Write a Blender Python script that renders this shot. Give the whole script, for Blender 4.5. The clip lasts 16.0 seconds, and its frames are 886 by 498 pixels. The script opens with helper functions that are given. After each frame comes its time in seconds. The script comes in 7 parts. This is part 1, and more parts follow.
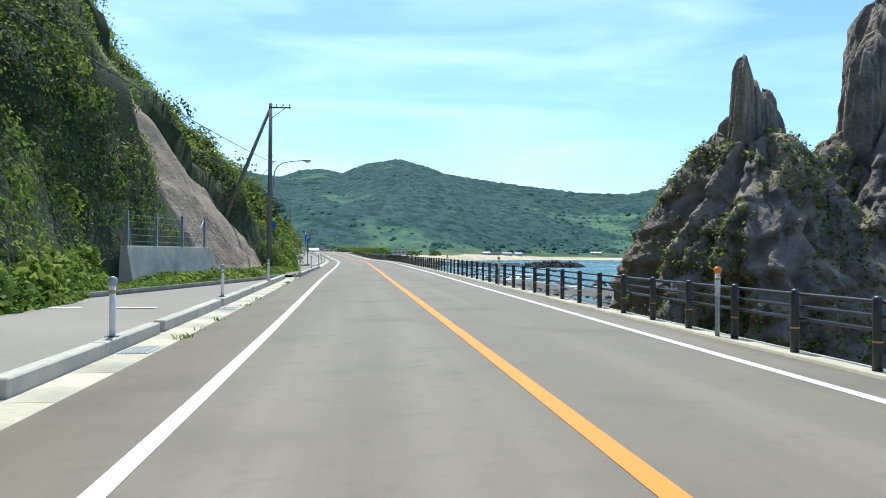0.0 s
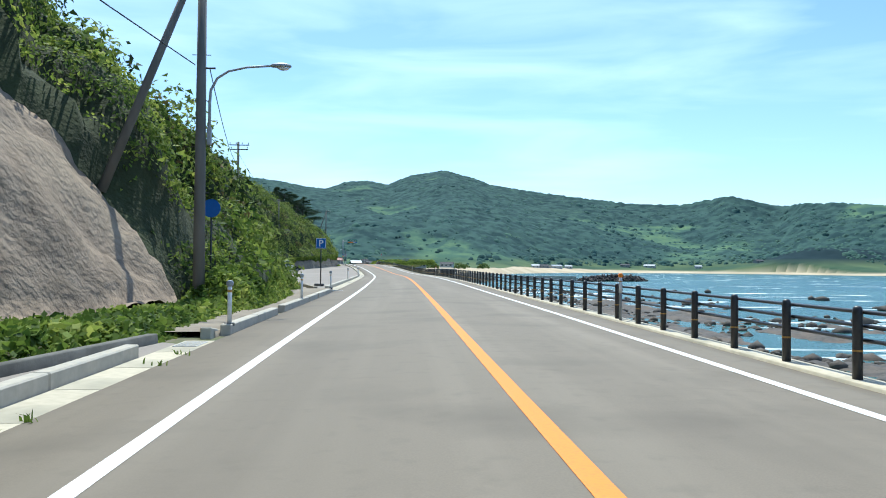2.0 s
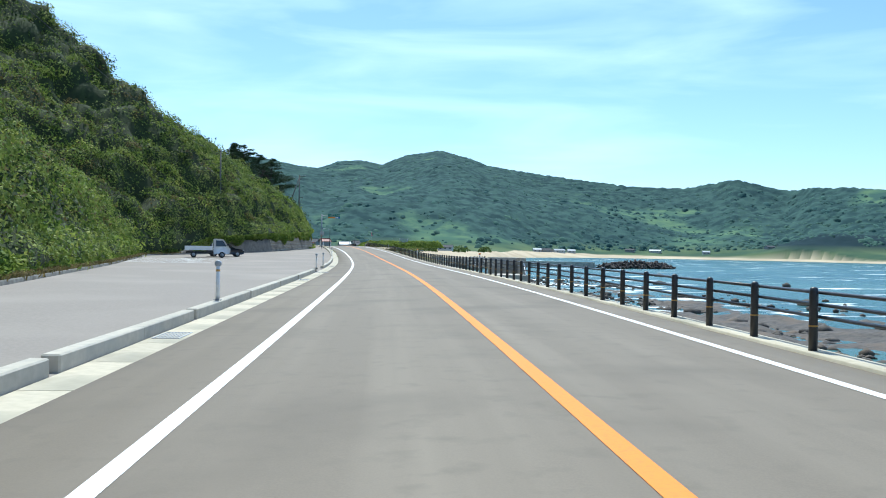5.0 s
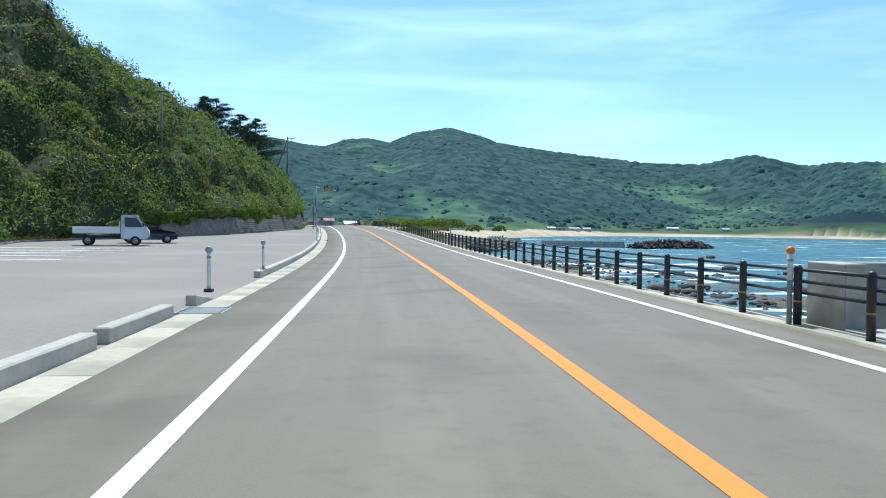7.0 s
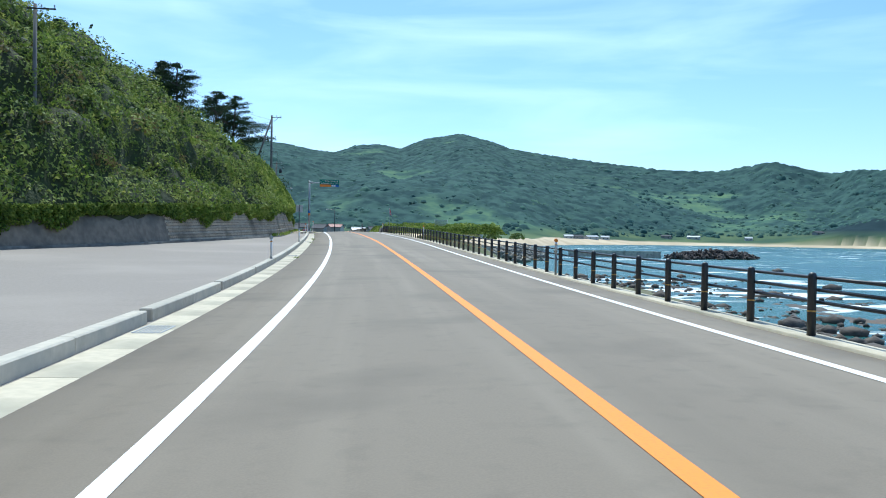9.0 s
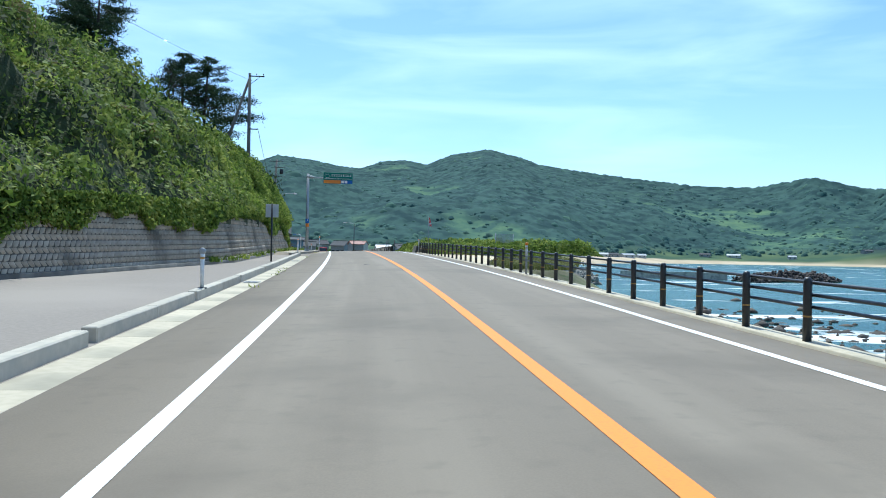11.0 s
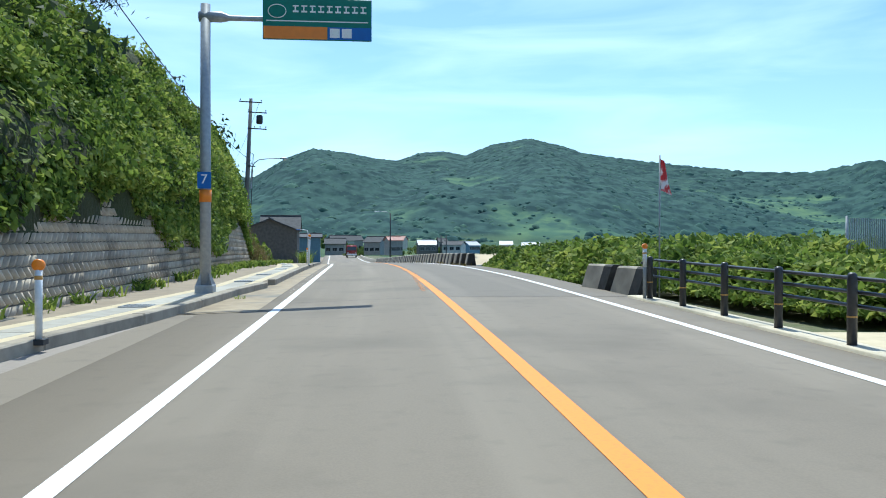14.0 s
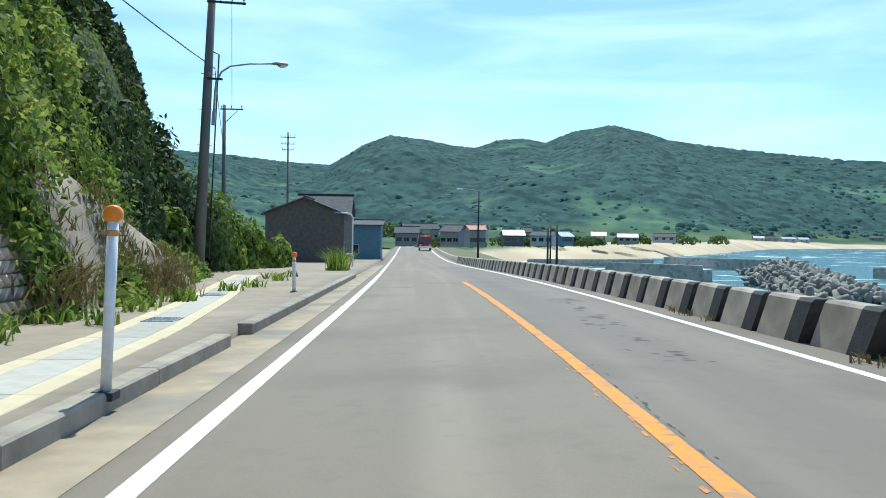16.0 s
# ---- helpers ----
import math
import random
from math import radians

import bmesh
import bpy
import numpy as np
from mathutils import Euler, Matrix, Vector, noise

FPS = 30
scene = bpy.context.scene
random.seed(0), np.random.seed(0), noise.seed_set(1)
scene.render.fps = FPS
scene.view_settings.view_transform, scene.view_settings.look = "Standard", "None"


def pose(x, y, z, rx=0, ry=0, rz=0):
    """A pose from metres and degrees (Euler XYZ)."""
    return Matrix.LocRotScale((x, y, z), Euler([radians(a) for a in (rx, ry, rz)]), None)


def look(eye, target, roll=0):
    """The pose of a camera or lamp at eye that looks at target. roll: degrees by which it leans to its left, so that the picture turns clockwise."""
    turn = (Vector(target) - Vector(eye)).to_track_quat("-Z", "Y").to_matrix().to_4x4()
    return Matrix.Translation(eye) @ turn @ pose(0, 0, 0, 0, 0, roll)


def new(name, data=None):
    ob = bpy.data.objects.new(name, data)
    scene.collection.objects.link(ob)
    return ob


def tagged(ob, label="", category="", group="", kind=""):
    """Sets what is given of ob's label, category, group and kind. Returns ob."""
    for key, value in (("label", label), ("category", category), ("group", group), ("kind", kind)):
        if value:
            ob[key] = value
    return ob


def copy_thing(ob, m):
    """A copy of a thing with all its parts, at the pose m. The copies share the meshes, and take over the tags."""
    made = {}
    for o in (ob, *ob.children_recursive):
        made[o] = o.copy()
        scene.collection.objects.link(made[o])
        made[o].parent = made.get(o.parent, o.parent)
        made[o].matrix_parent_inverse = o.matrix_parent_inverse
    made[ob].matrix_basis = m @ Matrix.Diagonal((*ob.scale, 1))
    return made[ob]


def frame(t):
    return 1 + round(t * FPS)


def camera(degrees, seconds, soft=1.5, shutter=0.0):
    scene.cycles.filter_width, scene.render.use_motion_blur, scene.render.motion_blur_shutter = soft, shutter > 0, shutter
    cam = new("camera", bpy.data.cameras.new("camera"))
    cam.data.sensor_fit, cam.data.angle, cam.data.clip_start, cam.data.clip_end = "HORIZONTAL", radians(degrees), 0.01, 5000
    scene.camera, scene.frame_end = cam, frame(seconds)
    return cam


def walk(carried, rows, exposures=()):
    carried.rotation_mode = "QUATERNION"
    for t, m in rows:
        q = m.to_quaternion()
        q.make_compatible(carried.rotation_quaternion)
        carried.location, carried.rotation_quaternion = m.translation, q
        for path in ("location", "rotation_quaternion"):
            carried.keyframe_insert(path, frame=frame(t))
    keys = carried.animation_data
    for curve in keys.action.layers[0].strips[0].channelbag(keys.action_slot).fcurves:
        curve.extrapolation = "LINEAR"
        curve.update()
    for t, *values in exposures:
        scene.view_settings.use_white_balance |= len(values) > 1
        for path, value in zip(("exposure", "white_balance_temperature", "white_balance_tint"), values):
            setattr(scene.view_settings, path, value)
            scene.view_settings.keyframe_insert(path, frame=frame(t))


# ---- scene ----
cam = camera(56.28, 16.0, soft=1.0)
EXPOSURES = [(0.0, 0.5, 5800, 2), (4.2, 0.48, 5750, 2), (6.3, 0.36, 5550, 2), (9.2, 0.36, 5550, 2), (12.5, 0.42, 5650, 2), (16.0, 0.48, 5750, 0)]
PATH = [
    (0, (-1.713, -0.498, 1.311), (-0.727, 9.453, 1.365), 0.40),
    (0.5, (-1.484, 6.491, 1.319), (-0.836, 16.468, 1.504), 0.35),
    (1, (-1.447, 13.491, 1.333), (-0.901, 23.473, 1.562), 0.32),
    (1.5, (-1.465, 22.231, 1.363), (-0.979, 32.216, 1.575), 0.24),
    (2, (-1.501, 30.148, 1.393), (-1.059, 40.136, 1.594), 0.45),
    (2.5, (-1.575, 37.022, 1.419), (-1.202, 47.013, 1.653), 0.88),
    (3, (-1.702, 45.919, 1.446), (-1.334, 55.909, 1.712), 1.08),
    (3.5, (-1.818, 56.258, 1.461), (-1.377, 66.245, 1.716), 1.16),
    (4, (-1.951, 64.813, 1.462), (-1.397, 74.796, 1.637), 1.11),
    (6.5, (-3.149, 108.951, 1.501), (-2.716, 118.940, 1.284), 0.76),
    (7, (-3.366, 116.529, 1.489), (-2.940, 126.517, 1.230), 0.65),
    (7.5, (-3.640, 124.501, 1.466), (-3.243, 134.490, 1.218), 0.60),
    (8, (-3.921, 132.676, 1.441), (-3.562, 142.667, 1.227), 0.63),
    (8.5, (-4.266, 140.739, 1.414), (-3.938, 150.731, 1.226), 0.73),
    (9, (-4.607, 148.375, 1.404), (-4.309, 158.369, 1.235), 0.89),
    (11.5, (-7.866, 193.641, 1.887), (-7.939, 203.640, 1.973), 0.94),
    (12, (-8.709, 201.994, 2.069), (-8.836, 211.993, 2.195), 0.84),
    (12.5, (-9.567, 210.716, 2.252), (-9.805, 220.712, 2.406), 0.54),
    (13, (-10.421, 219.209, 2.414), (-10.726, 229.204, 2.503), -0.17),
    (13.5, (-11.393, 227.825, 2.563), (-11.729, 237.819, 2.560), -0.03),
    (14, (-12.340, 235.919, 2.696), (-12.810, 245.908, 2.642), 0.11),
    (14.5, (-13.330, 244.144, 2.822), (-14.077, 254.116, 2.742), 0.20),
    (15, (-14.349, 251.030, 2.904), (-15.406, 260.974, 2.838), 0.61),
    (15.5, (-15.851, 260.971, 2.995), (-17.134, 270.888, 2.889), 1.21),
    (16, (-17.237, 270.161, 3.011), (-18.620, 280.063, 2.815), 0.82),
]
walk(cam, [(t, look(eye, target, roll)) for t, eye, target, roll in PATH], EXPOSURES)

# The road: curvature (1/km) and grade (%) every 20 m from station -20.
KAPPA = [1.43, 0.92, 0.28, -0.36, 0.14, 0.31, 0.47, 0.66, 0.58, 1.06, 0.98, 0.8, 0.8, 0.4, 0.93, 1.22, 0.8, 0.2, -0.33, -0.3, -0.1, 0.0, 0.0]
GRADE = [-0.47, -0.08, 0.35, 0.37, 0.0, 0.26, 0.08, -0.29, -0.35, 0.4, 1.58, 2.24, 1.75, 1.53, 0.88, -1.11, -2.09, -2.55, -2.17, -1.3, -0.43, 0.1, 0.1]

# ---- daylight ----
SUN_AZ, SUN_EL = radians(-8.0), radians(62.0)   # ahead of the road, high
world = bpy.data.worlds.new("world")
scene.world = world
world.use_nodes = True
wn, wl = world.node_tree.nodes, world.node_tree.links
wn.clear()
w_out, w_bg = wn.new("ShaderNodeOutputWorld"), wn.new("ShaderNodeBackground")
sky = wn.new("ShaderNodeTexSky")
sky.sky_type, sky.sun_disc = "NISHITA", False
sky.sun_elevation, sky.sun_rotation = SUN_EL, SUN_AZ
sky.air_density, sky.dust_density, sky.ozone_density = 1.0, 0.6, 2.0
w_bg.inputs["Strength"].default_value = 0.12
# Thin streaks of high cloud, drawn out sideways.
w_co, w_map = wn.new("ShaderNodeTexCoord"), wn.new("ShaderNodeMapping")
w_map.inputs["Scale"].default_value = (1.6, 1.0, 9.0)
w_map.inputs["Rotation"].default_value = (0.0, 0.06, 0.0)
w_no, w_ra, w_mix = wn.new("ShaderNodeTexNoise"), wn.new("ShaderNodeValToRGB"), wn.new("ShaderNodeMix")
w_no.inputs["Scale"].default_value, w_no.inputs["Detail"].default_value = 1.9, 7.0
w_no.inputs["Roughness"].default_value, w_no.inputs["Distortion"].default_value = 0.5, 0.5
w_ra.color_ramp.elements[0].position, w_ra.color_ramp.elements[1].position = 0.42, 0.78
w_ra.color_ramp.elements[1].color = (0.55, 0.55, 0.55, 1)
w_mix.data_type = "RGBA"
w_mix.inputs["B"].default_value = (6.9, 8.5, 9.9, 1)
wl.new(w_co.outputs["Generated"], w_map.inputs["Vector"])
wl.new(w_map.outputs["Vector"], w_no.inputs["Vector"])
wl.new(w_no.outputs["Fac"], w_ra.inputs["Fac"])
wl.new(w_ra.outputs["Color"], w_mix.inputs["Factor"])
w_tint = wn.new("ShaderNodeMix")
w_tint.data_type, w_tint.blend_type = "RGBA", "MULTIPLY"
w_tint.inputs["Factor"].default_value, w_tint.inputs["B"].default_value = 1.0, (0.875, 0.985, 1.125, 1)
wl.new(sky.outputs["Color"], w_tint.inputs["A"])
wl.new(w_tint.outputs["Result"], w_mix.inputs["A"])
wl.new(w_mix.outputs["Result"], w_bg.inputs["Color"])
wl.new(w_bg.outputs["Background"], w_out.inputs["Surface"])
sun = new("sun", bpy.data.lights.new("sun", "SUN"))
sun.data.energy, sun.data.angle, sun.data.color = 4.2, radians(0.55), (1.0, 0.94, 0.82)
sun_way = Vector((math.sin(SUN_AZ) * math.cos(SUN_EL), math.cos(SUN_AZ) * math.cos(SUN_EL), math.sin(SUN_EL)))
sun.matrix_world = look((0, 0, 60), Vector((0, 0, 60)) - sun_way)


# ---- materials ----
def mat(name, base, other=None, scale=4.0, rough=0.8, metal=0.0, bump=0.0, bump_scale=None, detail=6.0, spots=None,
        spot_scale=0.4, per="", spread=0.0, stretch=(1, 1, 1), spec=0.4, lo=0.35, hi=0.65, bump_far=0.02):
    """Principled surface: two colours mixed by fine noise, a third by broad noise, bump, and a random change of value per object or island."""
    m = bpy.data.materials.new(name)
    m.use_nodes = True
    nt = m.node_tree
    bs = nt.nodes["Principled BSDF"]
    bs.inputs["Roughness"].default_value, bs.inputs["Metallic"].default_value = rough, metal
    bs.inputs["Specular IOR Level"].default_value = spec
    co, mp = nt.nodes.new("ShaderNodeTexCoord"), nt.nodes.new("ShaderNodeMapping")
    mp.inputs["Scale"].default_value = stretch
    nt.links.new(co.outputs["Object"], mp.inputs["Vector"])

    def noise_mix(a_socket, a, b, sc, lo, hi):
        no, ra, mx = nt.nodes.new("ShaderNodeTexNoise"), nt.nodes.new("ShaderNodeMapRange"), nt.nodes.new("ShaderNodeMix")
        no.inputs["Scale"].default_value, no.inputs["Detail"].default_value = sc, detail
        nt.links.new(mp.outputs["Vector"], no.inputs["Vector"])
        ra.inputs["From Min"].default_value, ra.inputs["From Max"].default_value = lo, hi
        nt.links.new(no.outputs["Fac"], ra.inputs["Value"])
        mx.data_type = "RGBA"
        nt.links.new(ra.outputs["Result"], mx.inputs["Factor"])
        if a_socket:
            nt.links.new(a_socket, mx.inputs["A"])
        else:
            mx.inputs["A"].default_value = (*a, 1)
        mx.inputs["B"].default_value = (*b, 1)
        return mx.outputs["Result"]

    col = noise_mix(None, base, other or [c * 0.7 for c in base], scale, lo, hi)
    if spots:
        col = noise_mix(col, None, spots, spot_scale, 0.48, 0.7)
    if per:
        src = nt.nodes.new("ShaderNodeObjectInfo" if per == "object" else "ShaderNodeNewGeometry")
        hsv, mr = nt.nodes.new("ShaderNodeHueSaturation"), nt.nodes.new("ShaderNodeMapRange")
        mr.inputs["To Min"].default_value, mr.inputs["To Max"].default_value = 1 - spread, 1 + spread
        nt.links.new(src.outputs["Random" if per == "object" else "Random Per Island"], mr.inputs["Value"])
        nt.links.new(mr.outputs["Result"], hsv.inputs["Value"])
        nt.links.new(col, hsv.inputs["Color"])
        col = hsv.outputs["Color"]
    nt.links.new(col, bs.inputs["Base Color"])
    if bump:
        no, bu = nt.nodes.new("ShaderNodeTexNoise"), nt.nodes.new("ShaderNodeBump")
        no.inputs["Scale"].default_value, no.inputs["Detail"].default_value = bump_scale or scale * 4, 5
        bu.inputs["Strength"].default_value, bu.inputs["Distance"].default_value = bump, bump_far
        nt.links.new(mp.outputs["Vector"], no.inputs["Vector"])
        nt.links.new(no.outputs["Fac"], bu.inputs["Height"])
        nt.links.new(bu.outputs["Normal"], bs.inputs["Normal"])
    return m


def leaf_mat(name, dark, light, yellow, glow=0.35, single=0.42, clump=0.5):
    """Leaves: each its own green, matt above, letting sunlight through."""
    m = bpy.data.materials.new(name)
    m.use_nodes = True
    nt = m.node_tree
    nt.nodes.clear()
    out, mix = nt.nodes.new("ShaderNodeOutputMaterial"), nt.nodes.new("ShaderNodeMixShader")
    dif, tra = nt.nodes.new("ShaderNodeBsdfPrincipled"), nt.nodes.new("ShaderNodeBsdfTranslucent")
    geo, ramp, no, co = (nt.nodes.new(k) for k in ("ShaderNodeNewGeometry", "ShaderNodeValToRGB", "ShaderNodeTexNoise", "ShaderNodeTexCoord"))
    add = nt.nodes.new("ShaderNodeMath")
    add.operation = "MULTIPLY_ADD"
    add.inputs[1].default_value = single
    no.inputs["Scale"].default_value, no.inputs["Detail"].default_value = clump, 5
    nt.links.new(co.outputs["Object"], no.inputs["Vector"])
    half = nt.nodes.new("ShaderNodeMath")
    half.operation = "MULTIPLY"
    half.inputs[1].default_value = 1.0
    nt.links.new(no.outputs["Fac"], half.inputs[0])
    nt.links.new(geo.outputs["Random Per Island"], add.inputs[0])
    nt.links.new(half.outputs[0], add.inputs[2])
    e = ramp.color_ramp.elements
    e[0].position, e[0].color, e[1].position, e[1].color = 0.40, (*dark, 1), 1.0, (*yellow, 1)
    mid = e.new(0.74)
    mid.color = (*light, 1)
    nt.links.new(add.outputs[0], ramp.inputs["Fac"])
    nt.links.new(ramp.outputs["Color"], dif.inputs["Base Color"])
    nt.links.new(ramp.outputs["Color"], tra.inputs["Color"])
    dif.inputs["Roughness"].default_value = 0.65
    dif.inputs["Specular IOR Level"].default_value = 0.12
    mix.inputs["Fac"].default_value = glow
    nt.links.new(dif.outputs[0], mix.inputs[1])
    nt.links.new(tra.outputs[0], mix.inputs[2])
    nt.links.new(mix.outputs[0], out.inputs["Surface"])
    return m


M = {
    "asphalt": mat("asphalt", (0.168, 0.152, 0.132), (0.132, 0.120, 0.105), 22, 0.85, bump=0.15, bump_scale=140, spots=(0.190, 0.172, 0.150), spot_scale=0.22, bump_far=0.004),
    "asphalt_lot": mat("asphalt_lot", (0.262, 0.228, 0.196), (0.225, 0.196, 0.168), 14, 0.9, bump=0.35, bump_scale=120, spots=(0.290, 0.252, 0.215), spot_scale=0.15, bump_far=0.004),
    "white_paint": mat("white_paint", (0.78, 0.78, 0.76), (0.62, 0.61, 0.59), 30, 0.7, lo=0.5, hi=0.8),
    "orange_paint": mat("orange_paint", (0.80, 0.245, 0.02), (0.62, 0.20, 0.03), 30, 0.7, lo=0.5, hi=0.8),
    "concrete": mat("concrete", (0.50, 0.455, 0.375), (0.41, 0.375, 0.31), 5, 0.9, bump=0.3, bump_scale=60, spots=(0.36, 0.345, 0.30), spot_scale=0.8, per="object", spread=0.1, bump_far=0.005),
    "concrete_pale": mat("concrete_pale", (0.52, 0.46, 0.345), (0.44, 0.39, 0.29), 6, 0.9, bump=0.25, bump_scale=60, spots=(0.31, 0.285, 0.215), spot_scale=0.6, per="object", spread=0.1, bump_far=0.004),
    "concrete_dark": mat("concrete_dark", (0.20, 0.19, 0.165), (0.12, 0.115, 0.10), 2.5, 0.9, bump=0.4, bump_scale=30, spots=(0.08, 0.075, 0.065), spot_scale=0.7, per="object", spread=0.18, bump_far=0.01),
    "sandy_paving": mat("sandy_paving", (0.285, 0.235, 0.175), (0.235, 0.195, 0.145), 2.5, 0.95, bump=0.3, bump_scale=60, spots=(0.33, 0.275, 0.20), spot_scale=0.4, bump_far=0.004),
    "kerb_weathered": mat("kerb_weathered", (0.320, 0.280, 0.222), (0.230, 0.200, 0.158), 5, 0.92, bump=0.35, bump_scale=50, spots=(0.38, 0.335, 0.262), spot_scale=1.2, per="object", spread=0.12, bump_far=0.005),
    "apron_concrete": mat("apron_concrete", (0.56, 0.475, 0.315), (0.48, 0.405, 0.27), 3, 0.9, bump=0.2, bump_scale=50, spots=(0.50, 0.42, 0.285), spot_scale=0.5, bump_far=0.004),
    "soil": mat("soil", (0.16, 0.135, 0.09), (0.10, 0.11, 0.045), 3, 0.95, bump=0.6, bump_scale=20, spots=(0.07, 0.10, 0.03), spot_scale=0.5),
    # Green ground, darkened to paint shade into the hollows between leaves.
    "shaded_under_green": mat("shaded_under_green", (0.040, 0.056, 0.016), (0.022, 0.033, 0.011), 1.5, 0.95, bump=0.8, bump_scale=8, spots=(0.03, 0.035, 0.014), spot_scale=0.12, bump_far=0.1),
    "dry_rock": mat("dry_rock", (0.285, 0.218, 0.158), (0.185, 0.138, 0.098), 1.6, 0.95, bump=0.9, bump_scale=5, spots=(0.33, 0.255, 0.18), spot_scale=0.35, bump_far=0.12),
    "crag_rock": mat("crag_rock", (0.235, 0.198, 0.172), (0.120, 0.102, 0.092), 1.2, 0.95, bump=1.0, bump_scale=4, spots=(0.30, 0.24, 0.17), spot_scale=0.4, bump_far=0.15),
    "reef_rock": mat("reef_rock", (0.105, 0.090, 0.075), (0.045, 0.040, 0.036), 1.5, 0.85, bump=0.8, bump_scale=6, spots=(0.12, 0.09, 0.065), spot_scale=0.3, per="island", spread=0.25, bump_far=0.06),
    "sand": mat("sand", (0.50, 0.40, 0.27), (0.42, 0.33, 0.22), 0.2, 0.95, spots=(0.30, 0.27, 0.17), spot_scale=0.02),
    "brown_post": mat("brown_post", (0.034, 0.036, 0.042), (0.026, 0.027, 0.031), 20, 0.42, spec=0.5),
    "yellow_tape": mat("yellow_tape", (0.55, 0.30, 0.08), (0.45, 0.25, 0.07), 30, 0.5),
    "post_white": mat("post_white", (0.74, 0.75, 0.76), (0.62, 0.63, 0.64), 9, 0.45),
    "orange_plastic": mat("orange_plastic", (0.85, 0.25, 0.015), (0.75, 0.22, 0.02), 20, 0.35),
    "galvanised": mat("galvanised", (0.36, 0.38, 0.40), (0.29, 0.31, 0.33), 12, 0.5, 0.35, per="object", spread=0.08),
    "pole_concrete": mat("pole_concrete", (0.17, 0.165, 0.155), (0.12, 0.118, 0.11), 3, 0.85, stretch=(1, 1, 0.2), bump=0.2, bump_scale=40, bump_far=0.003),
    "iron_dark": mat("iron_dark", (0.045, 0.048, 0.052), (0.03, 0.032, 0.036), 10, 0.55, 0.3),
    "wire": mat("wire", (0.02, 0.02, 0.022), (0.015, 0.015, 0.016), 10, 0.6),
}
L_BUSH = leaf_mat("bush_leaves", (0.040, 0.080, 0.016), (0.172, 0.245, 0.042), (0.375, 0.410, 0.095), 0.45)
L_SLOPE = leaf_mat("slope_leaves", (0.050, 0.086, 0.020), (0.190, 0.250, 0.055), (0.380, 0.400, 0.110), 0.3)
L_WOOD = leaf_mat("wood_leaves", (0.034, 0.064, 0.018), (0.105, 0.155, 0.040), (0.210, 0.235, 0.075), 0.4)
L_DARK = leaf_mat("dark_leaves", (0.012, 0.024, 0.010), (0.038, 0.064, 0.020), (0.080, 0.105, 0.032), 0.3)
L_PINE = leaf_mat("pine_needles", (0.013, 0.028, 0.014), (0.030, 0.058, 0.026), (0.060, 0.088, 0.038), 0.2)
L_DRY = leaf_mat("dry_leaves", (0.090, 0.076, 0.030), (0.165, 0.130, 0.050), (0.27, 0.215, 0.095), 0.3)


# ---- road line and mesh helpers ----
SG = np.arange(-20.0, 421.0, 1.0)
_th = np.cumsum(np.interp(SG, np.arange(-20, 421, 20), KAPPA) * 1e-3)
_gz = np.cumsum(np.interp(SG, np.arange(-20, 421, 20), GRADE) * 1e-2)
_th -= np.interp(0, SG, _th)
_rx, _ry = np.cumsum(-np.sin(_th)), np.cumsum(np.cos(_th))
_rx -= np.interp(0, SG, _rx)
_ry -= np.interp(0, SG, _ry)
_gz -= np.interp(0, SG, _gz)


def cross(n):
    """Height of the banked, crowned road surface at n metres to the right of the orange line."""
    n = np.asarray(n, float)
    return 0.018 * np.clip(n, -5, 5) - 0.02 * np.minimum(np.abs(n), 5)


def rp(s, n, z=0.0, flat=False):
    """World places from station s along the road, n to the right of its middle, z above its surface (flat: above its middle)."""
    s, n, z = np.broadcast_arrays(np.asarray(s, float), np.asarray(n, float), np.asarray(z, float))
    a = np.interp(s, SG, _th)
    over = np.where(s > SG[-1], s - SG[-1], np.where(s < SG[0], s - SG[0], 0.0))
    x = np.interp(s, SG, _rx) - over * np.sin(a) + n * np.cos(a)
    y = np.interp(s, SG, _ry) + over * np.cos(a) + n * np.sin(a)
    return np.stack([x, y, np.interp(s, SG, _gz) + z + (0 if flat else cross(n))], -1)


def P(s, n, z=0.0):
    return Vector(rp(s, n, z).tolist())


def turn(s):
    """Heading of the road at s, in degrees to the left of +y."""
    return math.degrees(float(np.interp(s, SG, _th)))


def climb(s):
    """Slope of the road at s, in degrees."""
    return math.degrees(math.atan(float(np.interp(s + 1, SG, _gz) - np.interp(s - 1, SG, _gz)) / 2))


def on_road(s, n, z=0.0, rz=0.0):
    """Pose at a station, with +y along the road and +x to its right."""
    p = P(s, n, z)
    return pose(p.x, p.y, p.z, 0, 0, turn(s) + rz)


def from_arrays(name, verts, faces, material, parent=None, label="", smooth=False):
    """One mesh object from arrays of places and of equal-sided faces."""
    verts, faces = np.asarray(verts, np.float32), np.asarray(faces, np.int32)
    me = bpy.data.meshes.new(name)
    k = faces.shape[1]
    me.vertices.add(len(verts))
    me.vertices.foreach_set("co", verts.ravel())
    me.loops.add(faces.size)
    me.loops.foreach_set("vertex_index", faces.ravel())
    me.polygons.add(len(faces))
    me.polygons.foreach_set("loop_start", np.arange(0, faces.size, k, dtype=np.int32))
    me.update(calc_edges=True)
    me.validate()
    if smooth:
        me.shade_smooth()
    me.materials.append(material)
    ob = new(name, me)
    if parent:
        ob.parent = parent
    if label:
        ob["label"] = label
    return ob


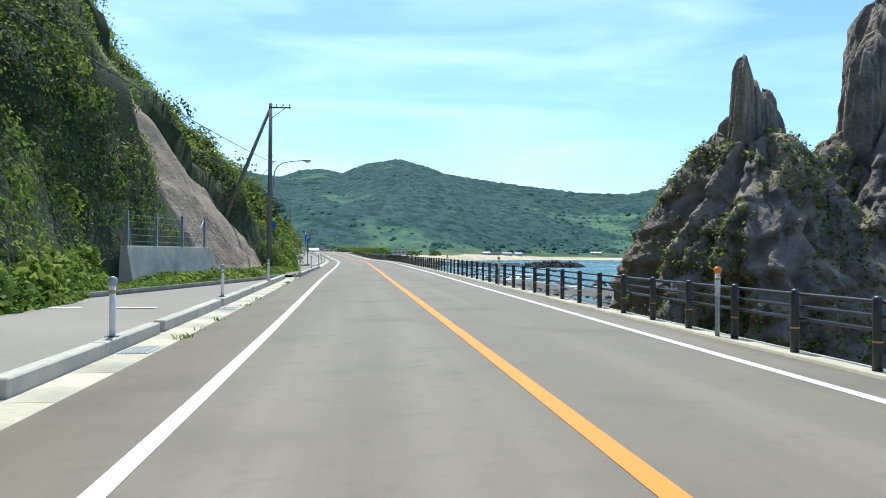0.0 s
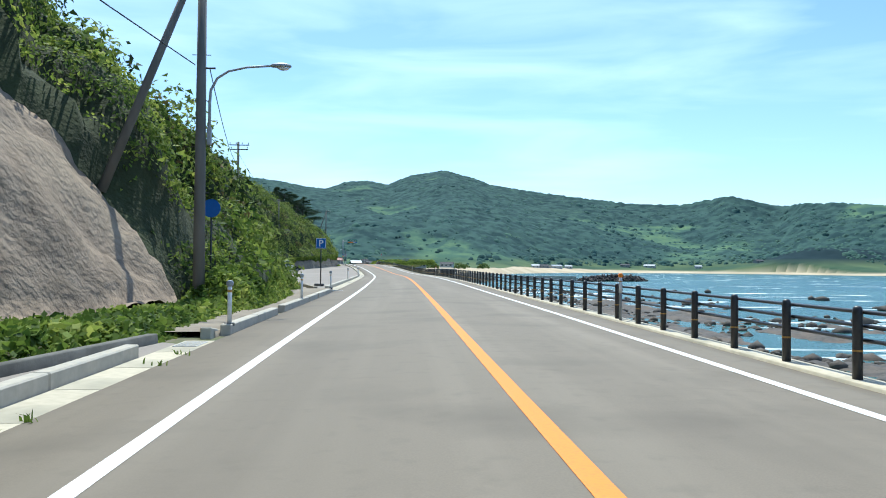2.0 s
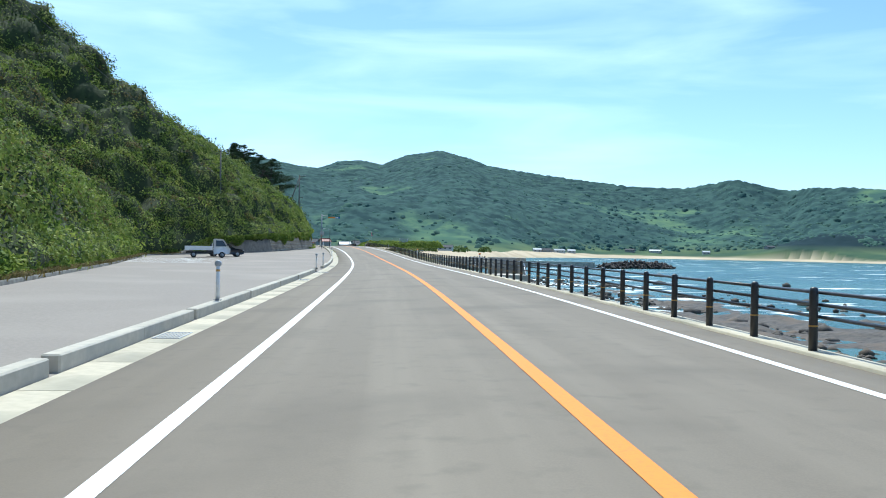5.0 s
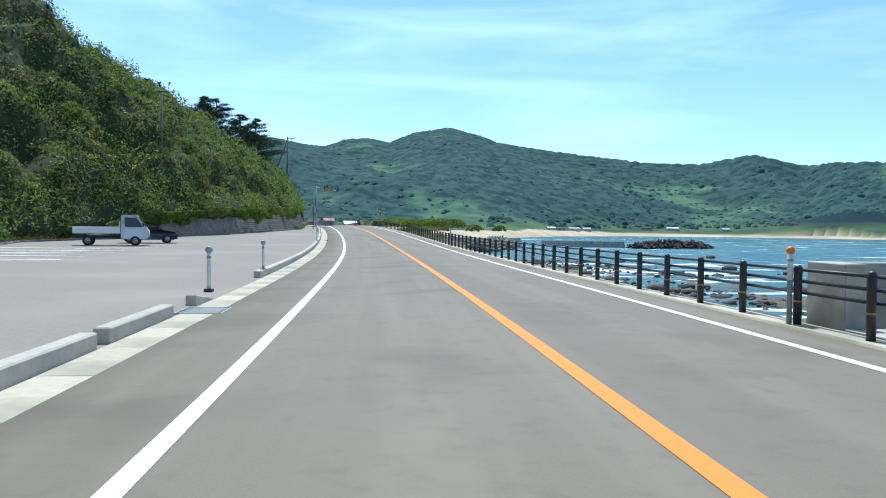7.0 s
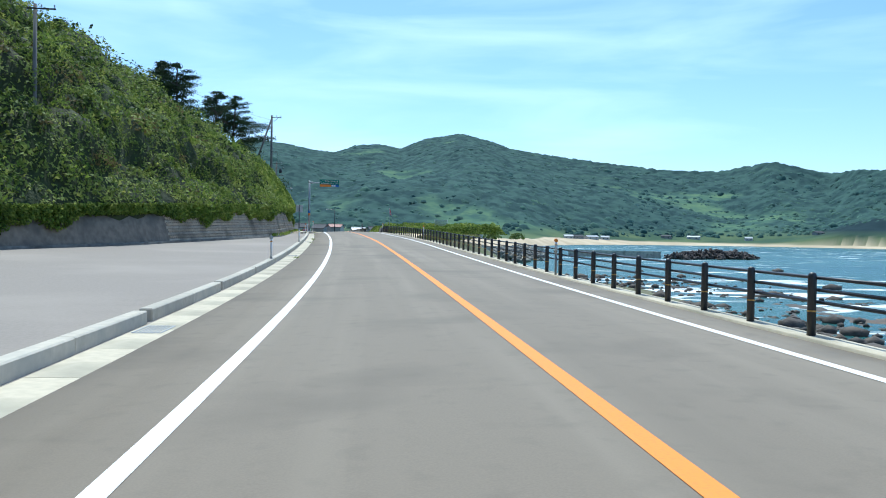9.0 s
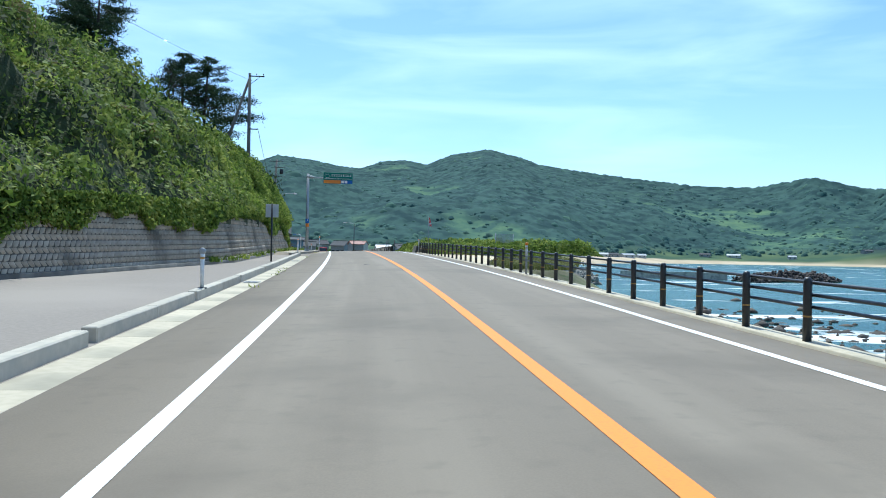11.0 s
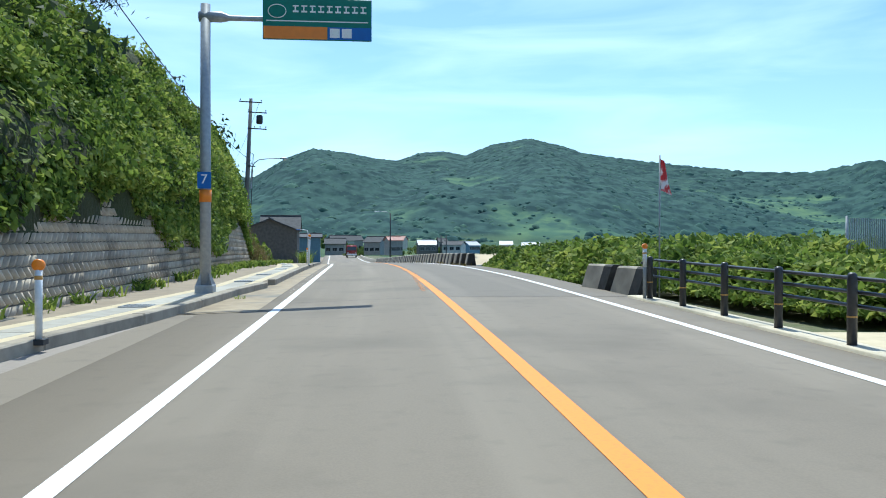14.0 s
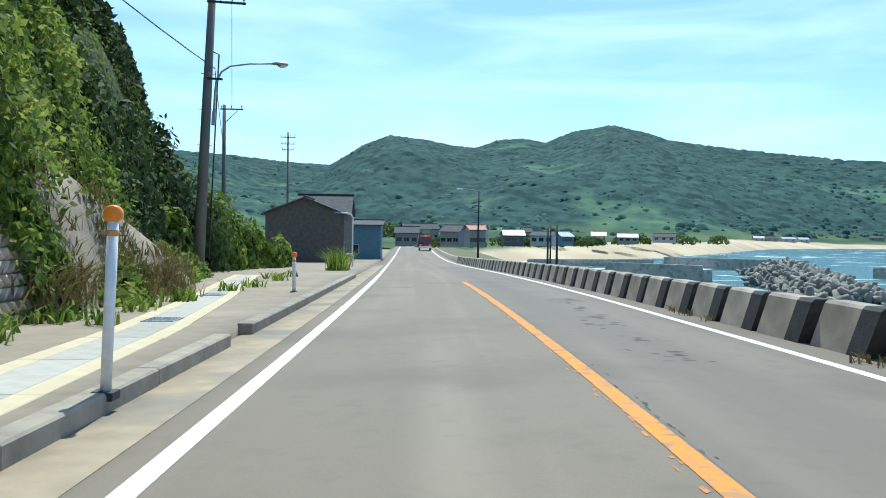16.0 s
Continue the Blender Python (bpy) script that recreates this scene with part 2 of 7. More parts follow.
def grid(name, pts, material, smooth=True, parent=None, label=""):
    """A sheet over an array of rows and columns of places."""
    r, c = pts.shape[:2]
    i = (np.arange(r - 1)[:, None] * c + np.arange(c - 1)[None]).ravel()
    return from_arrays(name, pts.reshape(-1, 3), np.stack([i, i + 1, i + c + 1, i + c], 1), material, parent, label, smooth)


def part(name, bm, material, parent=None, label="", smooth=False):
    """Links a bmesh as one mesh object, under a thing or a part if given."""
    me = bpy.data.meshes.new(name)
    bmesh.ops.recalc_face_normals(bm, faces=bm.faces)
    bm.to_mesh(me)
    bm.free()
    if smooth:
        me.shade_smooth()
    me.materials.append(material)
    ob = new(name, me)
    if parent:
        ob.parent = parent
    if label:
        ob["label"] = label
    return ob


def b_box(bm, lo, hi, bevel=0.0, m=None):
    """Adds a box from corner to corner, its edges bevelled."""
    r = bmesh.ops.create_cube(bm, size=1.0)
    vs = r["verts"]
    size, mid = Vector(hi) - Vector(lo), (Vector(hi) + Vector(lo)) / 2
    for v in vs:
        v.co = Vector((v.co.x * size.x, v.co.y * size.y, v.co.z * size.z)) + mid
    if bevel:
        es = list({e for v in vs for e in v.link_edges})
        r = bmesh.ops.bevel(bm, geom=es, offset=bevel, segments=1, affect="EDGES")
        vs = list({v for f in r["faces"] for v in f.verts} | {v for v in vs if v.is_valid})
    if m:
        bmesh.ops.transform(bm, matrix=m, verts=[v for v in vs if v.is_valid])
    return bm


def b_tube(bm, pts, radii, sides=8, caps=True):
    """Adds a tube through the places with the given radii."""
    pts = [Vector(p) for p in pts]
    if not isinstance(radii, (list, tuple)):
        radii = [radii] * len(pts)
    rings = []
    side = None
    for k, p in enumerate(pts):
        way = (pts[min(k + 1, len(pts) - 1)] - pts[max(k - 1, 0)]).normalized()
        if side is None:
            side = way.orthogonal().normalized()
        side = (side - way * side.dot(way)).normalized()
        up = way.cross(side)
        rings.append([bm.verts.new(p + float(radii[k]) * (math.cos(a) * side + math.sin(a) * up)) for a in (2 * math.pi * j / sides for j in range(sides))])
    for a, b in zip(rings, rings[1:]):
        for j in range(sides):
            bm.faces.new((a[j], a[(j + 1) % sides], b[(j + 1) % sides], b[j]))
    if caps:
        bm.faces.new(rings[0][::-1])
        bm.faces.new(rings[-1])
    return bm


def tube(name, pts, radii, material, parent=None, label="", sides=8):
    return part(name, b_tube(bmesh.new(), pts, radii, sides), material, parent, label, smooth=True)


def box(name, lo, hi, material, parent=None, label="", bevel=0.0):
    return part(name, b_box(bmesh.new(), lo, hi, bevel), material, parent, label)


def empty(name, m, label="", category="", group="", kind=""):
    ob = new(name)
    ob.matrix_world = m
    return tagged(ob, label, category, group, kind)


def strip(name, s0, s1, profile, material, step=2.0, flat=False, parent=None, label=""):
    """A sheet along the road: profile is a list of (n, z) across it, or a function of s that gives one."""
    st = np.linspace(s0, s1, max(2, int((s1 - s0) / step) + 1))
    rows = []
    for s in st:
        pr = np.array(profile(s) if callable(profile) else profile, float)
        rows.append(rp(np.full(len(pr), s), pr[:, 0], pr[:, 1], flat))
    return grid(name, np.array(rows), material, smooth=False, parent=parent, label=label)


def fbm(x, y, octaves=4, seed=0.0):
    """Sum of value noise over two coordinates, about -1 to 1, by arrays."""
    out, amp, tot = 0.0, 1.0, 0.0
    for k in range(octaves):
        xs, ys = x * 2**k + 17.3 * k + seed, y * 2**k + 9.1 * k - seed
        xi, yi = np.floor(xs), np.floor(ys)
        fx, fy = xs - xi, ys - yi
        fx, fy = fx * fx * (3 - 2 * fx), fy * fy * (3 - 2 * fy)

        def h(a, b):
            v = np.sin(a * 127.1 + b * 311.7 + 7.7 * k) * 43758.5453
            return v - np.floor(v)

        v = (h(xi, yi) * (1 - fx) + h(xi + 1, yi) * fx) * (1 - fy) + (h(xi, yi + 1) * (1 - fx) + h(xi + 1, yi + 1) * fx) * fy
        out, tot, amp = out + amp * (2 * v - 1), tot + amp, amp * 0.5
    return out / tot


def bumps(x, y, cell, seed=0.0):
    """Rounded heaps like tree crowns: 1 at a heap's middle, 0 between heaps."""
    xi, yi = np.floor(x / cell), np.floor(y / cell)
    best = np.full(np.shape(x), 9.0)
    for dx in (-1, 0, 1):
        for dy in (-1, 0, 1):
            a, b = xi + dx, yi + dy
            h1 = np.sin(a * 127.1 + b * 311.7 + seed) * 43758.5453
            h2 = np.sin(a * 269.5 + b * 183.3 + seed) * 28001.8384
            d = ((a + h1 - np.floor(h1)) * cell - x) ** 2 + ((b + h2 - np.floor(h2)) * cell - y) ** 2
            best = np.minimum(best, d / cell**2)
    return np.clip(1 - best / 0.6, 0, 1) ** 0.7


def leaves(name, places, normals, size, material, parent=None, seed=1, lean=0.9, shape=1.0, label="", corners=4):
    """Thin four-cornered leaves, one at each place, roughly facing the normals: one mesh."""
    rng = np.random.default_rng(seed)
    k = len(places)
    nn = normals + lean * rng.normal(size=(k, 3))
    nn /= np.linalg.norm(nn, axis=1, keepdims=True) + 1e-9
    ta = np.cross(nn, rng.normal(size=(k, 3)))
    ta /= np.linalg.norm(ta, axis=1, keepdims=True) + 1e-9
    tb = np.cross(nn, ta)
    sz = (np.asarray(size) * rng.uniform(0.6, 1.4, k))[:, None]
    droop = nn * sz * 0.25
    v = np.stack([places - ta * sz, places + tb * sz * 0.62 * shape - droop * 0.4, places + ta * sz - droop, places - tb * sz * 0.62 * shape - droop * 0.4], 1)
    if corners == 3:
        v = v[:, :3]
        v[:, 1] += (places - v[:, 1]) * -0.5
    return from_arrays(name, v.reshape(-1, 3), np.arange(corners * k).reshape(-1, corners), material, parent, label)

# ---- ground, sea, far hills ----
SEA = -6.0
O_X, O_Y = -3.4, 116.5      # middle of the far terrain
# Far ridge: bearing (degrees to the right of +y), height angle, distance.
RIDGE = [(-75, 5.0, 900), (-50, 5.5, 1200), (-30, 5.0, 1900), (-21, 4.6, 2100), (-18, 4.3, 2150), (-15, 4.15, 2100), (-12.9, 5.4, 1900), (-11.1, 6.05, 1850),
         (-8.9, 5.8, 1850), (-7.1, 5.45, 1900), (-5.7, 5.34, 1900), (-4.4, 5.83, 1950), (-2.8, 5.97, 1950), (-1.3, 5.7, 1950), (0.3, 6.38, 1950), (2.8, 6.78, 1940),
         (4.9, 6.27, 1850), (6.1, 5.76, 1800), (9.2, 5.29, 1750), (13.0, 4.75, 1700), (16.4, 4.35, 1700), (19.6, 4.25, 1680), (21.4, 4.6, 1650), (22.8, 4.82, 1600),
         (24.8, 4.32, 1600), (26.1, 4.04, 1600), (27.7, 4.25, 1500), (30.5, 4.19, 1450), (34, 4.0, 1400), (40, 2.5, 1350), (44, 0.2, 1300)]
SHORE = [(-180, 0), (-12, 0), (-8, 330), (-4, 440), (0, 470), (3, 510), (7, 640), (10, 830), (14, 960), (20, 1030), (26, 1030), (32, 960), (38, 950), (44, 1200), (46, 9000), (180, 9000)]
_raz, _rel, _rds = (np.array(c, float) for c in zip(*RIDGE))
_saz, _sds = (np.array(c, float) for c in zip(*SHORE))


def far_height(az, r):
    """Height of the land round the bay at a bearing and distance from the middle of the terrain."""
    top = np.tan(np.radians(np.interp(az, _raz, _rel))) * np.interp(az, _raz, _rds) + 1.5
    far = np.interp(az, _raz, _rds)
    shore = np.interp(az, _saz, _sds)
    foot = np.maximum(shore + 70, 520)
    u = np.clip((r - foot) / np.maximum(far - foot, 50), 0, None)
    x, y = r * np.sin(np.radians(az)), r * np.cos(np.radians(az))
    spur = 0.26 * fbm(x / 260, y / 420, 3, 3.0) * np.clip(4 * u * (1 - u), 0, 1)
    up = np.where(u < 1, 0.42 * u + 0.58 * u**2 + spur, 1 - 0.5 * (u - 1) ** 2 - 0.25 * (u - 1))
    z = -1.0 + (top + 1.0) * np.maximum(up, -0.3)
    plain = np.clip((r - shore) / 50, 0, 1)
    z = np.where(r < foot, -4.8 + 4.3 * plain + 0.6 * fbm(x / 30, y / 30, 3), z)
    z = z + 20 * np.exp(-((x - 530) ** 2 + (y - 960) ** 2) / 75**2) * (r > shore + 20)
    return np.where(r < shore, -8.0 + 3.4 * np.clip(1 - (shore - r) / 30, 0, 1), z)


def far_wood(x, y, z):
    """How wooded the far land is: 1 in closed woods, 0 on meadow; thicker on the heights."""
    w = 0.72 + 2.2 * fbm(x / 150, y / 190, 4, 5.0) + 1.3 * np.clip((z - 60) / 80, -0.4, 0.9)
    return np.clip(w, 0, 1)


def far_terrain():
    az = np.concatenate([np.linspace(-180, -30, 50)[:-1], np.linspace(-30, 40, 420)[:-1], np.linspace(40, 180, 40)])
    rr = np.concatenate([np.linspace(330, 900, 50)[:-1], np.linspace(900, 2250, 180)[:-1], np.geomspace(2250, 4600, 8)])
    a, r = np.meshgrid(az, rr, indexing="ij")
    x, y = O_X + r * np.sin(np.radians(a)), O_Y + r * np.cos(np.radians(a))
    z = far_height(a, r)
    wood = far_wood(x, y, z)
    z = z + np.clip((z - 6) / 14, 0, 1) * (0.15 + 0.85 * wood) * (4.6 * bumps(x, y, 13.0) + 2.2 * bumps(x, y, 7.0, 4.0) - 2.0)
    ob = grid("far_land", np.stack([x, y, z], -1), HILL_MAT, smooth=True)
    ob.data.attributes.new("wood", "FLOAT", "POINT").data.foreach_set("value", wood.astype(np.float32).reshape(-1))
    shore = np.interp(a, _saz, _sds)
    broad = np.interp(a, [-6, 0, 3, 8, 11, 14, 25, 40], [20, 50, 120, 150, 80, 30, 18, 16]) * (0.8 + 0.5 * fbm(x / 60, y / 60, 3, 2.0))
    ob.data.attributes.new("sand", "FLOAT", "POINT").data.foreach_set("value", np.clip((broad - (r - shore)) / 14 + 0.5, 0, 1).astype(np.float32).reshape(-1))
    return ob


def far_woods(k, seed):
    """Tree crowns standing singly and in woods over the far hills: domes of two uneven rings."""
    rng = np.random.default_rng(seed)
    az = rng.uniform(-27, 38, k)
    shore, top = np.interp(az, _saz, _sds), np.interp(az, _raz, _rds)
    lo = np.maximum(shore + 95, 545)
    r = lo + (top * 1.01 - lo) * rng.uniform(0, 1, k) ** 0.85
    x, y = O_X + r * np.sin(np.radians(az)), O_Y + r * np.cos(np.radians(az))
    z = far_height(az, r)
    wood = far_wood(x, y, z)
    keep = (rng.uniform(0, 1, k) < 0.06 + 0.5 * wood) & (z > 3.0) & (r < 0.98 * top)
    x, y, z = x[keep], y[keep], z[keep]
    k = len(x)
    size = rng.gamma(3.0, 0.62, k) + 0.8
    ang = np.arange(6) * math.pi / 3
    v = np.empty((k, 13, 3))
    for j, (ring, up) in enumerate(((1.15, 0.1), (0.8, 0.55))):
        rad = size[:, None] * ring * rng.uniform(0.72, 1.25, (k, 6))
        aa = ang + rng.uniform(-0.4, 0.4, (k, 6)) + 0.5 * j
        v[:, 6 * j:6 * j + 6, 0], v[:, 6 * j:6 * j + 6, 1] = x[:, None] + rad * np.cos(aa), y[:, None] + rad * np.sin(aa)
        v[:, 6 * j:6 * j + 6, 2] = z[:, None] + size[:, None] * up * rng.uniform(0.7, 1.25, (k, 6)) - 0.3 * size[:, None] * (j == 0)
    v[:, 12] = np.stack([x, y, z + size * rng.uniform(0.75, 1.1, k)], -1)
    q = np.arange(6)
    n = (q + 1) % 6
    tri = np.concatenate([np.stack([q, n, q + 6], 1), np.stack([n, n + 6, q + 6], 1), np.stack([q + 6, n + 6, q * 0 + 12], 1)])
    f = (np.arange(k)[:, None, None] * 13 + tri[None]).reshape(-1, 3)
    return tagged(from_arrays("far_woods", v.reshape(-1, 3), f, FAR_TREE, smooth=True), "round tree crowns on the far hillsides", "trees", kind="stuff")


def hill_material():
    """Woods, scrub and meadow on the far hills, told apart by slow noise; sand at the foot. Haze is put into the
    greens.
    """
    m = bpy.data.materials.new("hazed_far_hills")
    m.use_nodes = True
    nt = m.node_tree
    bs = nt.nodes["Principled BSDF"]
    bs.inputs["Roughness"].default_value, bs.inputs["Specular IOR Level"].default_value = 0.95, 0.1
    geo, sep = nt.nodes.new("ShaderNodeNewGeometry"), nt.nodes.new("ShaderNodeSeparateXYZ")
    nt.links.new(geo.outputs["Position"], sep.inputs["Vector"])

    def noise(scale, detail=5):
        n = nt.nodes.new("ShaderNodeTexNoise")
        n.inputs["Scale"].default_value, n.inputs["Detail"].default_value = scale, detail
        nt.links.new(geo.outputs["Position"], n.inputs["Vector"])
        return n.outputs["Fac"]

    def ranged(v, lo, hi):
        r = nt.nodes.new("ShaderNodeMapRange")
        r.inputs["From Min"].default_value, r.inputs["From Max"].default_value = lo, hi
        nt.links.new(v, r.inputs["Value"])
        return r.outputs["Result"]

    def mix(f, a, b):
        x = nt.nodes.new("ShaderNodeMix")
        x.data_type = "RGBA"
        nt.links.new(f, x.inputs["Factor"])
        for k, v in (("A", a), ("B", b)):
            if isinstance(v, tuple):
                x.inputs[k].default_value = (*v, 1)
            else:
                nt.links.new(v, x.inputs[k])
        return x.outputs["Result"]

    # Distance haze is painted into these greens: bluer and paler than the plants.
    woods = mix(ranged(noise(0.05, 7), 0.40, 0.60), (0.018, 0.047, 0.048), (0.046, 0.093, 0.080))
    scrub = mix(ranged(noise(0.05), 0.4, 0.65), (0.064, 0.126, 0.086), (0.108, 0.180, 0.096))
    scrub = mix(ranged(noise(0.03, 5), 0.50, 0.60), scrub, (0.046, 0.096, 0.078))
    wood = nt.nodes.new("ShaderNodeAttribute")
    wood.attribute_name = "wood"
    col = mix(ranged(wood.outputs["Fac"], 0.70, 0.35), woods, scrub)
    # Dark forest on the spur, its shade painted in as a round patch.
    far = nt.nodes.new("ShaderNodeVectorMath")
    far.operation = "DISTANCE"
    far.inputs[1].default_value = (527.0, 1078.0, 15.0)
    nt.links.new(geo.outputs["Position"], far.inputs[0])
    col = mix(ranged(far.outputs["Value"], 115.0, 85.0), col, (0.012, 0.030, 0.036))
    low = mix(ranged(noise(0.012, 4), 0.42, 0.58), (0.045, 0.085, 0.050), (0.095, 0.135, 0.065))
    col = mix(ranged(sep.outputs["Z"], 4.0, 14.0), low, col)
    sand = mix(ranged(noise(0.03, 4), 0.4, 0.6), (0.52, 0.43, 0.30), (0.42, 0.34, 0.23))
    shore = nt.nodes.new("ShaderNodeAttribute")
    shore.attribute_name = "sand"
    col = mix(shore.outputs["Fac"], col, sand)
    nt.links.new(col, bs.inputs["Base Color"])
    return m


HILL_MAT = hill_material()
# Crown colours carry the same painted blue haze as the slopes behind them.
FAR_TREE = mat("hazed_tree_crowns", (0.034, 0.077, 0.074), (0.055, 0.108, 0.086), 0.012, 0.95, per="island", spread=0.15, spec=0.1, spots=(0.066, 0.122, 0.088), spot_scale=0.006)
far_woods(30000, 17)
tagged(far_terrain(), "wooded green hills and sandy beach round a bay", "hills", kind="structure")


def sea_material():
    m = bpy.data.materials.new("sea_water")
    m.use_nodes = True
    nt = m.node_tree
    bs = nt.nodes["Principled BSDF"]
    bs.inputs["Roughness"].default_value, bs.inputs["IOR"].default_value = 0.22, 1.33
    bs.inputs["Specular IOR Level"].default_value = 0.22
    co, mp = nt.nodes.new("ShaderNodeNewGeometry"), nt.nodes.new("ShaderNodeMapping")
    mp.inputs["Scale"].default_value = (0.35, 1.0, 1.0)
    nt.links.new(co.outputs["Position"], mp.inputs["Vector"])

    def noise(scale, detail, vec=mp.outputs["Vector"], rough=0.55, dist=0.0):
        n = nt.nodes.new("ShaderNodeTexNoise")
        n.inputs["Scale"].default_value, n.inputs["Detail"].default_value = scale, detail
        n.inputs["Roughness"].default_value, n.inputs["Distortion"].default_value = rough, dist
        nt.links.new(vec, n.inputs["Vector"])
        return n.outputs["Fac"]

    def ranged(v, lo, hi):
        r = nt.nodes.new("ShaderNodeMapRange")
        r.inputs["From Min"].default_value, r.inputs["From Max"].default_value = lo, hi
        nt.links.new(v, r.inputs["Value"])
        return r.outputs["Result"]

    def mix(f, a, b):
        x = nt.nodes.new("ShaderNodeMix")
        x.data_type = "RGBA"
        nt.links.new(f, x.inputs["Factor"])
        for k, v in (("A", a), ("B", b)):
            if isinstance(v, tuple):
                x.inputs[k].default_value = (*v, 1)
            else:
                nt.links.new(v, x.inputs[k])
        return x.outputs["Result"]

    water = mix(ranged(noise(0.02, 4), 0.4, 0.6), (0.024, 0.088, 0.086), (0.050, 0.128, 0.112))
    # Foam lies in broken crests, thicker over the reef.
    surf = nt.nodes.new("ShaderNodeAttribute")
    surf.attribute_name = "surf"
    more = nt.nodes.new("ShaderNodeMath")
    more.operation = "MULTIPLY_ADD"
    more.inputs[1].default_value = 0.13
    nt.links.new(surf.outputs["Fac"], more.inputs[0])
    nt.links.new(noise(0.11, 6, rough=0.62, dist=0.8), more.inputs[2])
    foam = ranged(more.outputs[0], 0.60, 0.66)
    col = mix(foam, water, (0.72, 0.76, 0.77))
    nt.links.new(col, bs.inputs["Base Color"])
    ro = ranged(foam, 0, 1)
    mr = nt.nodes.new("ShaderNodeMapRange")
    mr.inputs["To Min"].default_value, mr.inputs["To Max"].default_value = 0.25, 0.9
    nt.links.new(ro, mr.inputs["Value"])
    nt.links.new(mr.outputs["Result"], bs.inputs["Roughness"])
    bu = nt.nodes.new("ShaderNodeBump")
    bu.inputs["Strength"].default_value, bu.inputs["Distance"].default_value = 0.7, 0.5
    nt.links.new(noise(0.5, 6), bu.inputs["Height"])
    nt.links.new(bu.outputs["Normal"], bs.inputs["Normal"])
    return m


SEA_MAT = sea_material()
sea_pts = np.stack([*np.meshgrid(np.concatenate([np.linspace(-4900, -200, 6), np.linspace(-60, 260, 81), np.linspace(400, 4900, 8)]),
                                 np.concatenate([np.linspace(-4700, -300, 6), np.linspace(-60, 900, 161), np.linspace(1100, 4900, 6)]), indexing="ij")], -1)
sea_pts = np.concatenate([sea_pts, SEA + 0.22 * fbm(sea_pts[..., :1] / 9, sea_pts[..., 1:2] / 5, 3)], -1)
water = grid("water", sea_pts, SEA_MAT)
# Breaking water gathers over the reef and along the beach.
w_n = sea_pts[..., 0] - np.interp(sea_pts[..., 1], _ry, _rx)
w_near = np.clip((w_n - 9) / 6, 0, 1) * np.clip((95 - w_n) / 45, 0, 1) * np.clip((340 - sea_pts[..., 1]) / 60, 0, 1)
w_az, w_r = np.degrees(np.arctan2(sea_pts[..., 0] - O_X, sea_pts[..., 1] - O_Y)), np.hypot(sea_pts[..., 0] - O_X, sea_pts[..., 1] - O_Y)
w_beach = np.clip(1 - (np.interp(w_az, _saz, _sds) - w_r) / 45, 0, 1) * (w_r < np.interp(w_az, _saz, _sds) + 20)
w_surf = (np.maximum(w_near * (0.55 + 0.9 * fbm(w_n / 26, sea_pts[..., 1] / 40, 3, 6.0)), w_beach)).astype(np.float32)
water.data.attributes.new("surf", "FLOAT", "POINT").data.foreach_set("value", w_surf.reshape(-1))
tagged(water, "blue-green sea with white breaking waves", "sea", kind="structure")

# ---- the near land: hillside on the land side, road shelf, sea wall ----
# By station: foot of the slope (n), height there, steepness of the bank, its height, rise of the hill above.
SLOPE_S = [-40, 10, 23, 31, 42, 50, 56, 62, 75, 90, 110, 157, 178, 190, 200, 214, 226, 243, 262, 284, 290, 305, 320, 335, 350, 380, 460]
SLOPE_FOOT = [-10.5, -11.5, -11.0, -11.9, -11.0, -8.4, -7.4, -6.3, -7.3, -10.5, -14.5, -23.5, -26.5, -20.5, -15.2, -11.0, -8.3, -7.9, -7.6, -8.2, -9.0, -11.3, -15.5, -17.8, -30.0, -55.0, -60.0]
SLOPE_BASE = [0.2, 0.2, 0.2, 0.2, 0.3, 0.2, 0.1, 0.1, 0.1, 0.1, 0.1, 0.1, 0.1, 1.4, 1.7, 1.9, 2.0, 2.1, 2.2, 2.3, 0.4, 0.2, 0.1, 0.1, 0.1, 0.1, 0.1]
SLOPE_STEEP = [1.57, 1.4, 1.31, 1.22, 1.08, 0.96, 0.65, 0.52, 0.46, 0.48, 0.5, 0.5, 0.47, 0.44, 0.45, 0.57, 0.62, 0.92, 2.27, 3.69, 3.93, 4.56, 2.59, 1.0, 0.6, 0.3, 0.2]
SLOPE_BANK = [39.1, 38.6, 38.4, 38.2, 37.7, 37.3, 34.7, 32.4, 28.6, 25.8, 23.4, 20.0, 18.8, 18.1, 19.6, 12.7, 9.0, 4.2, 2.8, 4.8, 7.3, 9.6, 12.2, 13, 8, 4, 3]
SLOPE_RISE = [0.66, 0.68, 0.7, 0.71, 0.72, 0.73, 0.51, 0.42, 0.36, 0.37, 0.39, 0.4, 0.39, 0.38, 0.57, 0.28, 0.26, 0.21, 0.22, 0.36, 0.43, 0.39, 0.58, 0.3, 0.05, 0.02, 0.02]
_sl = np.array([SLOPE_S, SLOPE_FOOT, SLOPE_BASE, SLOPE_STEEP, SLOPE_BANK, SLOPE_RISE], float).T


def foot(s):
    return np.interp(s, _sl[:, 0], _sl[:, 1])


def slope_z(s, w):
    """Height of the hillside over the road's middle at w metres inland of its foot, before its bushes."""
    b, t, h, g = (np.interp(s, _sl[:, 0], _sl[:, k]) for k in (2, 3, 4, 5))
    z = b + h * (1 - np.exp(-t * w / h)) + g * w
    return z - 0.004 * np.clip(w - 60, 0, None) ** 2


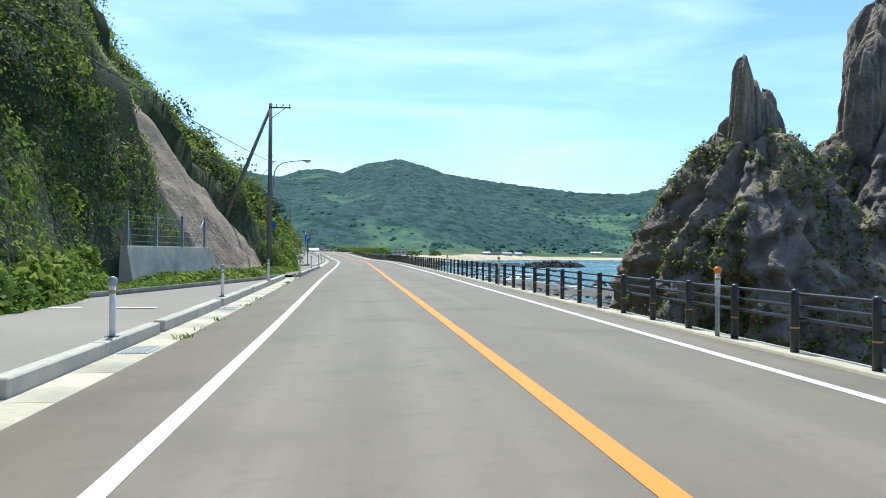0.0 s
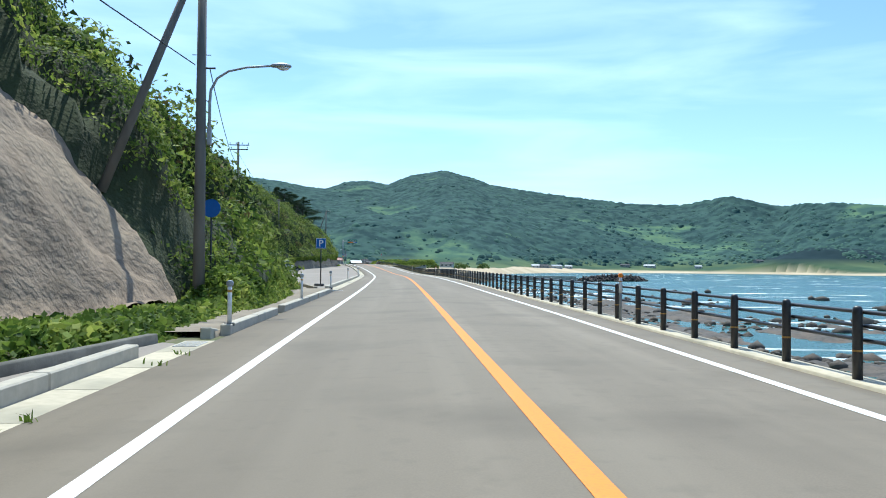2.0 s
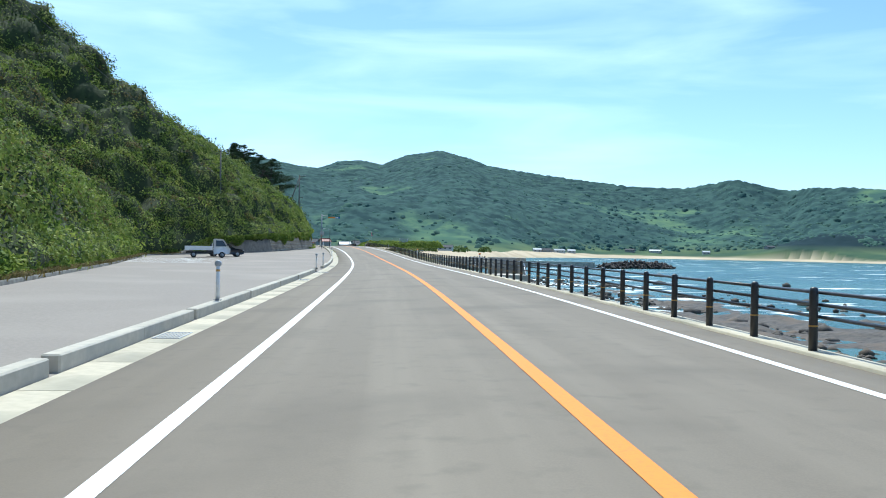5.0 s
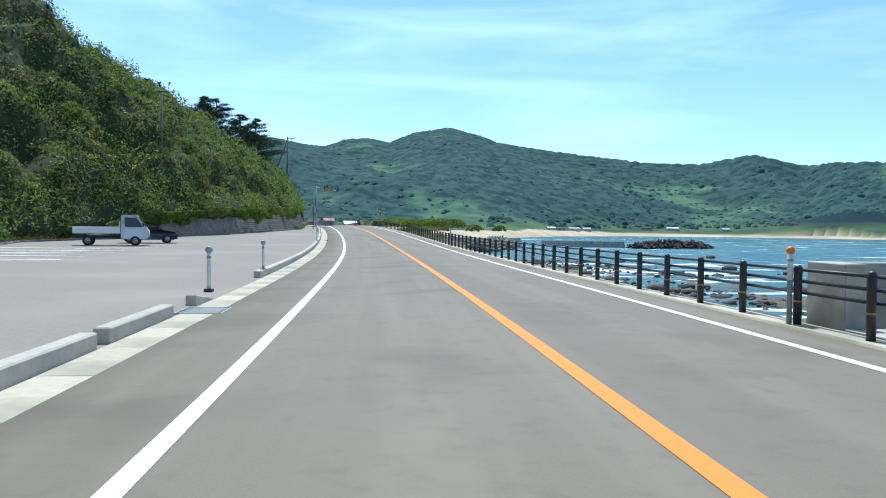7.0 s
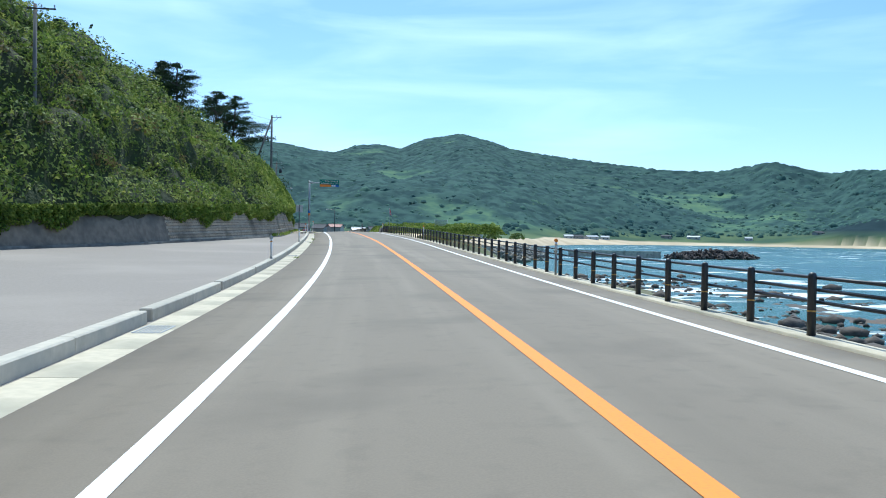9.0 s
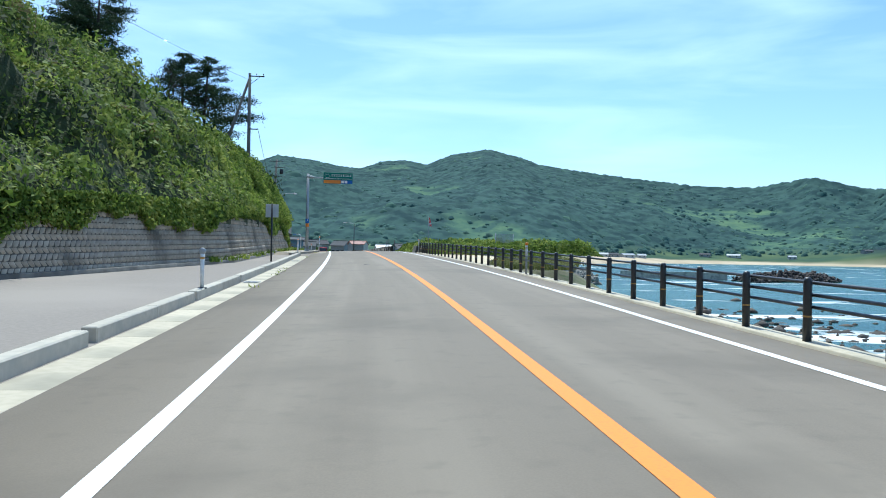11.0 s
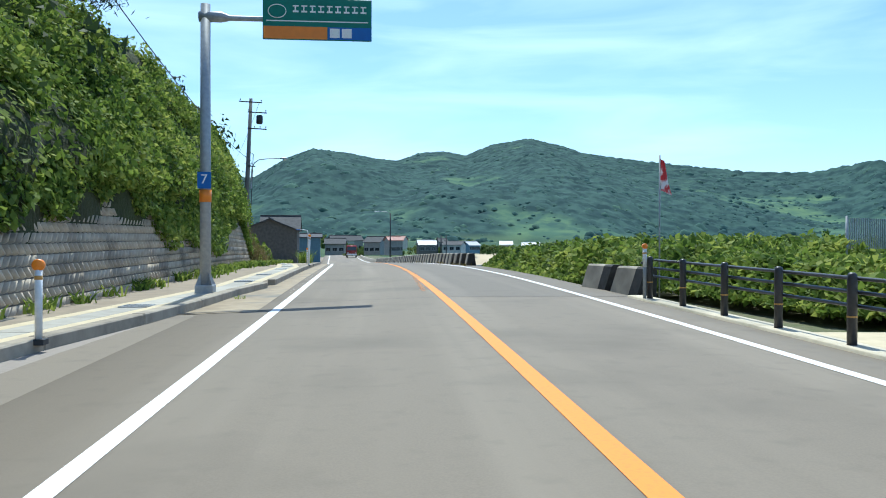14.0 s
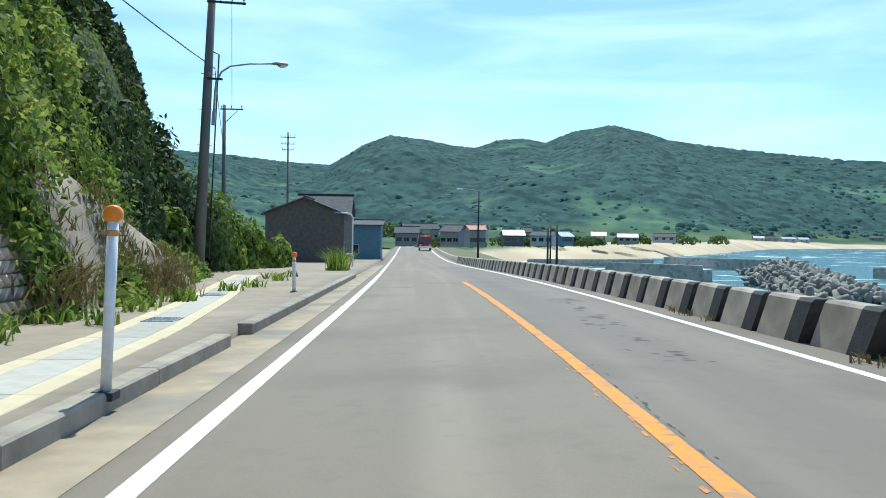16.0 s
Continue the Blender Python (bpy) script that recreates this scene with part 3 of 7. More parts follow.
def bush_z(s, w):
    """Heaps of bushes and trees over the slope."""
    grow = np.clip(w / 4, 0.3, 1)
    tall = np.clip((w - 7) / 12, 0, 1)
    return grow * (2.6 * bumps(s, w, 3.1) + 1.0 * bumps(s, w, 1.25, 3.0) + 0.6 * fbm(s / 6, w / 6, 3) - 0.8) * np.interp(s, [266, 282], [1.0, 0.5]) + tall * (2.6 * bumps(s, w, 5.2, 2.0) + 1.2 * fbm(s / 14, w / 14, 3, 2.0) - 0.6)


def bare(s, w):
    """Where the slope is bare rock: 1 inside, 0 outside."""
    edge = np.minimum(np.clip((s - 44.5 - 0.12 * w) / 1.2, 0, 1), np.clip((56.5 - 0.28 * w + 0.8 * fbm(s * 0, w / 3, 2) - s) / 1.2, 0, 1))
    return edge * np.clip((15.0 - w) / 2.0, 0, 1)


def hill_place(s, w, bushes=1.0):
    """A point of the hillside; its bushes swell out of the slope, not straight up."""
    g = bare(s, w)
    swell = bushes * (1 - g) * bush_z(s, w) + g * (0.8 * fbm(s / 2.5, w / 1.2, 4, 7.0) - 0.3)
    t, h, k = (np.interp(s, _sl[:, 0], _sl[:, c]) for c in (3, 4, 5))
    rise = t * np.exp(-t * w / h) + k
    z = slope_z(s, w) + swell / np.hypot(1, rise)
    return rp(s, foot(s) - w + 0.7 * swell * rise / np.hypot(1, rise), z, flat=True)


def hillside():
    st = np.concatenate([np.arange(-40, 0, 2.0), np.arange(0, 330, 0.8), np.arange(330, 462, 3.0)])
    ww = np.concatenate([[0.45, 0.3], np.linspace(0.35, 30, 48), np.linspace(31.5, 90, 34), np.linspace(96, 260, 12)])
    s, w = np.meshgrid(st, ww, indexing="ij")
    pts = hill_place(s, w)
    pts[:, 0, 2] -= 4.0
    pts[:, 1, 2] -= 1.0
    # The sheet's dark colour stands for shade where leaves leave gaps.
    return grid("hillside", pts, M["shaded_under_green"], smooth=True)


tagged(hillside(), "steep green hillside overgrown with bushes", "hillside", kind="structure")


def rock_face():
    """The bare rock that shows between the bushes near the first pole."""
    s, w = np.meshgrid(np.arange(43.5, 58.5, 0.18), np.arange(-0.6, 17, 0.18), indexing="ij")
    pts = rp(s, foot(s) - w, slope_z(s, np.maximum(w, 0)) + 0.18 + 0.75 * fbm(s / 2.5, w / 1.2, 5, 7.0) - 0.3 * (w < 0) - 2.2 * (1 - bare(s, np.maximum(w, 0.0))), flat=True)
    return grid("rock_face", pts, M["dry_rock"], smooth=True)


tagged(rock_face(), "bare grey-brown rock face beside the road", "rock face", kind="structure")

# Shelf under the road and the lot, and the slope from the road down to the reef.


def wide(s):
    """How far the verge on the sea side has opened out: 0 to 1."""
    return np.clip((np.asarray(s, float) - 216) / 26, 0, 1)


shelf = strip("ground", -40, 460, lambda s: [(float(foot(s)) - 3, -0.35), (-16, -0.32), (-7, -0.3), (-4.7, -0.22), (0, -0.18), (4.3, -0.25), (4.75, -0.3), (4.9, -2.0), (6.0, -4.6), (11, -6.0), (30, -7.2), (60, -9.0)] if s < 214 else
              [(float(foot(s)) - 3, -0.35), (-16, -0.32), (-7, -0.3), (-4.7, -0.22), (0, -0.18), (4.3, -0.25), (4.75, -0.25), (5.2 + 4.5 * wide(s), -0.3), (6.3 + 7.5 * wide(s), -2.4 + 1.4 * wide(s)), (9 + 13 * wide(s), -5.4), (34, -7.0), (60, -9.0)], M["soil"], 2.0)
tagged(shelf, "strip of coastal ground that carries the road", "ground", kind="structure")

# ---- road ----
def asphalt_material(name, base, other, worn):
    """Asphalt with fine grain, broad stains and faint wear drawn out along the lanes."""
    m = mat(name, base, [0.5 * (a + b) for a, b in zip(base, other)], 60, 0.82, bump=0.1, bump_scale=170, bump_far=0.002)
    nt = m.node_tree
    bs = nt.nodes["Principled BSDF"]
    col = bs.inputs["Base Color"].links[0].from_socket
    at = nt.nodes.new("ShaderNodeAttribute")
    at.attribute_name = "lane"
    for scale, lo, hi, tint, much in ((1.0, 0.46, 0.68, worn, 0.75), (0.33, 0.5, 0.72, other, 0.8), (2.6, 0.5, 0.75, base, 0.6)):
        no, ra, mx = nt.nodes.new("ShaderNodeTexNoise"), nt.nodes.new("ShaderNodeMapRange"), nt.nodes.new("ShaderNodeMix")
        no.inputs["Scale"].default_value, no.inputs["Detail"].default_value = scale, 4
        nt.links.new(at.outputs["Vector"], no.inputs["Vector"])
        ra.inputs["From Min"].default_value, ra.inputs["From Max"].default_value, ra.inputs["To Max"].default_value = lo, hi, much
        nt.links.new(no.outputs["Fac"], ra.inputs["Value"])
        nt.links.new(ra.outputs["Result"], mx.inputs["Factor"])
        mx.data_type = "RGBA"
        nt.links.new(col, mx.inputs["A"])
        mx.inputs["B"].default_value = (*tint, 1)
        col = mx.outputs["Result"]
    geo = nt.nodes.new("ShaderNodeNewGeometry")
    for scale, lo, hi, tint, much in ((0.42, 0.52, 0.72, [c * 0.78 for c in other], 0.6), (3.5, 0.55, 0.75, [c * 0.85 for c in other], 0.4)):
        no, ra, mx = nt.nodes.new("ShaderNodeTexNoise"), nt.nodes.new("ShaderNodeMapRange"), nt.nodes.new("ShaderNodeMix")
        no.inputs["Scale"].default_value, no.inputs["Detail"].default_value = scale, 6
        nt.links.new(geo.outputs["Position"], no.inputs["Vector"])
        ra.inputs["From Min"].default_value, ra.inputs["From Max"].default_value, ra.inputs["To Max"].default_value = lo, hi, much
        nt.links.new(no.outputs["Fac"], ra.inputs["Value"])
        nt.links.new(ra.outputs["Result"], mx.inputs["Factor"])
        mx.data_type = "RGBA"
        nt.links.new(col, mx.inputs["A"])
        mx.inputs["B"].default_value = (*tint, 1)
        col = mx.outputs["Result"]
    nt.links.new(col, bs.inputs["Base Color"])
    return m


def paved(name, s0, s1, profile, material, step=1.5):
    """A strip that knows how far along and across the road each of its points lies."""
    ob = strip(name, s0, s1, profile, material, step)
    st = np.linspace(s0, s1, max(2, int((s1 - s0) / step) + 1))
    lane = np.array([[(p[0], s * 0.03, 0.0) for p in profile] for s in st], np.float32).reshape(-1)
    ob.data.attributes.new("lane", "FLOAT_VECTOR", "POINT").data.foreach_set("vector", lane)
    return ob


ASPHALT = asphalt_material("road_asphalt", (0.190, 0.158, 0.118), (0.146, 0.121, 0.090), (0.236, 0.200, 0.152))
tagged(paved("road", -40, 460, [(-4.66, -0.2), (-4.64, 0), (-3.2, 0), (-1.5, 0), (0, 0), (1.5, 0), (3.2, 0), (4.05, 0), (4.07, -0.2)], ASPHALT), "grey asphalt two-lane coastal road", "road", kind="structure")


def line(name, s0, s1, n, wide, material, label):
    across = n if callable(n) else (lambda s: n)
    return tagged(strip(name, s0, s1, lambda s: [(across(s) - wide / 2, 0.005), (across(s) + wide / 2, 0.005)], material, 1.5), label, "road line", kind="structure")


line("road_line", -40, 460, -3.25, 0.17, M["white_paint"], "solid white edge line painted on asphalt")
line("road_line", -40, 460, lambda s: float(np.interp(s, [262, 275, 285, 296], [3.04, 2.95, 2.76, 2.7])), 0.15, M["white_paint"], "solid white edge line painted on asphalt")
line("road_line", -40, 261, 0.0, 0.18, M["orange_paint"], "solid orange centre line painted on asphalt")
line("road_line", 261, 300, 0.0, 0.16, mat("faded_orange", (0.74, 0.25, 0.03), (0.30, 0.19, 0.11), 6, 0.85, lo=0.46, hi=0.62, spots=(0.50, 0.24, 0.07), spot_scale=1.5), "worn and flaking orange centre line")
# Parking ground beside the road and the lay-by before it.
tagged(strip("parking_lot", 74, 252, lambda s: [(float(foot(s)) - 0.4, 0.02), (float(foot(s)) * 0.6 - 2.1, 0.02), (-5.16, 0.0)], M["asphalt_lot"], 2.0), "pale grey asphalt parking area beside the road", "parking lot", kind="structure")
tagged(strip("lay_by", -40, 45.5, lambda s: [(float(np.interp(s, [-40, 23, 31, 40, 46], [-9.6, -10.3, -8.4, -6.3, -5.4])), 0.03), (-5.16, 0.0)], M["asphalt_lot"], 2.0), "grey asphalt lay-by along the road", "lay-by", kind="structure")

# ---- land side: gutter, kerbs, posts ----
def slab_run(name, s0, s1, n0, n1, pitch, material, thick=0.16, lift=0.012, label="", bend=None):
    """A run of concrete slabs, each a part of its own, with open joints; bend: how far the run swings to the right, by station."""
    run = empty(name, Matrix.Identity(4), label, "gutter", kind="structure")
    k, s = 0, s0
    base = None
    while s < s1 - 0.3:
        if base is None:
            bm = bmesh.new()
            b_box(bm, (n0 - (n0 + n1) / 2, -pitch / 2 + 0.008, -thick), (n1 - (n0 + n1) / 2, pitch / 2 - 0.008, 0), 0.008)
            base = part("slab", bm, material, run)
            ob = base
        else:
            ob = new("slab", base.data)
            ob.parent = run
        aside = bend(s + pitch / 2) if bend else 0.0
        swing = math.degrees(math.atan2(bend(s + pitch) - bend(s), pitch)) if bend else 0.0
        p = P(s + pitch / 2, (n0 + n1) / 2 + aside, lift + 0.003 * math.sin(7.1 * k))
        ob.matrix_world = pose(p.x, p.y, p.z, climb(s + pitch / 2), -0.1, turn(s + pitch / 2) - swing)
        s, k = s + pitch, k + 1
    return run


slab_run("gutter", -36, 46, -5.19, -4.63, 2.0, M["concrete_pale"], label="pale concrete gutter slabs along the road edge")
slab_run("gutter", 77, 241, -5.19, -4.63, 2.0, M["concrete_pale"], label="pale concrete gutter slabs along the road edge")


def grate(s, n, along=0.9, across=0.42, z=0.02):
    g = empty("drain_grate", on_road(s, n, z), "grey steel drain grate set in the concrete gutter", "drain grate", "drain grates")
    part("grate_frame", b_box(b_box(b_box(b_box(bmesh.new(), (-across / 2, -along / 2, -0.05), (-across / 2 + 0.03, along / 2, 0.004)), (across / 2 - 0.03, -along / 2, -0.05), (across / 2, along / 2, 0.004)),
                                    (-across / 2 + 0.031, -along / 2, -0.05), (across / 2 - 0.031, -along / 2 + 0.03, 0.003)), (-across / 2 + 0.031, along / 2 - 0.03, -0.05), (across / 2 - 0.031, along / 2, 0.003)), M["galvanised"], g)
    box("pit", (-across / 2 + 0.031, -along / 2 + 0.031, -0.06), (across / 2 - 0.031, along / 2 - 0.031, -0.012), M["iron_dark"], g, "dark drain opening")
    k = int(across / 0.055)
    for j in range(1, k):
        x = -across / 2 + 0.03 + (across - 0.06) * j / k
        box("bar", (x - 0.008, -along / 2 + 0.031, -0.011), (x + 0.008, along / 2 - 0.031, 0.003), M["galvanised"], g)
    return g


for gs in (12.3, 21.2, 45.3, 161.0, 148.2, 230.3, 210.0, 189.0, 96.0, 119.0):
    grate(gs, -4.92)
grate(76.0, -4.85, 1.05, 1.2)
grate(131.6, -4.9, 1.1, 0.8)


def kerb_block(length, h=0.21, w=0.22, taper=0.0, material="concrete"):
    """A long precast kerb stone with rounded top edges; taper: length of a sloped far end."""
    bm = bmesh.new()
    b_box(bm, (-w / 2, 0, -0.1), (w / 2, length, h), 0.02)
    if taper:
        for v in bm.verts:
            if v.co.y > length - 0.1 and v.co.z > 0:
                v.co.y -= 0.0
                v.co.z = 0.02 + (v.co.z - h)
        bmesh.ops.recalc_face_normals(bm, faces=bm.faces)
    me = bpy.data.meshes.new("kerb_block")
    bm.to_mesh(me)
    bm.free()
    me.materials.append(M[material])
    return me


K_BLOCK = kerb_block(3.3)
K_SHORT = kerb_block(1.6, taper=1.0)


def kerb(s, n, me=K_BLOCK):
    ob = new("kerb_block", me)
    ob.matrix_world = on_road(s, n, 0.0) @ pose(0, 0, 0, climb(s + 1.5), 0, 0)
    return tagged(ob, "grey precast concrete kerb block beside the gutter", "kerb block", "kerb blocks")


for k in range(-5, 5):
    kerb(8.3 + 7.1 * k, -5.33), kerb(11.62 + 7.1 * k, -5.33)
for s, n in ((46.7, -4.98), (47.4, -4.74), (50.75, -4.74), (55.5, -4.74), (58.85, -4.74), (62.4, -4.74), (66.2, -4.74), (69.55, -4.74), (72.9, -4.74)):
    kerb(s, n) if s != 46.7 and s != 72.9 else kerb(s, n, K_SHORT)
for s in (78.4, 81.7, 85.3, 88.6, 92.2, 95.5, 99.1, 102.4, 106.0, 109.3, 112.9, 116.2, 120.3, 123.6, 127.4):
    kerb(s, -5.33)
kerb(132.7, -5.36, K_SHORT)
kerb(141.9, -5.36)
kerb(145.2, -5.36)
K_MID = kerb_block(3.22)
for k in range(-1, 13):
    kerb(155.4 + 6.84 * k, -5.36, K_MID), kerb(158.64 + 6.84 * k, -5.36, K_MID)


def guide_post(m, tall=0.82, disc=True, orange=False, label="white plastic delineator post with an orange band"):
    g = empty("delineator_post", m, label, "guide post", "delineator posts")
    tube("post", [(0, 0, 0.0), (0, 0, tall)], 0.045, M["post_white"], g, sides=12)
    box("base_plate", (-0.09, -0.09, -0.06), (0.09, 0.09, 0.012), M["iron_dark"], g, "black base plate", 0.005)
    tube("band", [(0, 0, tall - 0.17), (0, 0, tall - 0.12)], 0.048, M["yellow_tape"], g, "orange reflective band", 12)
    if disc:
        bm = bmesh.new()
        b_tube(bm, [(0, -0.045, tall + 0.01), (0, -0.03, tall + 0.01), (0, 0.03, tall + 0.01), (0, 0.045, tall + 0.01)], [0.06, 0.075, 0.075, 0.06], 16)
        part("reflector", bm, M["orange_plastic"] if orange else M["galvanised"], g, "round orange reflector" if orange else "round grey reflector", True)
    return g


for s, n, z in ((12.4, -5.35, 0.21), (23.4, -5.4, 0.21), (35.5, -5.3, 0.21), (47.7, -4.72, 0.21), (60.7, -4.74, 0.21), (74.0, -4.76, 0.21), (134.3, -5.34, 0.2), (143.1, -5.34, 0.21), (182.0, -5.36, 0.21),
                (204.2, -5.34, 0.21), (241.6, -5.36, 0.21), (101.7, -5.34, 0.21)):
    guide_post(on_road(s, n, z))
TALL = "tall white marker post with a round orange reflector"
guide_post(on_road(247.2, -5.6, 0.16), 0.92, True, True, TALL)
guide_post(on_road(278.0, -4.23, 0.17) @ pose(0, 0, 0, 0, 2.2, 0), 1.45, True, True, TALL)
guide_post(on_road(292.9, -4.9, 0.16), 0.95, True, True, TALL)

# Lay-by: far kerb, cross marks, grass verge.
lk = strip("lay_by_kerb", -40, 45.5, lambda s: [(float(np.interp(s, [-40, 23, 31, 40, 46], [-9.6, -10.3, -8.4, -6.3, -5.5])) - o, z) for o, z in ((-0.02, -0.1), (0.0, 0.17), (0.02, 0.19), (0.16, 0.19), (0.18, 0.17), (0.2, -0.1))], M["concrete_dark"], 1.0)
tagged(lk, "weathered concrete kerb along the lay-by", "kerb", kind="structure")
for n in (-9.1, -7.25):
    ob = strip("lay_by_mark", 21.3, 21.55, [(n - 0.5, 0.035), (n + 0.5, 0.035)], M["white_paint"], 0.3)
    tagged(ob, "white bar painted on the lay-by", "road mark", kind="structure")
# Parking lot: bay lines and the raised edge along the hill.
for k in range(9):
    s = 152.0 + 2.6 * k
    ob = strip("bay_line", s, s + 0.13, [(-20.4, 0.03), (-15.4, 0.025)], M["white_paint"], 0.2)
    tagged(ob, "white parking bay line painted on asphalt", "bay line", kind="structure")
le = strip("lot_kerb", 76, 250, lambda s: [(float(foot(s)) + 0.75 + o, z) for o, z in ((0.02, -0.1), (0.0, 0.15), (-0.02, 0.17), (-0.18, 0.17), (-0.2, -0.1))], M["concrete_dark"], 1.0)
tagged(le, "low stained concrete kerb along the hill foot", "kerb", kind="structure")
tagged(strip("footway", 204, 252, lambda s: [(float(foot(s)) + 0.55, 0.12), (float(foot(s)) - 0.6, 0.13)], M["concrete_pale"], 2.0), "narrow pale footway along the retaining wall", "footway", kind="structure")

tagged(strip("verge_ground", 40, 56, [(-13, -0.02), (-4.66, -0.03)], M["soil"], 1.0), "bare soil verge below the rock", "ground", kind="structure")
# Sandy pad behind the kerb where the verge ends, and the oblique kerb of the lot beyond it.
tagged(strip("sandy_pad", 47, 77, lambda s: [(float(np.interp(s, [47, 56, 62, 70, 77], [-6.6, -6.2, -6.4, -7.2, -8.2])), 0.09), (-4.86, 0.10), (-4.85, -0.1)], M["sandy_paving"], 1.0), "sandy concrete pad behind the kerb", "paving", kind="structure")
for k in range(6):
    u = k / 6
    p0, p1 = P(77.2 + 3.25 * k, -5.85 - 0.68 * k, 0.0), P(80.4 + 3.25 * k, -6.52 - 0.68 * k, 0.0)
    ob = new("kerb_block", kerb_block(3.2, 0.2, 0.22, 0.0, "kerb_weathered"))
    way = p1 - p0
    ob.matrix_world = pose(p0.x, p0.y, p0.z, 0, 0, math.degrees(math.atan2(-way.x, way.y)))
    tagged(ob, "weathered concrete kerb block between lot and verge", "kerb block", "lot edge kerb blocks")

# ---- pavement past the lot ----
def walk_kerb(s):
    """How far to the right of the orange line the middle of the footway's kerb runs."""
    return float(np.interp(s, [244, 246.5, 252, 257, 260, 330], [-6.05, -5.85, -5.06, -4.75, -4.31, -4.31]))


def walk_mid(s):
    return float(np.interp(s, [246, 251, 255, 258, 268, 275, 283, 290, 300, 306], [-6.55, -5.85, -5.35, -5.02, -4.95, -5.05, -5.6, -6.4, -7.8, -8.6]))


tagged(strip("pavement", 243.5, 420, lambda s: [(float(foot(s)) - 0.5, 0.14 if s > 244.2 else -0.1), (walk_kerb(s) - 1.2, 0.145 if s > 244.2 else -0.1), (walk_kerb(s) - 0.1, 0.15 if s > 244.2 else -0.1), (walk_kerb(s) - 0.09, -0.12)], M["sandy_paving"], 1.0), "sandy verge and footway beside the road", "pavement", kind="structure")
PAVE = mat("paving", (0.40, 0.380, 0.330), (0.335, 0.318, 0.275), 4, 0.9, bump=0.25, bump_scale=50, per="object", spread=0.12, bump_far=0.004)
slab_run("footway", 246, 306, -0.52, -0.27, 2.0, M["apron_concrete"], 0.1, 0.165, "pale yellow concrete slabs of a footway", walk_mid)
slab_run("footway", 246, 306, -0.263, 0.263, 2.0, PAVE, 0.1, 0.165, "grey concrete slabs of a footway", walk_mid)
slab_run("footway", 246, 306, 0.27, 0.52, 2.0, M["apron_concrete"], 0.1, 0.165, "pale yellow concrete slabs of a footway", walk_mid)
K_WALK = kerb_block(3.0, 0.18, 0.24, 0.0, "kerb_weathered")
for s in [244.4 + 3.02 * k for k in range(5)] + [260.75 + 3.03 * k for k in range(4)] + [273.2 + 3.03 * k for k in range(3)] + [283.75 + 3.03 * k for k in range(8)]:
    ob = new("kerb_block", K_WALK)
    swing = math.degrees(math.atan2(walk_kerb(s + 3.0) - walk_kerb(s), 3.0))
    ob.matrix_world = on_road(s, walk_kerb(s), 0.0, -swing) @ pose(0, 0, 0, climb(s + 1.5), 0, 0)
    tagged(ob, "weathered concrete kerb block along the footway", "kerb block", "footway kerb blocks")
for gs in (252.0, 260.3, 264.8, 271.0, 276.6, 284.5, 291.0):
    grate(gs, walk_mid(gs), 0.62, 0.5, 0.18)
tagged(strip("road_edge", 240.5, 253, lambda s: [(walk_kerb(max(s, 244)) - 0.04, -0.004), (-4.6, -0.004)], ASPHALT, 1.0), "grey asphalt between road and kerb", "road", kind="structure")
tagged(strip("gutter_strip", 252, 340, lambda s: [(walk_kerb(s) - 0.05, -0.1), (walk_kerb(s) - 0.04, 0.006), (-3.62, 0.006), (-3.6, 0.004)], mat("worn_edge", (0.370, 0.300, 0.205), (0.285, 0.232, 0.162), 3, 0.9, bump=0.3, bump_scale=60, spots=(0.17, 0.165, 0.15), spot_scale=0.7, bump_far=0.004), 1.5),
       "worn sandy concrete road edge", "gutter", kind="structure")

# ---- block wall under the hill ----
BLOCK = mat("wall_block", (0.52, 0.44, 0.34), (0.39, 0.325, 0.25), 3, 0.92, bump=0.5, bump_scale=25, spots=(0.17, 0.15, 0.12), spot_scale=0.6, per="object", spread=0.2, bump_far=0.01)


def wall_place(s, h, out=0.0):
    """A place on the battered wall, h up it and out from its face."""
    return rp(s, foot(s) + 0.5 - 0.28 * h + out, 0.05 + h)


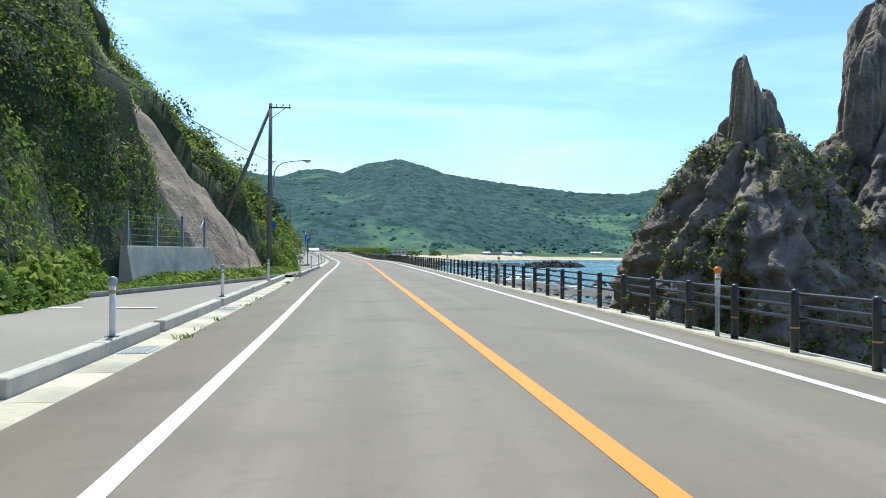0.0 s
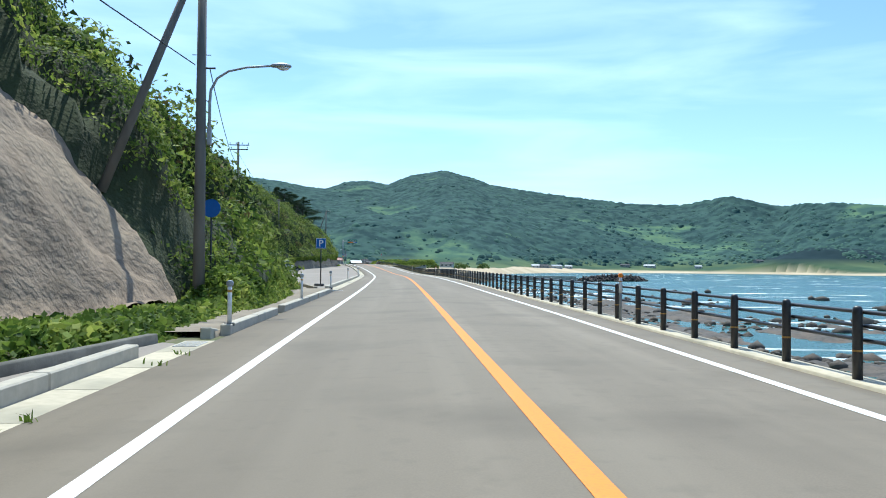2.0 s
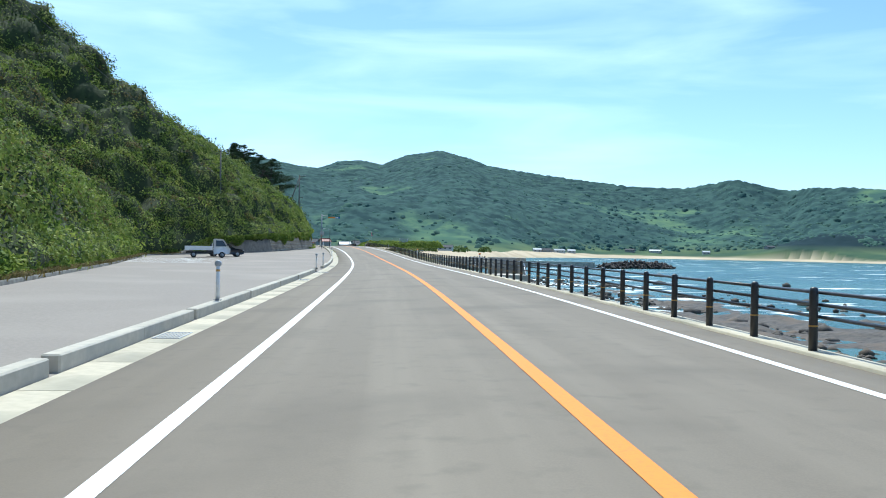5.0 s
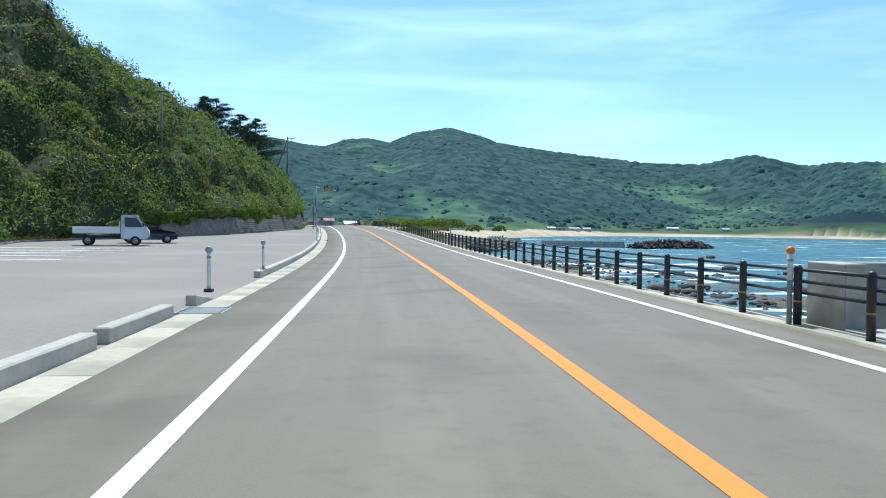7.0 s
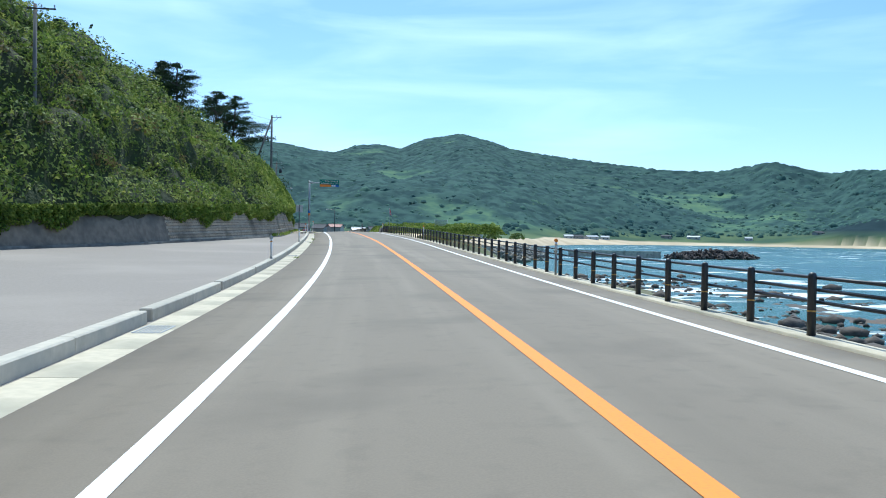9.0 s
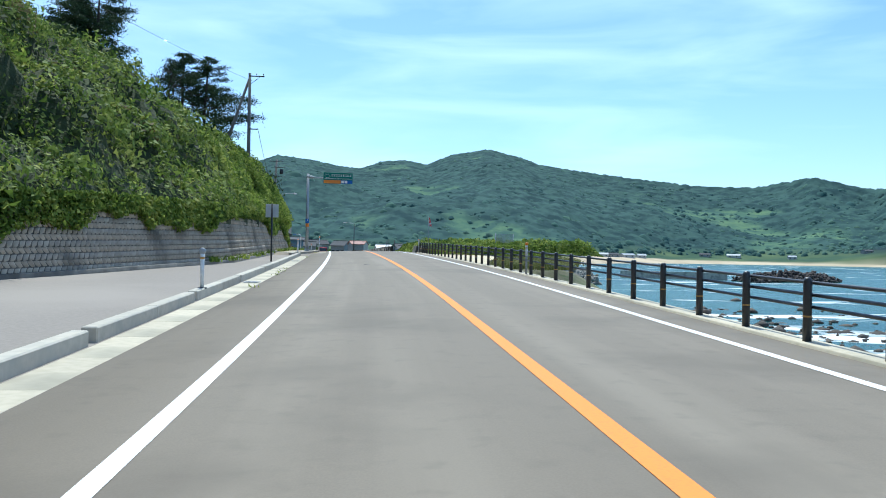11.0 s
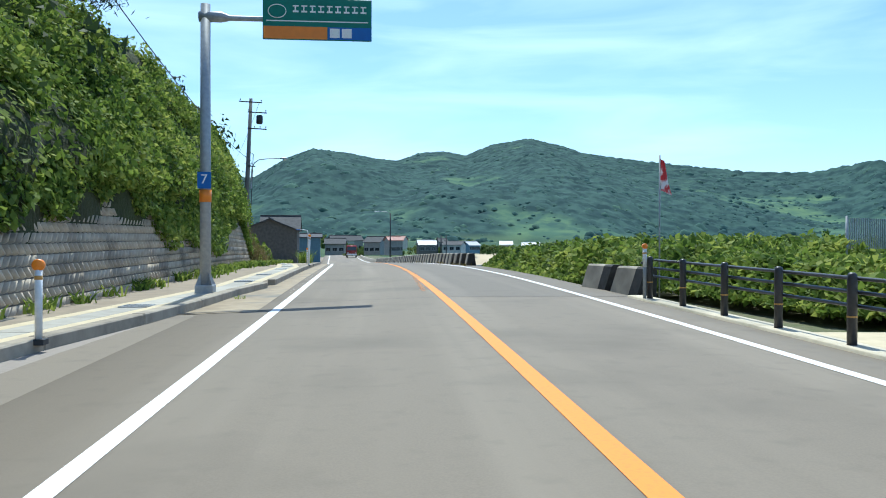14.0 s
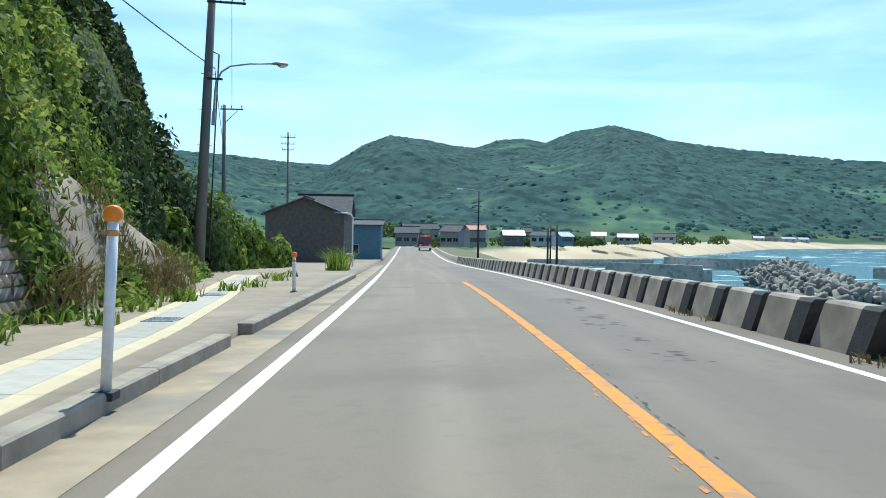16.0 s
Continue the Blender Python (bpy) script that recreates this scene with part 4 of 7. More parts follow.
def block_wall():
    st = np.arange(184, 286.6, 1.0)
    top = np.interp(st, [184, 190, 205, 226, 270, 284, 286.5], [0.2, 1.5, 1.9, 2.2, 2.6, 2.5, 0.2])
    rows = np.array([np.concatenate([wall_place(np.full(4, s), np.array([-0.3, 0.0, t * 0.5, t])), rp(np.array([s, s]), np.array([float(foot(s)) - 0.28 * t - 0.3, float(foot(s)) - 1.2]), np.array([t + 0.1, t - 0.6]))]) for s, t in zip(st, top)])
    wall = tagged(grid("retaining_wall", rows, mat("wall_backing", (0.235, 0.200, 0.158), (0.150, 0.130, 0.105), 2.5, 0.92, bump=0.4, bump_scale=30, spots=(0.11, 0.10, 0.085), spot_scale=0.7, bump_far=0.01), smooth=False), "stained retaining wall of angled concrete blocks", "retaining wall", kind="structure")
    # One angled stone: a lozenge that leans along the wall.
    bm = bmesh.new()
    vs = [bm.verts.new(c) for c in ((-0.02, -0.30, 0.0), (-0.02, -0.06, 0.0), (-0.02, 0.22, 0.36), (-0.02, -0.02, 0.36), (0.10, -0.22, 0.03), (0.10, -0.10, 0.03), (0.13, 0.16, 0.33), (0.13, 0.03, 0.33))]
    for f in ((0, 1, 5, 4), (1, 2, 6, 5), (2, 3, 7, 6), (3, 0, 4, 7), (4, 5, 6, 7)):
        bm.faces.new([vs[j] for j in f])
    first = part("block", bm, BLOCK, wall)
    k = 0
    rest_v, rest_f = [], []
    tri = [tuple(v.co) for v in first.data.vertices]
    pf = [list(p.vertices) for p in first.data.polygons]
    for row in range(13):
        h = 0.05 + 0.2 * row
        s = 204.0 + 0.13 * (row % 2)
        while s < 285.8:
            t = float(np.interp(s, st, top))
            if h + 0.2 < t + 0.15:
                p = wall_place(s, h)
                m = pose(*p.tolist(), 0, -15.6, turn(s)) @ Matrix.Diagonal((0.8, -0.6 if row % 2 else 0.6, 0.53, 1))
                if s > 264 and k < 300:
                    ob = first if k == 0 else new("block", first.data)
                    ob.parent = wall
                    ob.matrix_world = m
                    k += 1
                else:
                    o = len(rest_v)
                    rest_v += [tuple(m @ Vector(c)) for c in tri]
                    rest_f += [[o + j for j in f] for f in pf]
            s += 0.26
    from_arrays("blocks", rest_v, rest_f, BLOCK, wall)["kind"] = "stuff"


block_wall()


def wing_wall():
    """Plain sloped concrete that carries the wall on into the bank, its top running down to the ground."""
    st = np.linspace(286.4, 294.6, 18)
    top = 3.3 * (1 - (st - 286.4) / 8.6) ** 0.8 + 0.1 * fbm(st / 1.3, st * 0, 3, 3.0)
    base = -7.75 - 0.02 * (st - 286.4)
    rows = []
    for u in (-0.1, 0.0, 0.33, 0.66, 1.0, 1.02, 0.6):
        h = top * min(u, 1.0) - (0.35 if u < 0 else 0.0)
        back = 0.42 * h + (0.0 if u <= 1.0 or u == 0.6 else 0.25)
        if u == 0.6:
            h, back = top * 0.6, 0.42 * top + 0.9
        rows.append(rp(st, base - back, 0.1 + h + 0.04 * fbm(st / 0.7, st * 0 + 5 * u, 3, 1.0)))
    tagged(grid("wing_wall", np.array(rows), mat("wing_concrete", (0.30, 0.25, 0.185), (0.21, 0.175, 0.13), 2.2, 0.95, bump=0.6, bump_scale=14, spots=(0.15, 0.13, 0.095), spot_scale=0.7, bump_far=0.02), smooth=False), "rough sloped concrete at the end of the retaining wall", "retaining wall", kind="structure")


wing_wall()

# ---- concrete wall with a steel fence below the first cliff ----
fw = empty("fenced_wall", on_road(35.4, -11.0, 0.0), "sloped concrete wall with a steel rockfall fence on top", "wall")
p0, p1 = P(35.4, -11.0), P(43.4, -8.95)
way = (p1 - p0).normalized()
fw.matrix_world = Matrix.Translation(p0) @ Matrix.Rotation(math.atan2(way.y, way.x), 4, "Z")
ln = (p1 - p0).length
bm = bmesh.new()
prof = [(-0.35, -0.4), (0.12, 1.62), (0.14, 1.66), (0.42, 1.66), (0.45, -0.4)]
ends = []
for x in (0.0, ln * 0.5, ln):
    dx = 0.0 if x < ln else 0.0
    ends.append([bm.verts.new((x + (0.9 * (1 - (z + 0.4) / 2.06) if x == ln else 0) - (0.15 * (1 - (z + 0.4) / 2.06) if x == 0 else 0), y, z)) for y, z in prof])
for a, b in zip(ends, ends[1:]):
    for j in range(5):
        bm.faces.new((a[j], a[(j + 1) % 5], b[(j + 1) % 5], b[j]))
bm.faces.new(ends[0][::-1]), bm.faces.new(ends[-1])
part("wall", bm, mat("fence_wall", (0.56, 0.50, 0.40), (0.44, 0.39, 0.31), 2, 0.92, bump=0.3, bump_scale=30, spots=(0.34, 0.30, 0.24), spot_scale=0.8, bump_far=0.006), fw, "weathered sloped concrete wall")
for k in range(4):
    x = 0.25 + (ln - 0.6) * k / 3
    b = bmesh.new()
    b_box(b, (x - 0.05, 0.2, 1.4), (x + 0.05, 0.21, 3.15)), b_box(b, (x - 0.05, 0.30, 1.4), (x + 0.05, 0.31, 3.15)), b_box(b, (x - 0.005, 0.2101, 1.4), (x + 0.005, 0.2999, 3.15))
    part("steel_post", b, M["galvanised"], fw, "grey steel channel post")
tube("brace", [(0.3, 0.3, 3.0), (1.0, 0.5, 1.66)], 0.03, M["galvanised"], fw)
tube("brace", [(ln - 0.4, 0.3, 3.0), (ln - 1.1, 0.5, 1.66)], 0.03, M["galvanised"], fw)
for k in range(5):
    tube("cable", [(0.2, 0.25, 1.85 + 0.28 * k), (ln / 2, 0.25, 1.83 + 0.28 * k), (ln - 0.3, 0.25, 1.85 + 0.28 * k)], 0.009, M["galvanised"], fw, sides=5)


# ---- poles, lamps, wires ----
def crossarm(parent, z, half, off=0.0, pins=4, y=0.0):
    arm = box("crossarm", (off - half, y - 0.045, z - 0.04), (off + half, y + 0.045, z + 0.04), M["iron_dark"], parent, "dark steel crossarm", 0.006)
    for k in range(pins):
        x = off - half + 0.08 + (2 * half - 0.16) * k / max(1, pins - 1)
        bm = bmesh.new()
        b_tube(bm, [(x, y, z + 0.04), (x, y, z + 0.10), (x, y, z + 0.13), (x, y, z + 0.17), (x, y, z + 0.2), (x, y, z + 0.25)], [0.015, 0.015, 0.05, 0.035, 0.05, 0.02], 8)
        part("insulator", bm, M["galvanised"], parent, smooth=True)
    return arm


def utility_pole(m, tall, arms, strut=None, r0=0.17, r1=0.10, label="tall grey concrete utility pole with crossarms"):
    g = empty("utility_pole", m, label, "utility pole", "utility poles")
    tube("shaft", [(0, 0, -1.0), (0, 0, tall)], [r0, r1], M["pole_concrete"], g, sides=14)
    for z, half, off, pins in arms:
        crossarm(g, z, half, off, pins, -0.14)
    for k in range(5):
        z = 2.2 + k * 1.4
        if z < tall - 2:
            tube("step_bolt", [(-0.28, 0, z), (0.28, 0, z)], 0.012, M["iron_dark"], g, sides=5)
    if strut:
        (x0, y0, z0), z1 = strut
        tube("strut", [(x0, y0, z0 - 0.8), (-0.05, 0.02, z1)], [0.15, 0.10], M["pole_concrete"], g, "leaning support pole", 12)
    return g


def lamp_arm(parent, x, z, reach, rise, y=0.0):
    """A curved steel bracket with a street lamp head, on a pole."""
    pts = [(x, y, z - 1.3), (x, y, z), (x + 0.03, y, z + 0.35 * rise), (x + 0.22, y, z + 0.68 * rise), (x + 0.55, y, z + 0.88 * rise), (x + 0.6 * reach, y, z + rise), (x + reach, y, z + rise + 0.06)]
    arm = tube("lamp_arm", pts, [0.05, 0.045, 0.042, 0.04, 0.036, 0.034, 0.034], M["galvanised"], parent, "curved grey steel lamp bracket")
    bm = bmesh.new()
    bmesh.ops.create_uvsphere(bm, u_segments=14, v_segments=8, radius=1.0)
    for v in bm.verts:
        v.co = Vector((x + reach + 0.28 + v.co.x * 0.34, y + v.co.y * 0.14, z + rise + 0.05 + max(v.co.z, -0.25) * 0.11))
    head = part("lamp_head", bm, M["galvanised"], arm, "grey street lamp head", True)
    bm = bmesh.new()
    bmesh.ops.create_uvsphere(bm, u_segments=12, v_segments=6, radius=1.0)
    for v in bm.verts:
        v.co = Vector((x + reach + 0.36 + v.co.x * 0.2, y + v.co.y * 0.115, z + rise + 0.02 + min(v.co.z, 0.1) * 0.1))
    part("lens", bm, GLASS_WHITE, arm, "clear lamp lens", True)
    box("ballast", (x - 0.07, y - 0.07, z - 1.3), (x + 0.07, y + 0.07, z - 0.75), M["galvanised"], parent, "grey lamp ballast box", 0.02)
    return arm


GLASS_WHITE = mat("lamp_lens", (0.7, 0.72, 0.72), (0.6, 0.62, 0.62), 10, 0.15, spec=0.6)
# First pole, with strut and lamp.
pl = utility_pole(on_road(55.6, -7.25, 0.0, 0), 11.3, [(11.0, 0.72, 0.62, 4)], ((-2.9, -0.1, 4.4), 10.9), 0.19, 0.12, "tall dark utility pole with a leaning strut and street lamp")
tube("arm_brace", [(0.1, -0.14, 10.3), (0.95, -0.14, 10.95)], 0.02, M["iron_dark"], pl)
lamp_arm(pl, 0.26, 6.35, 1.85, 1.1)
tube("bracket", [(0, 0, 7.4), (0.42, 0, 7.4)], 0.03, M["iron_dark"], pl)
utility_pole(on_road(106.5, -15.6, 1.6), 10.9, [(10.6, 0.9, 0.1, 4), (10.2, 0.8, 0.1, 2)], None, 0.16, 0.10)
utility_pole(on_road(109.0, -19.0, 5.0), 5.2, [], None, 0.09, 0.07, "thin dark pole standing in bushes")
utility_pole(on_road(199.8, -20.5, 3.6), 10.4, [(10.1, 0.8, 0.4, 3)], None, 0.16, 0.10)
pl = utility_pole(on_road(253.2, -9.9, 4.6), 9.8, [(9.55, 0.62, 0.55, 3), (5.3, 0.35, 0.35, 1)], ((-2.6, 0.6, 2.6), 9.3), 0.17, 0.11, "tall grey utility pole with a leaning strut on a green slope")
tube("arm_brace", [(0.08, -0.14, 8.9), (0.8, -0.14, 9.5)], 0.02, M["iron_dark"], pl)
# Pole with transformer and lamp.
pl = utility_pole(on_road(304.3, -9.9, 0.3), 13.0, [(12.7, 0.9, 0.0, 3), (11.9, 0.75, 0.55, 2), (10.6, 0.75, 0.6, 4), (7.6, 0.3, 0.3, 1)], None, 0.24, 0.13, "leaning grey utility pole with transformer and street lamp")
pl.matrix_world = on_road(304.3, -10.2, 0.3) @ pose(0, 0, 0, 0, 2.4, 0)
bm = bmesh.new()
b_tube(bm, [(0.75, -0.1, 11.0), (0.75, -0.1, 11.08), (0.75, -0.1, 11.6), (0.75, -0.1, 11.7)], [0.2, 0.26, 0.26, 0.18], 14)
part("transformer", bm, M["iron_dark"], pl, "dark grey drum transformer", True)
lamp_arm(pl, 0.3, 7.1, 2.2, 1.2)
tube("riser", [(0.36, 0.1, 0.5), (0.36, 0.1, 8.6), (0.1, 0.05, 8.7)], 0.03, M["iron_dark"], pl)
pl = utility_pole(on_road(327.0, -14.0, 0.0), 10.8, [(10.5, 0.75, 0.5, 3)], None, 0.17, 0.11, "utility pole with a crossarm beside the house")
tube("arm_brace", [(0.08, -0.14, 9.6), (0.9, -0.14, 10.4)], 0.02, M["iron_dark"], pl)
utility_pole(on_road(371.0, -15.9, 0.0), 15.0, [(14.4, 0.9, 0.0, 4), (13.6, 0.8, 0.0, 4), (12.9, 0.7, 0.0, 3)], None, 0.17, 0.10)


def wire(a, b, sag=0.5, r=0.012):
    a, b = Vector(a), Vector(b)
    pts = [a.lerp(b, t / 14) - Vector((0, 0, 4 * sag * (t / 14) * (1 - t / 14))) for t in range(15)]
    return tagged(tube("cable", pts, r, M["wire"], sides=5), "black overhead cable between utility poles", "cable", "overhead cables")


wire(P(-30, -13, 9.5), P(55.6, -7.45, 7.5), 1.1, 0.018)
wire(P(55.6, -7.0, 7.4), P(106.5, -15.6, 10.6), 0.8, 0.016)
wire(P(106.5, -15.6, 11.5), P(199.8, -20.4, 13.4), 1.2)
wire(P(199.8, -20.3, 13.5), P(253.2, -9.7, 13.8), 0.8)
wire(P(253.2, -9.2, 10.0), P(304.3, -9.6, 8.3), 0.9, 0.02)
wire(P(304.3, -9.6, 8.2), P(327, -13.8, 7.4), 0.7, 0.016)
wire(P(304.3, -9.0, 13.0), P(327, -13.5, 10.6), 0.4)
wire(P(327, -13.5, 7.4), P(371, -15.9, 13.2), 0.8)

# ---- signs ----
BLUE = mat("sign_blue", (0.010, 0.115, 0.42), (0.010, 0.10, 0.37), 6, 0.4)
GREEN = mat("sign_green", (0.004, 0.16, 0.115), (0.004, 0.14, 0.10), 6, 0.4)
ORANGE = mat("sign_orange", (0.75, 0.22, 0.02), (0.68, 0.2, 0.02), 6, 0.4)
SIGN_BACK = mat("sign_back", (0.42, 0.43, 0.44), (0.36, 0.37, 0.38), 4, 0.45, 0.3)


def text(body, size, m, material, name="lettering", parent=None):
    """Flat lettering with the built-in font, as a mesh."""
    cu = bpy.data.curves.new(name, "FONT")
    cu.body, cu.size, cu.align_x, cu.align_y, cu.extrude = body, size, "CENTER", "CENTER", 0.002
    tmp = bpy.data.objects.new(name, cu)
    scene.collection.objects.link(tmp)
    me = bpy.data.meshes.new_from_object(tmp.evaluated_get(bpy.context.evaluated_depsgraph_get()))
    bpy.data.objects.remove(tmp)
    me.materials.clear()
    me.materials.append(material)
    ob = new(name, me)
    ob.parent = parent
    ob.matrix_basis = m
    return ob


g = empty("parking_sign", on_road(85.2, -6.28, 0.0), "blue square parking sign on a dark pole", "road sign")
tube("pole", [(0, 0, -0.2), (0, 0, 3.12)], 0.04, M["iron_dark"], g)
pn = box("panel", (-0.33, -0.07, 2.48), (0.33, -0.045, 3.14), BLUE, g, "blue square panel", 0.008)
b = bmesh.new()
b_box(b, (-0.315, -0.0735, 2.495), (0.315, -0.0705, 2.515)), b_box(b, (-0.315, -0.0735, 3.105), (0.315, -0.0705, 3.125)), b_box(b, (-0.315, -0.0735, 2.516), (-0.297, -0.0705, 3.104)), b_box(b, (0.297, -0.0735, 2.516), (0.315, -0.0705, 3.104))
part("border", b, M["white_paint"], pn, "thin white border")
text("P", 0.62, pose(0.0, -0.074, 2.80, 90, 0, 0), M["white_paint"], "lettering", pn)
box("sign_foot", (-0.42, -0.18, -0.02), (0.2, 0.3, 0.16), M["iron_dark"], g, "dark rubber ballast foot", 0.04)

g = empty("round_sign", on_road(57.4, -7.3, 0.0), "round blue sign on a thin post", "road sign")
tube("post", [(0, 0, -0.2), (0, 0, 3.5)], 0.03, M["iron_dark"], g)
bm = bmesh.new()
b_tube(bm, [(0, -0.05, 3.25), (0, -0.03, 3.25)], 0.3, 24)
part("disc", bm, BLUE, g, "blue round panel")

g = empty("notice_sign", on_road(228.8, -6.08, 0.0), "grey back of a square sign on a dark pole", "road sign")
tube("pole", [(0, 0, -0.2), (0, 0, 3.02)], 0.045, M["iron_dark"], g)
box("panel", (-0.33, 0.05, 2.30), (0.33, 0.07, 2.98), SIGN_BACK, g, "bare grey metal panel back", 0.006)
for z in (2.45, 2.82):
    box("bracket", (-0.28, 0.035, z - 0.015), (0.28, 0.049, z + 0.015), SIGN_BACK, g)

# Overhead guide sign on a cantilever pole.
g = empty("guide_sign", on_road(255.6, -5.2, 0.15), "green and orange road sign on a grey cantilever pole", "road sign")
tube("pole", [(0, 0, -0.25), (0, 0, 6.5)], [0.13, 0.11], M["galvanised"], g, sides=16)
box("base_plate", (-0.2, -0.2, -0.05), (0.2, 0.2, 0.19), M["galvanised"], g, bevel=0.01)
for k in range(4):
    bm = bmesh.new()
    a = math.pi / 4 + k * math.pi / 2
    c, s_ = math.cos(a), math.sin(a)
    vs = [bm.verts.new((r * c + o * s_, r * s_ - o * c, z)) for o in (-0.008, 0.008) for r, z in ((0.11, 0.19), (0.26, 0.19), (0.11, 0.5))]
    bm.faces.new(vs[:3]), bm.faces.new(vs[3:][::-1])
    for i, j in ((0, 1), (1, 2), (2, 0)):
        bm.faces.new((vs[i], vs[3 + i], vs[3 + j], vs[j]))
    part("rib", bm, M["galvanised"], g)
arm = tube("arm", [(-0.14, 0, 6.22), (0.35, 0, 6.22), (0.55, 0, 6.2), (3.4, 0, 6.2)], [0.12, 0.12, 0.06, 0.05], M["galvanised"], g, "tapered grey steel arm", 12)
pn = box("panel", (1.28, -0.12, 5.72), (3.72, -0.08, 6.66), GREEN, g, "green sign panel", 0.006)
box("band", (1.30, -0.126, 5.74), (2.72, -0.1205, 6.02), ORANGE, pn, "orange lower band")
box("band", (2.73, -0.126, 5.74), (3.70, -0.1205, 6.02), BLUE, pn, "blue lower band")
b = bmesh.new()
for x in (2.78, 3.05):
    b_box(b, (x, -0.130, 5.78), (x + 0.22, -0.1265, 5.99))
part("pictogram", b, M["white_paint"], pn, "white square symbols")
b = bmesh.new()
for k in range(9):
    x = 1.95 + 0.19 * k
    b_box(b, (x, -0.1245, 6.34), (x + 0.13, -0.1205, 6.38)), b_box(b, (x, -0.1245, 6.47), (x + 0.13, -0.1205, 6.50)), b_box(b, (x + 0.04, -0.1245, 6.381), (x + 0.07, -0.1205, 6.469))
b_box(b, (1.36, -0.1245, 6.13), (3.64, -0.1205, 6.155))
part("lettering", b, M["white_paint"], pn, "white unreadable lettering as bars")
b = bmesh.new()
b_tube(b, [(1.6 + 0.2 * math.cos(a), -0.1225, 6.36 + 0.15 * math.sin(a)) for a in np.linspace(0, 2 * math.pi, 17)], 0.012, 4, False)
part("emblem", b, M["white_paint"], pn, "white round outline emblem")
mk = box("number_plate_blue", (-0.15, -0.155, 2.35), (0.15, -0.135, 2.72), BLUE, g, "blue route marker plate", 0.004)
mk.name = "marker_plate"
text("7", 0.30, pose(0.0, -0.158, 2.55, 90, 0, 0), M["white_paint"], "lettering", mk)
tube("orange_band", [(0, 0, 2.05), (0, 0, 2.33)], 0.135, ORANGE, g, "orange reflective band", 16)


# ---- parked vehicles ----
PAINT_W = mat("white_car_paint", (0.74, 0.75, 0.75), (0.70, 0.71, 0.71), 3, 0.25, spec=0.5)
PAINT_D = mat("dark_car_paint", (0.012, 0.018, 0.028), (0.014, 0.02, 0.03), 3, 0.2, spec=0.6)
CAR_GLASS = mat("car_glass", (0.015, 0.022, 0.026), (0.02, 0.026, 0.03), 3, 0.06, spec=0.7)
RUBBER = mat("tyre_rubber", (0.02, 0.02, 0.02), (0.03, 0.03, 0.03), 20, 0.85)
LENS_W = mat("headlight_lens", (0.6, 0.62, 0.63), (0.5, 0.52, 0.53), 10, 0.1, spec=0.7)
LENS_R = mat("tail_lens", (0.35, 0.01, 0.01), (0.3, 0.01, 0.01), 10, 0.15, spec=0.7)


def wheel(parent, x, y, r, w=0.17):
    t = tube("wheel", [(x - w / 2, y, r), (x - w / 2 + 0.02, y, r), (x + w / 2 - 0.02, y, r), (x + w / 2, y, r)], [r - 0.03, r, r, r - 0.03], RUBBER, parent, "black rubber tyre", 18)
    side = 1 if x > 0 else -1
    tube("rim", [(x + side * (w / 2 - 0.06), y, r), (x + side * (w / 2 + 0.004), y, r)], [r * 0.62, r * 0.6], M["galvanised"], t, "grey steel rim", 14)
    return t


def lofted(bm, sections):
    """Joins rings of equal length, each a list of places, and closes the ends."""
    rings = [[bm.verts.new(p) for p in ring] for ring in sections]
    for a, b in zip(rings, rings[1:]):
        for j in range(len(a)):
            bm.faces.new((a[j], a[(j + 1) % len(a)], b[(j + 1) % len(a)], b[j]))
    bm.faces.new(rings[0][::-1]), bm.faces.new(rings[-1])
    return bm


def side_body(outline, half, tuck=0.0, zt=0.0):
    """A body from a side outline (y, z): its flanks lean in by tuck above zt."""
    bm = bmesh.new()

    def x(z):
        return half - tuck * max(0, z - zt)

    lofted(bm, [[(-x(z) + 0.05, y * 0.985, z) for y, z in outline], [(-x(z), y, z) for y, z in outline], [(x(z), y, z) for y, z in outline], [(x(z) - 0.05, y * 0.985, z) for y, z in outline]])
    return bm


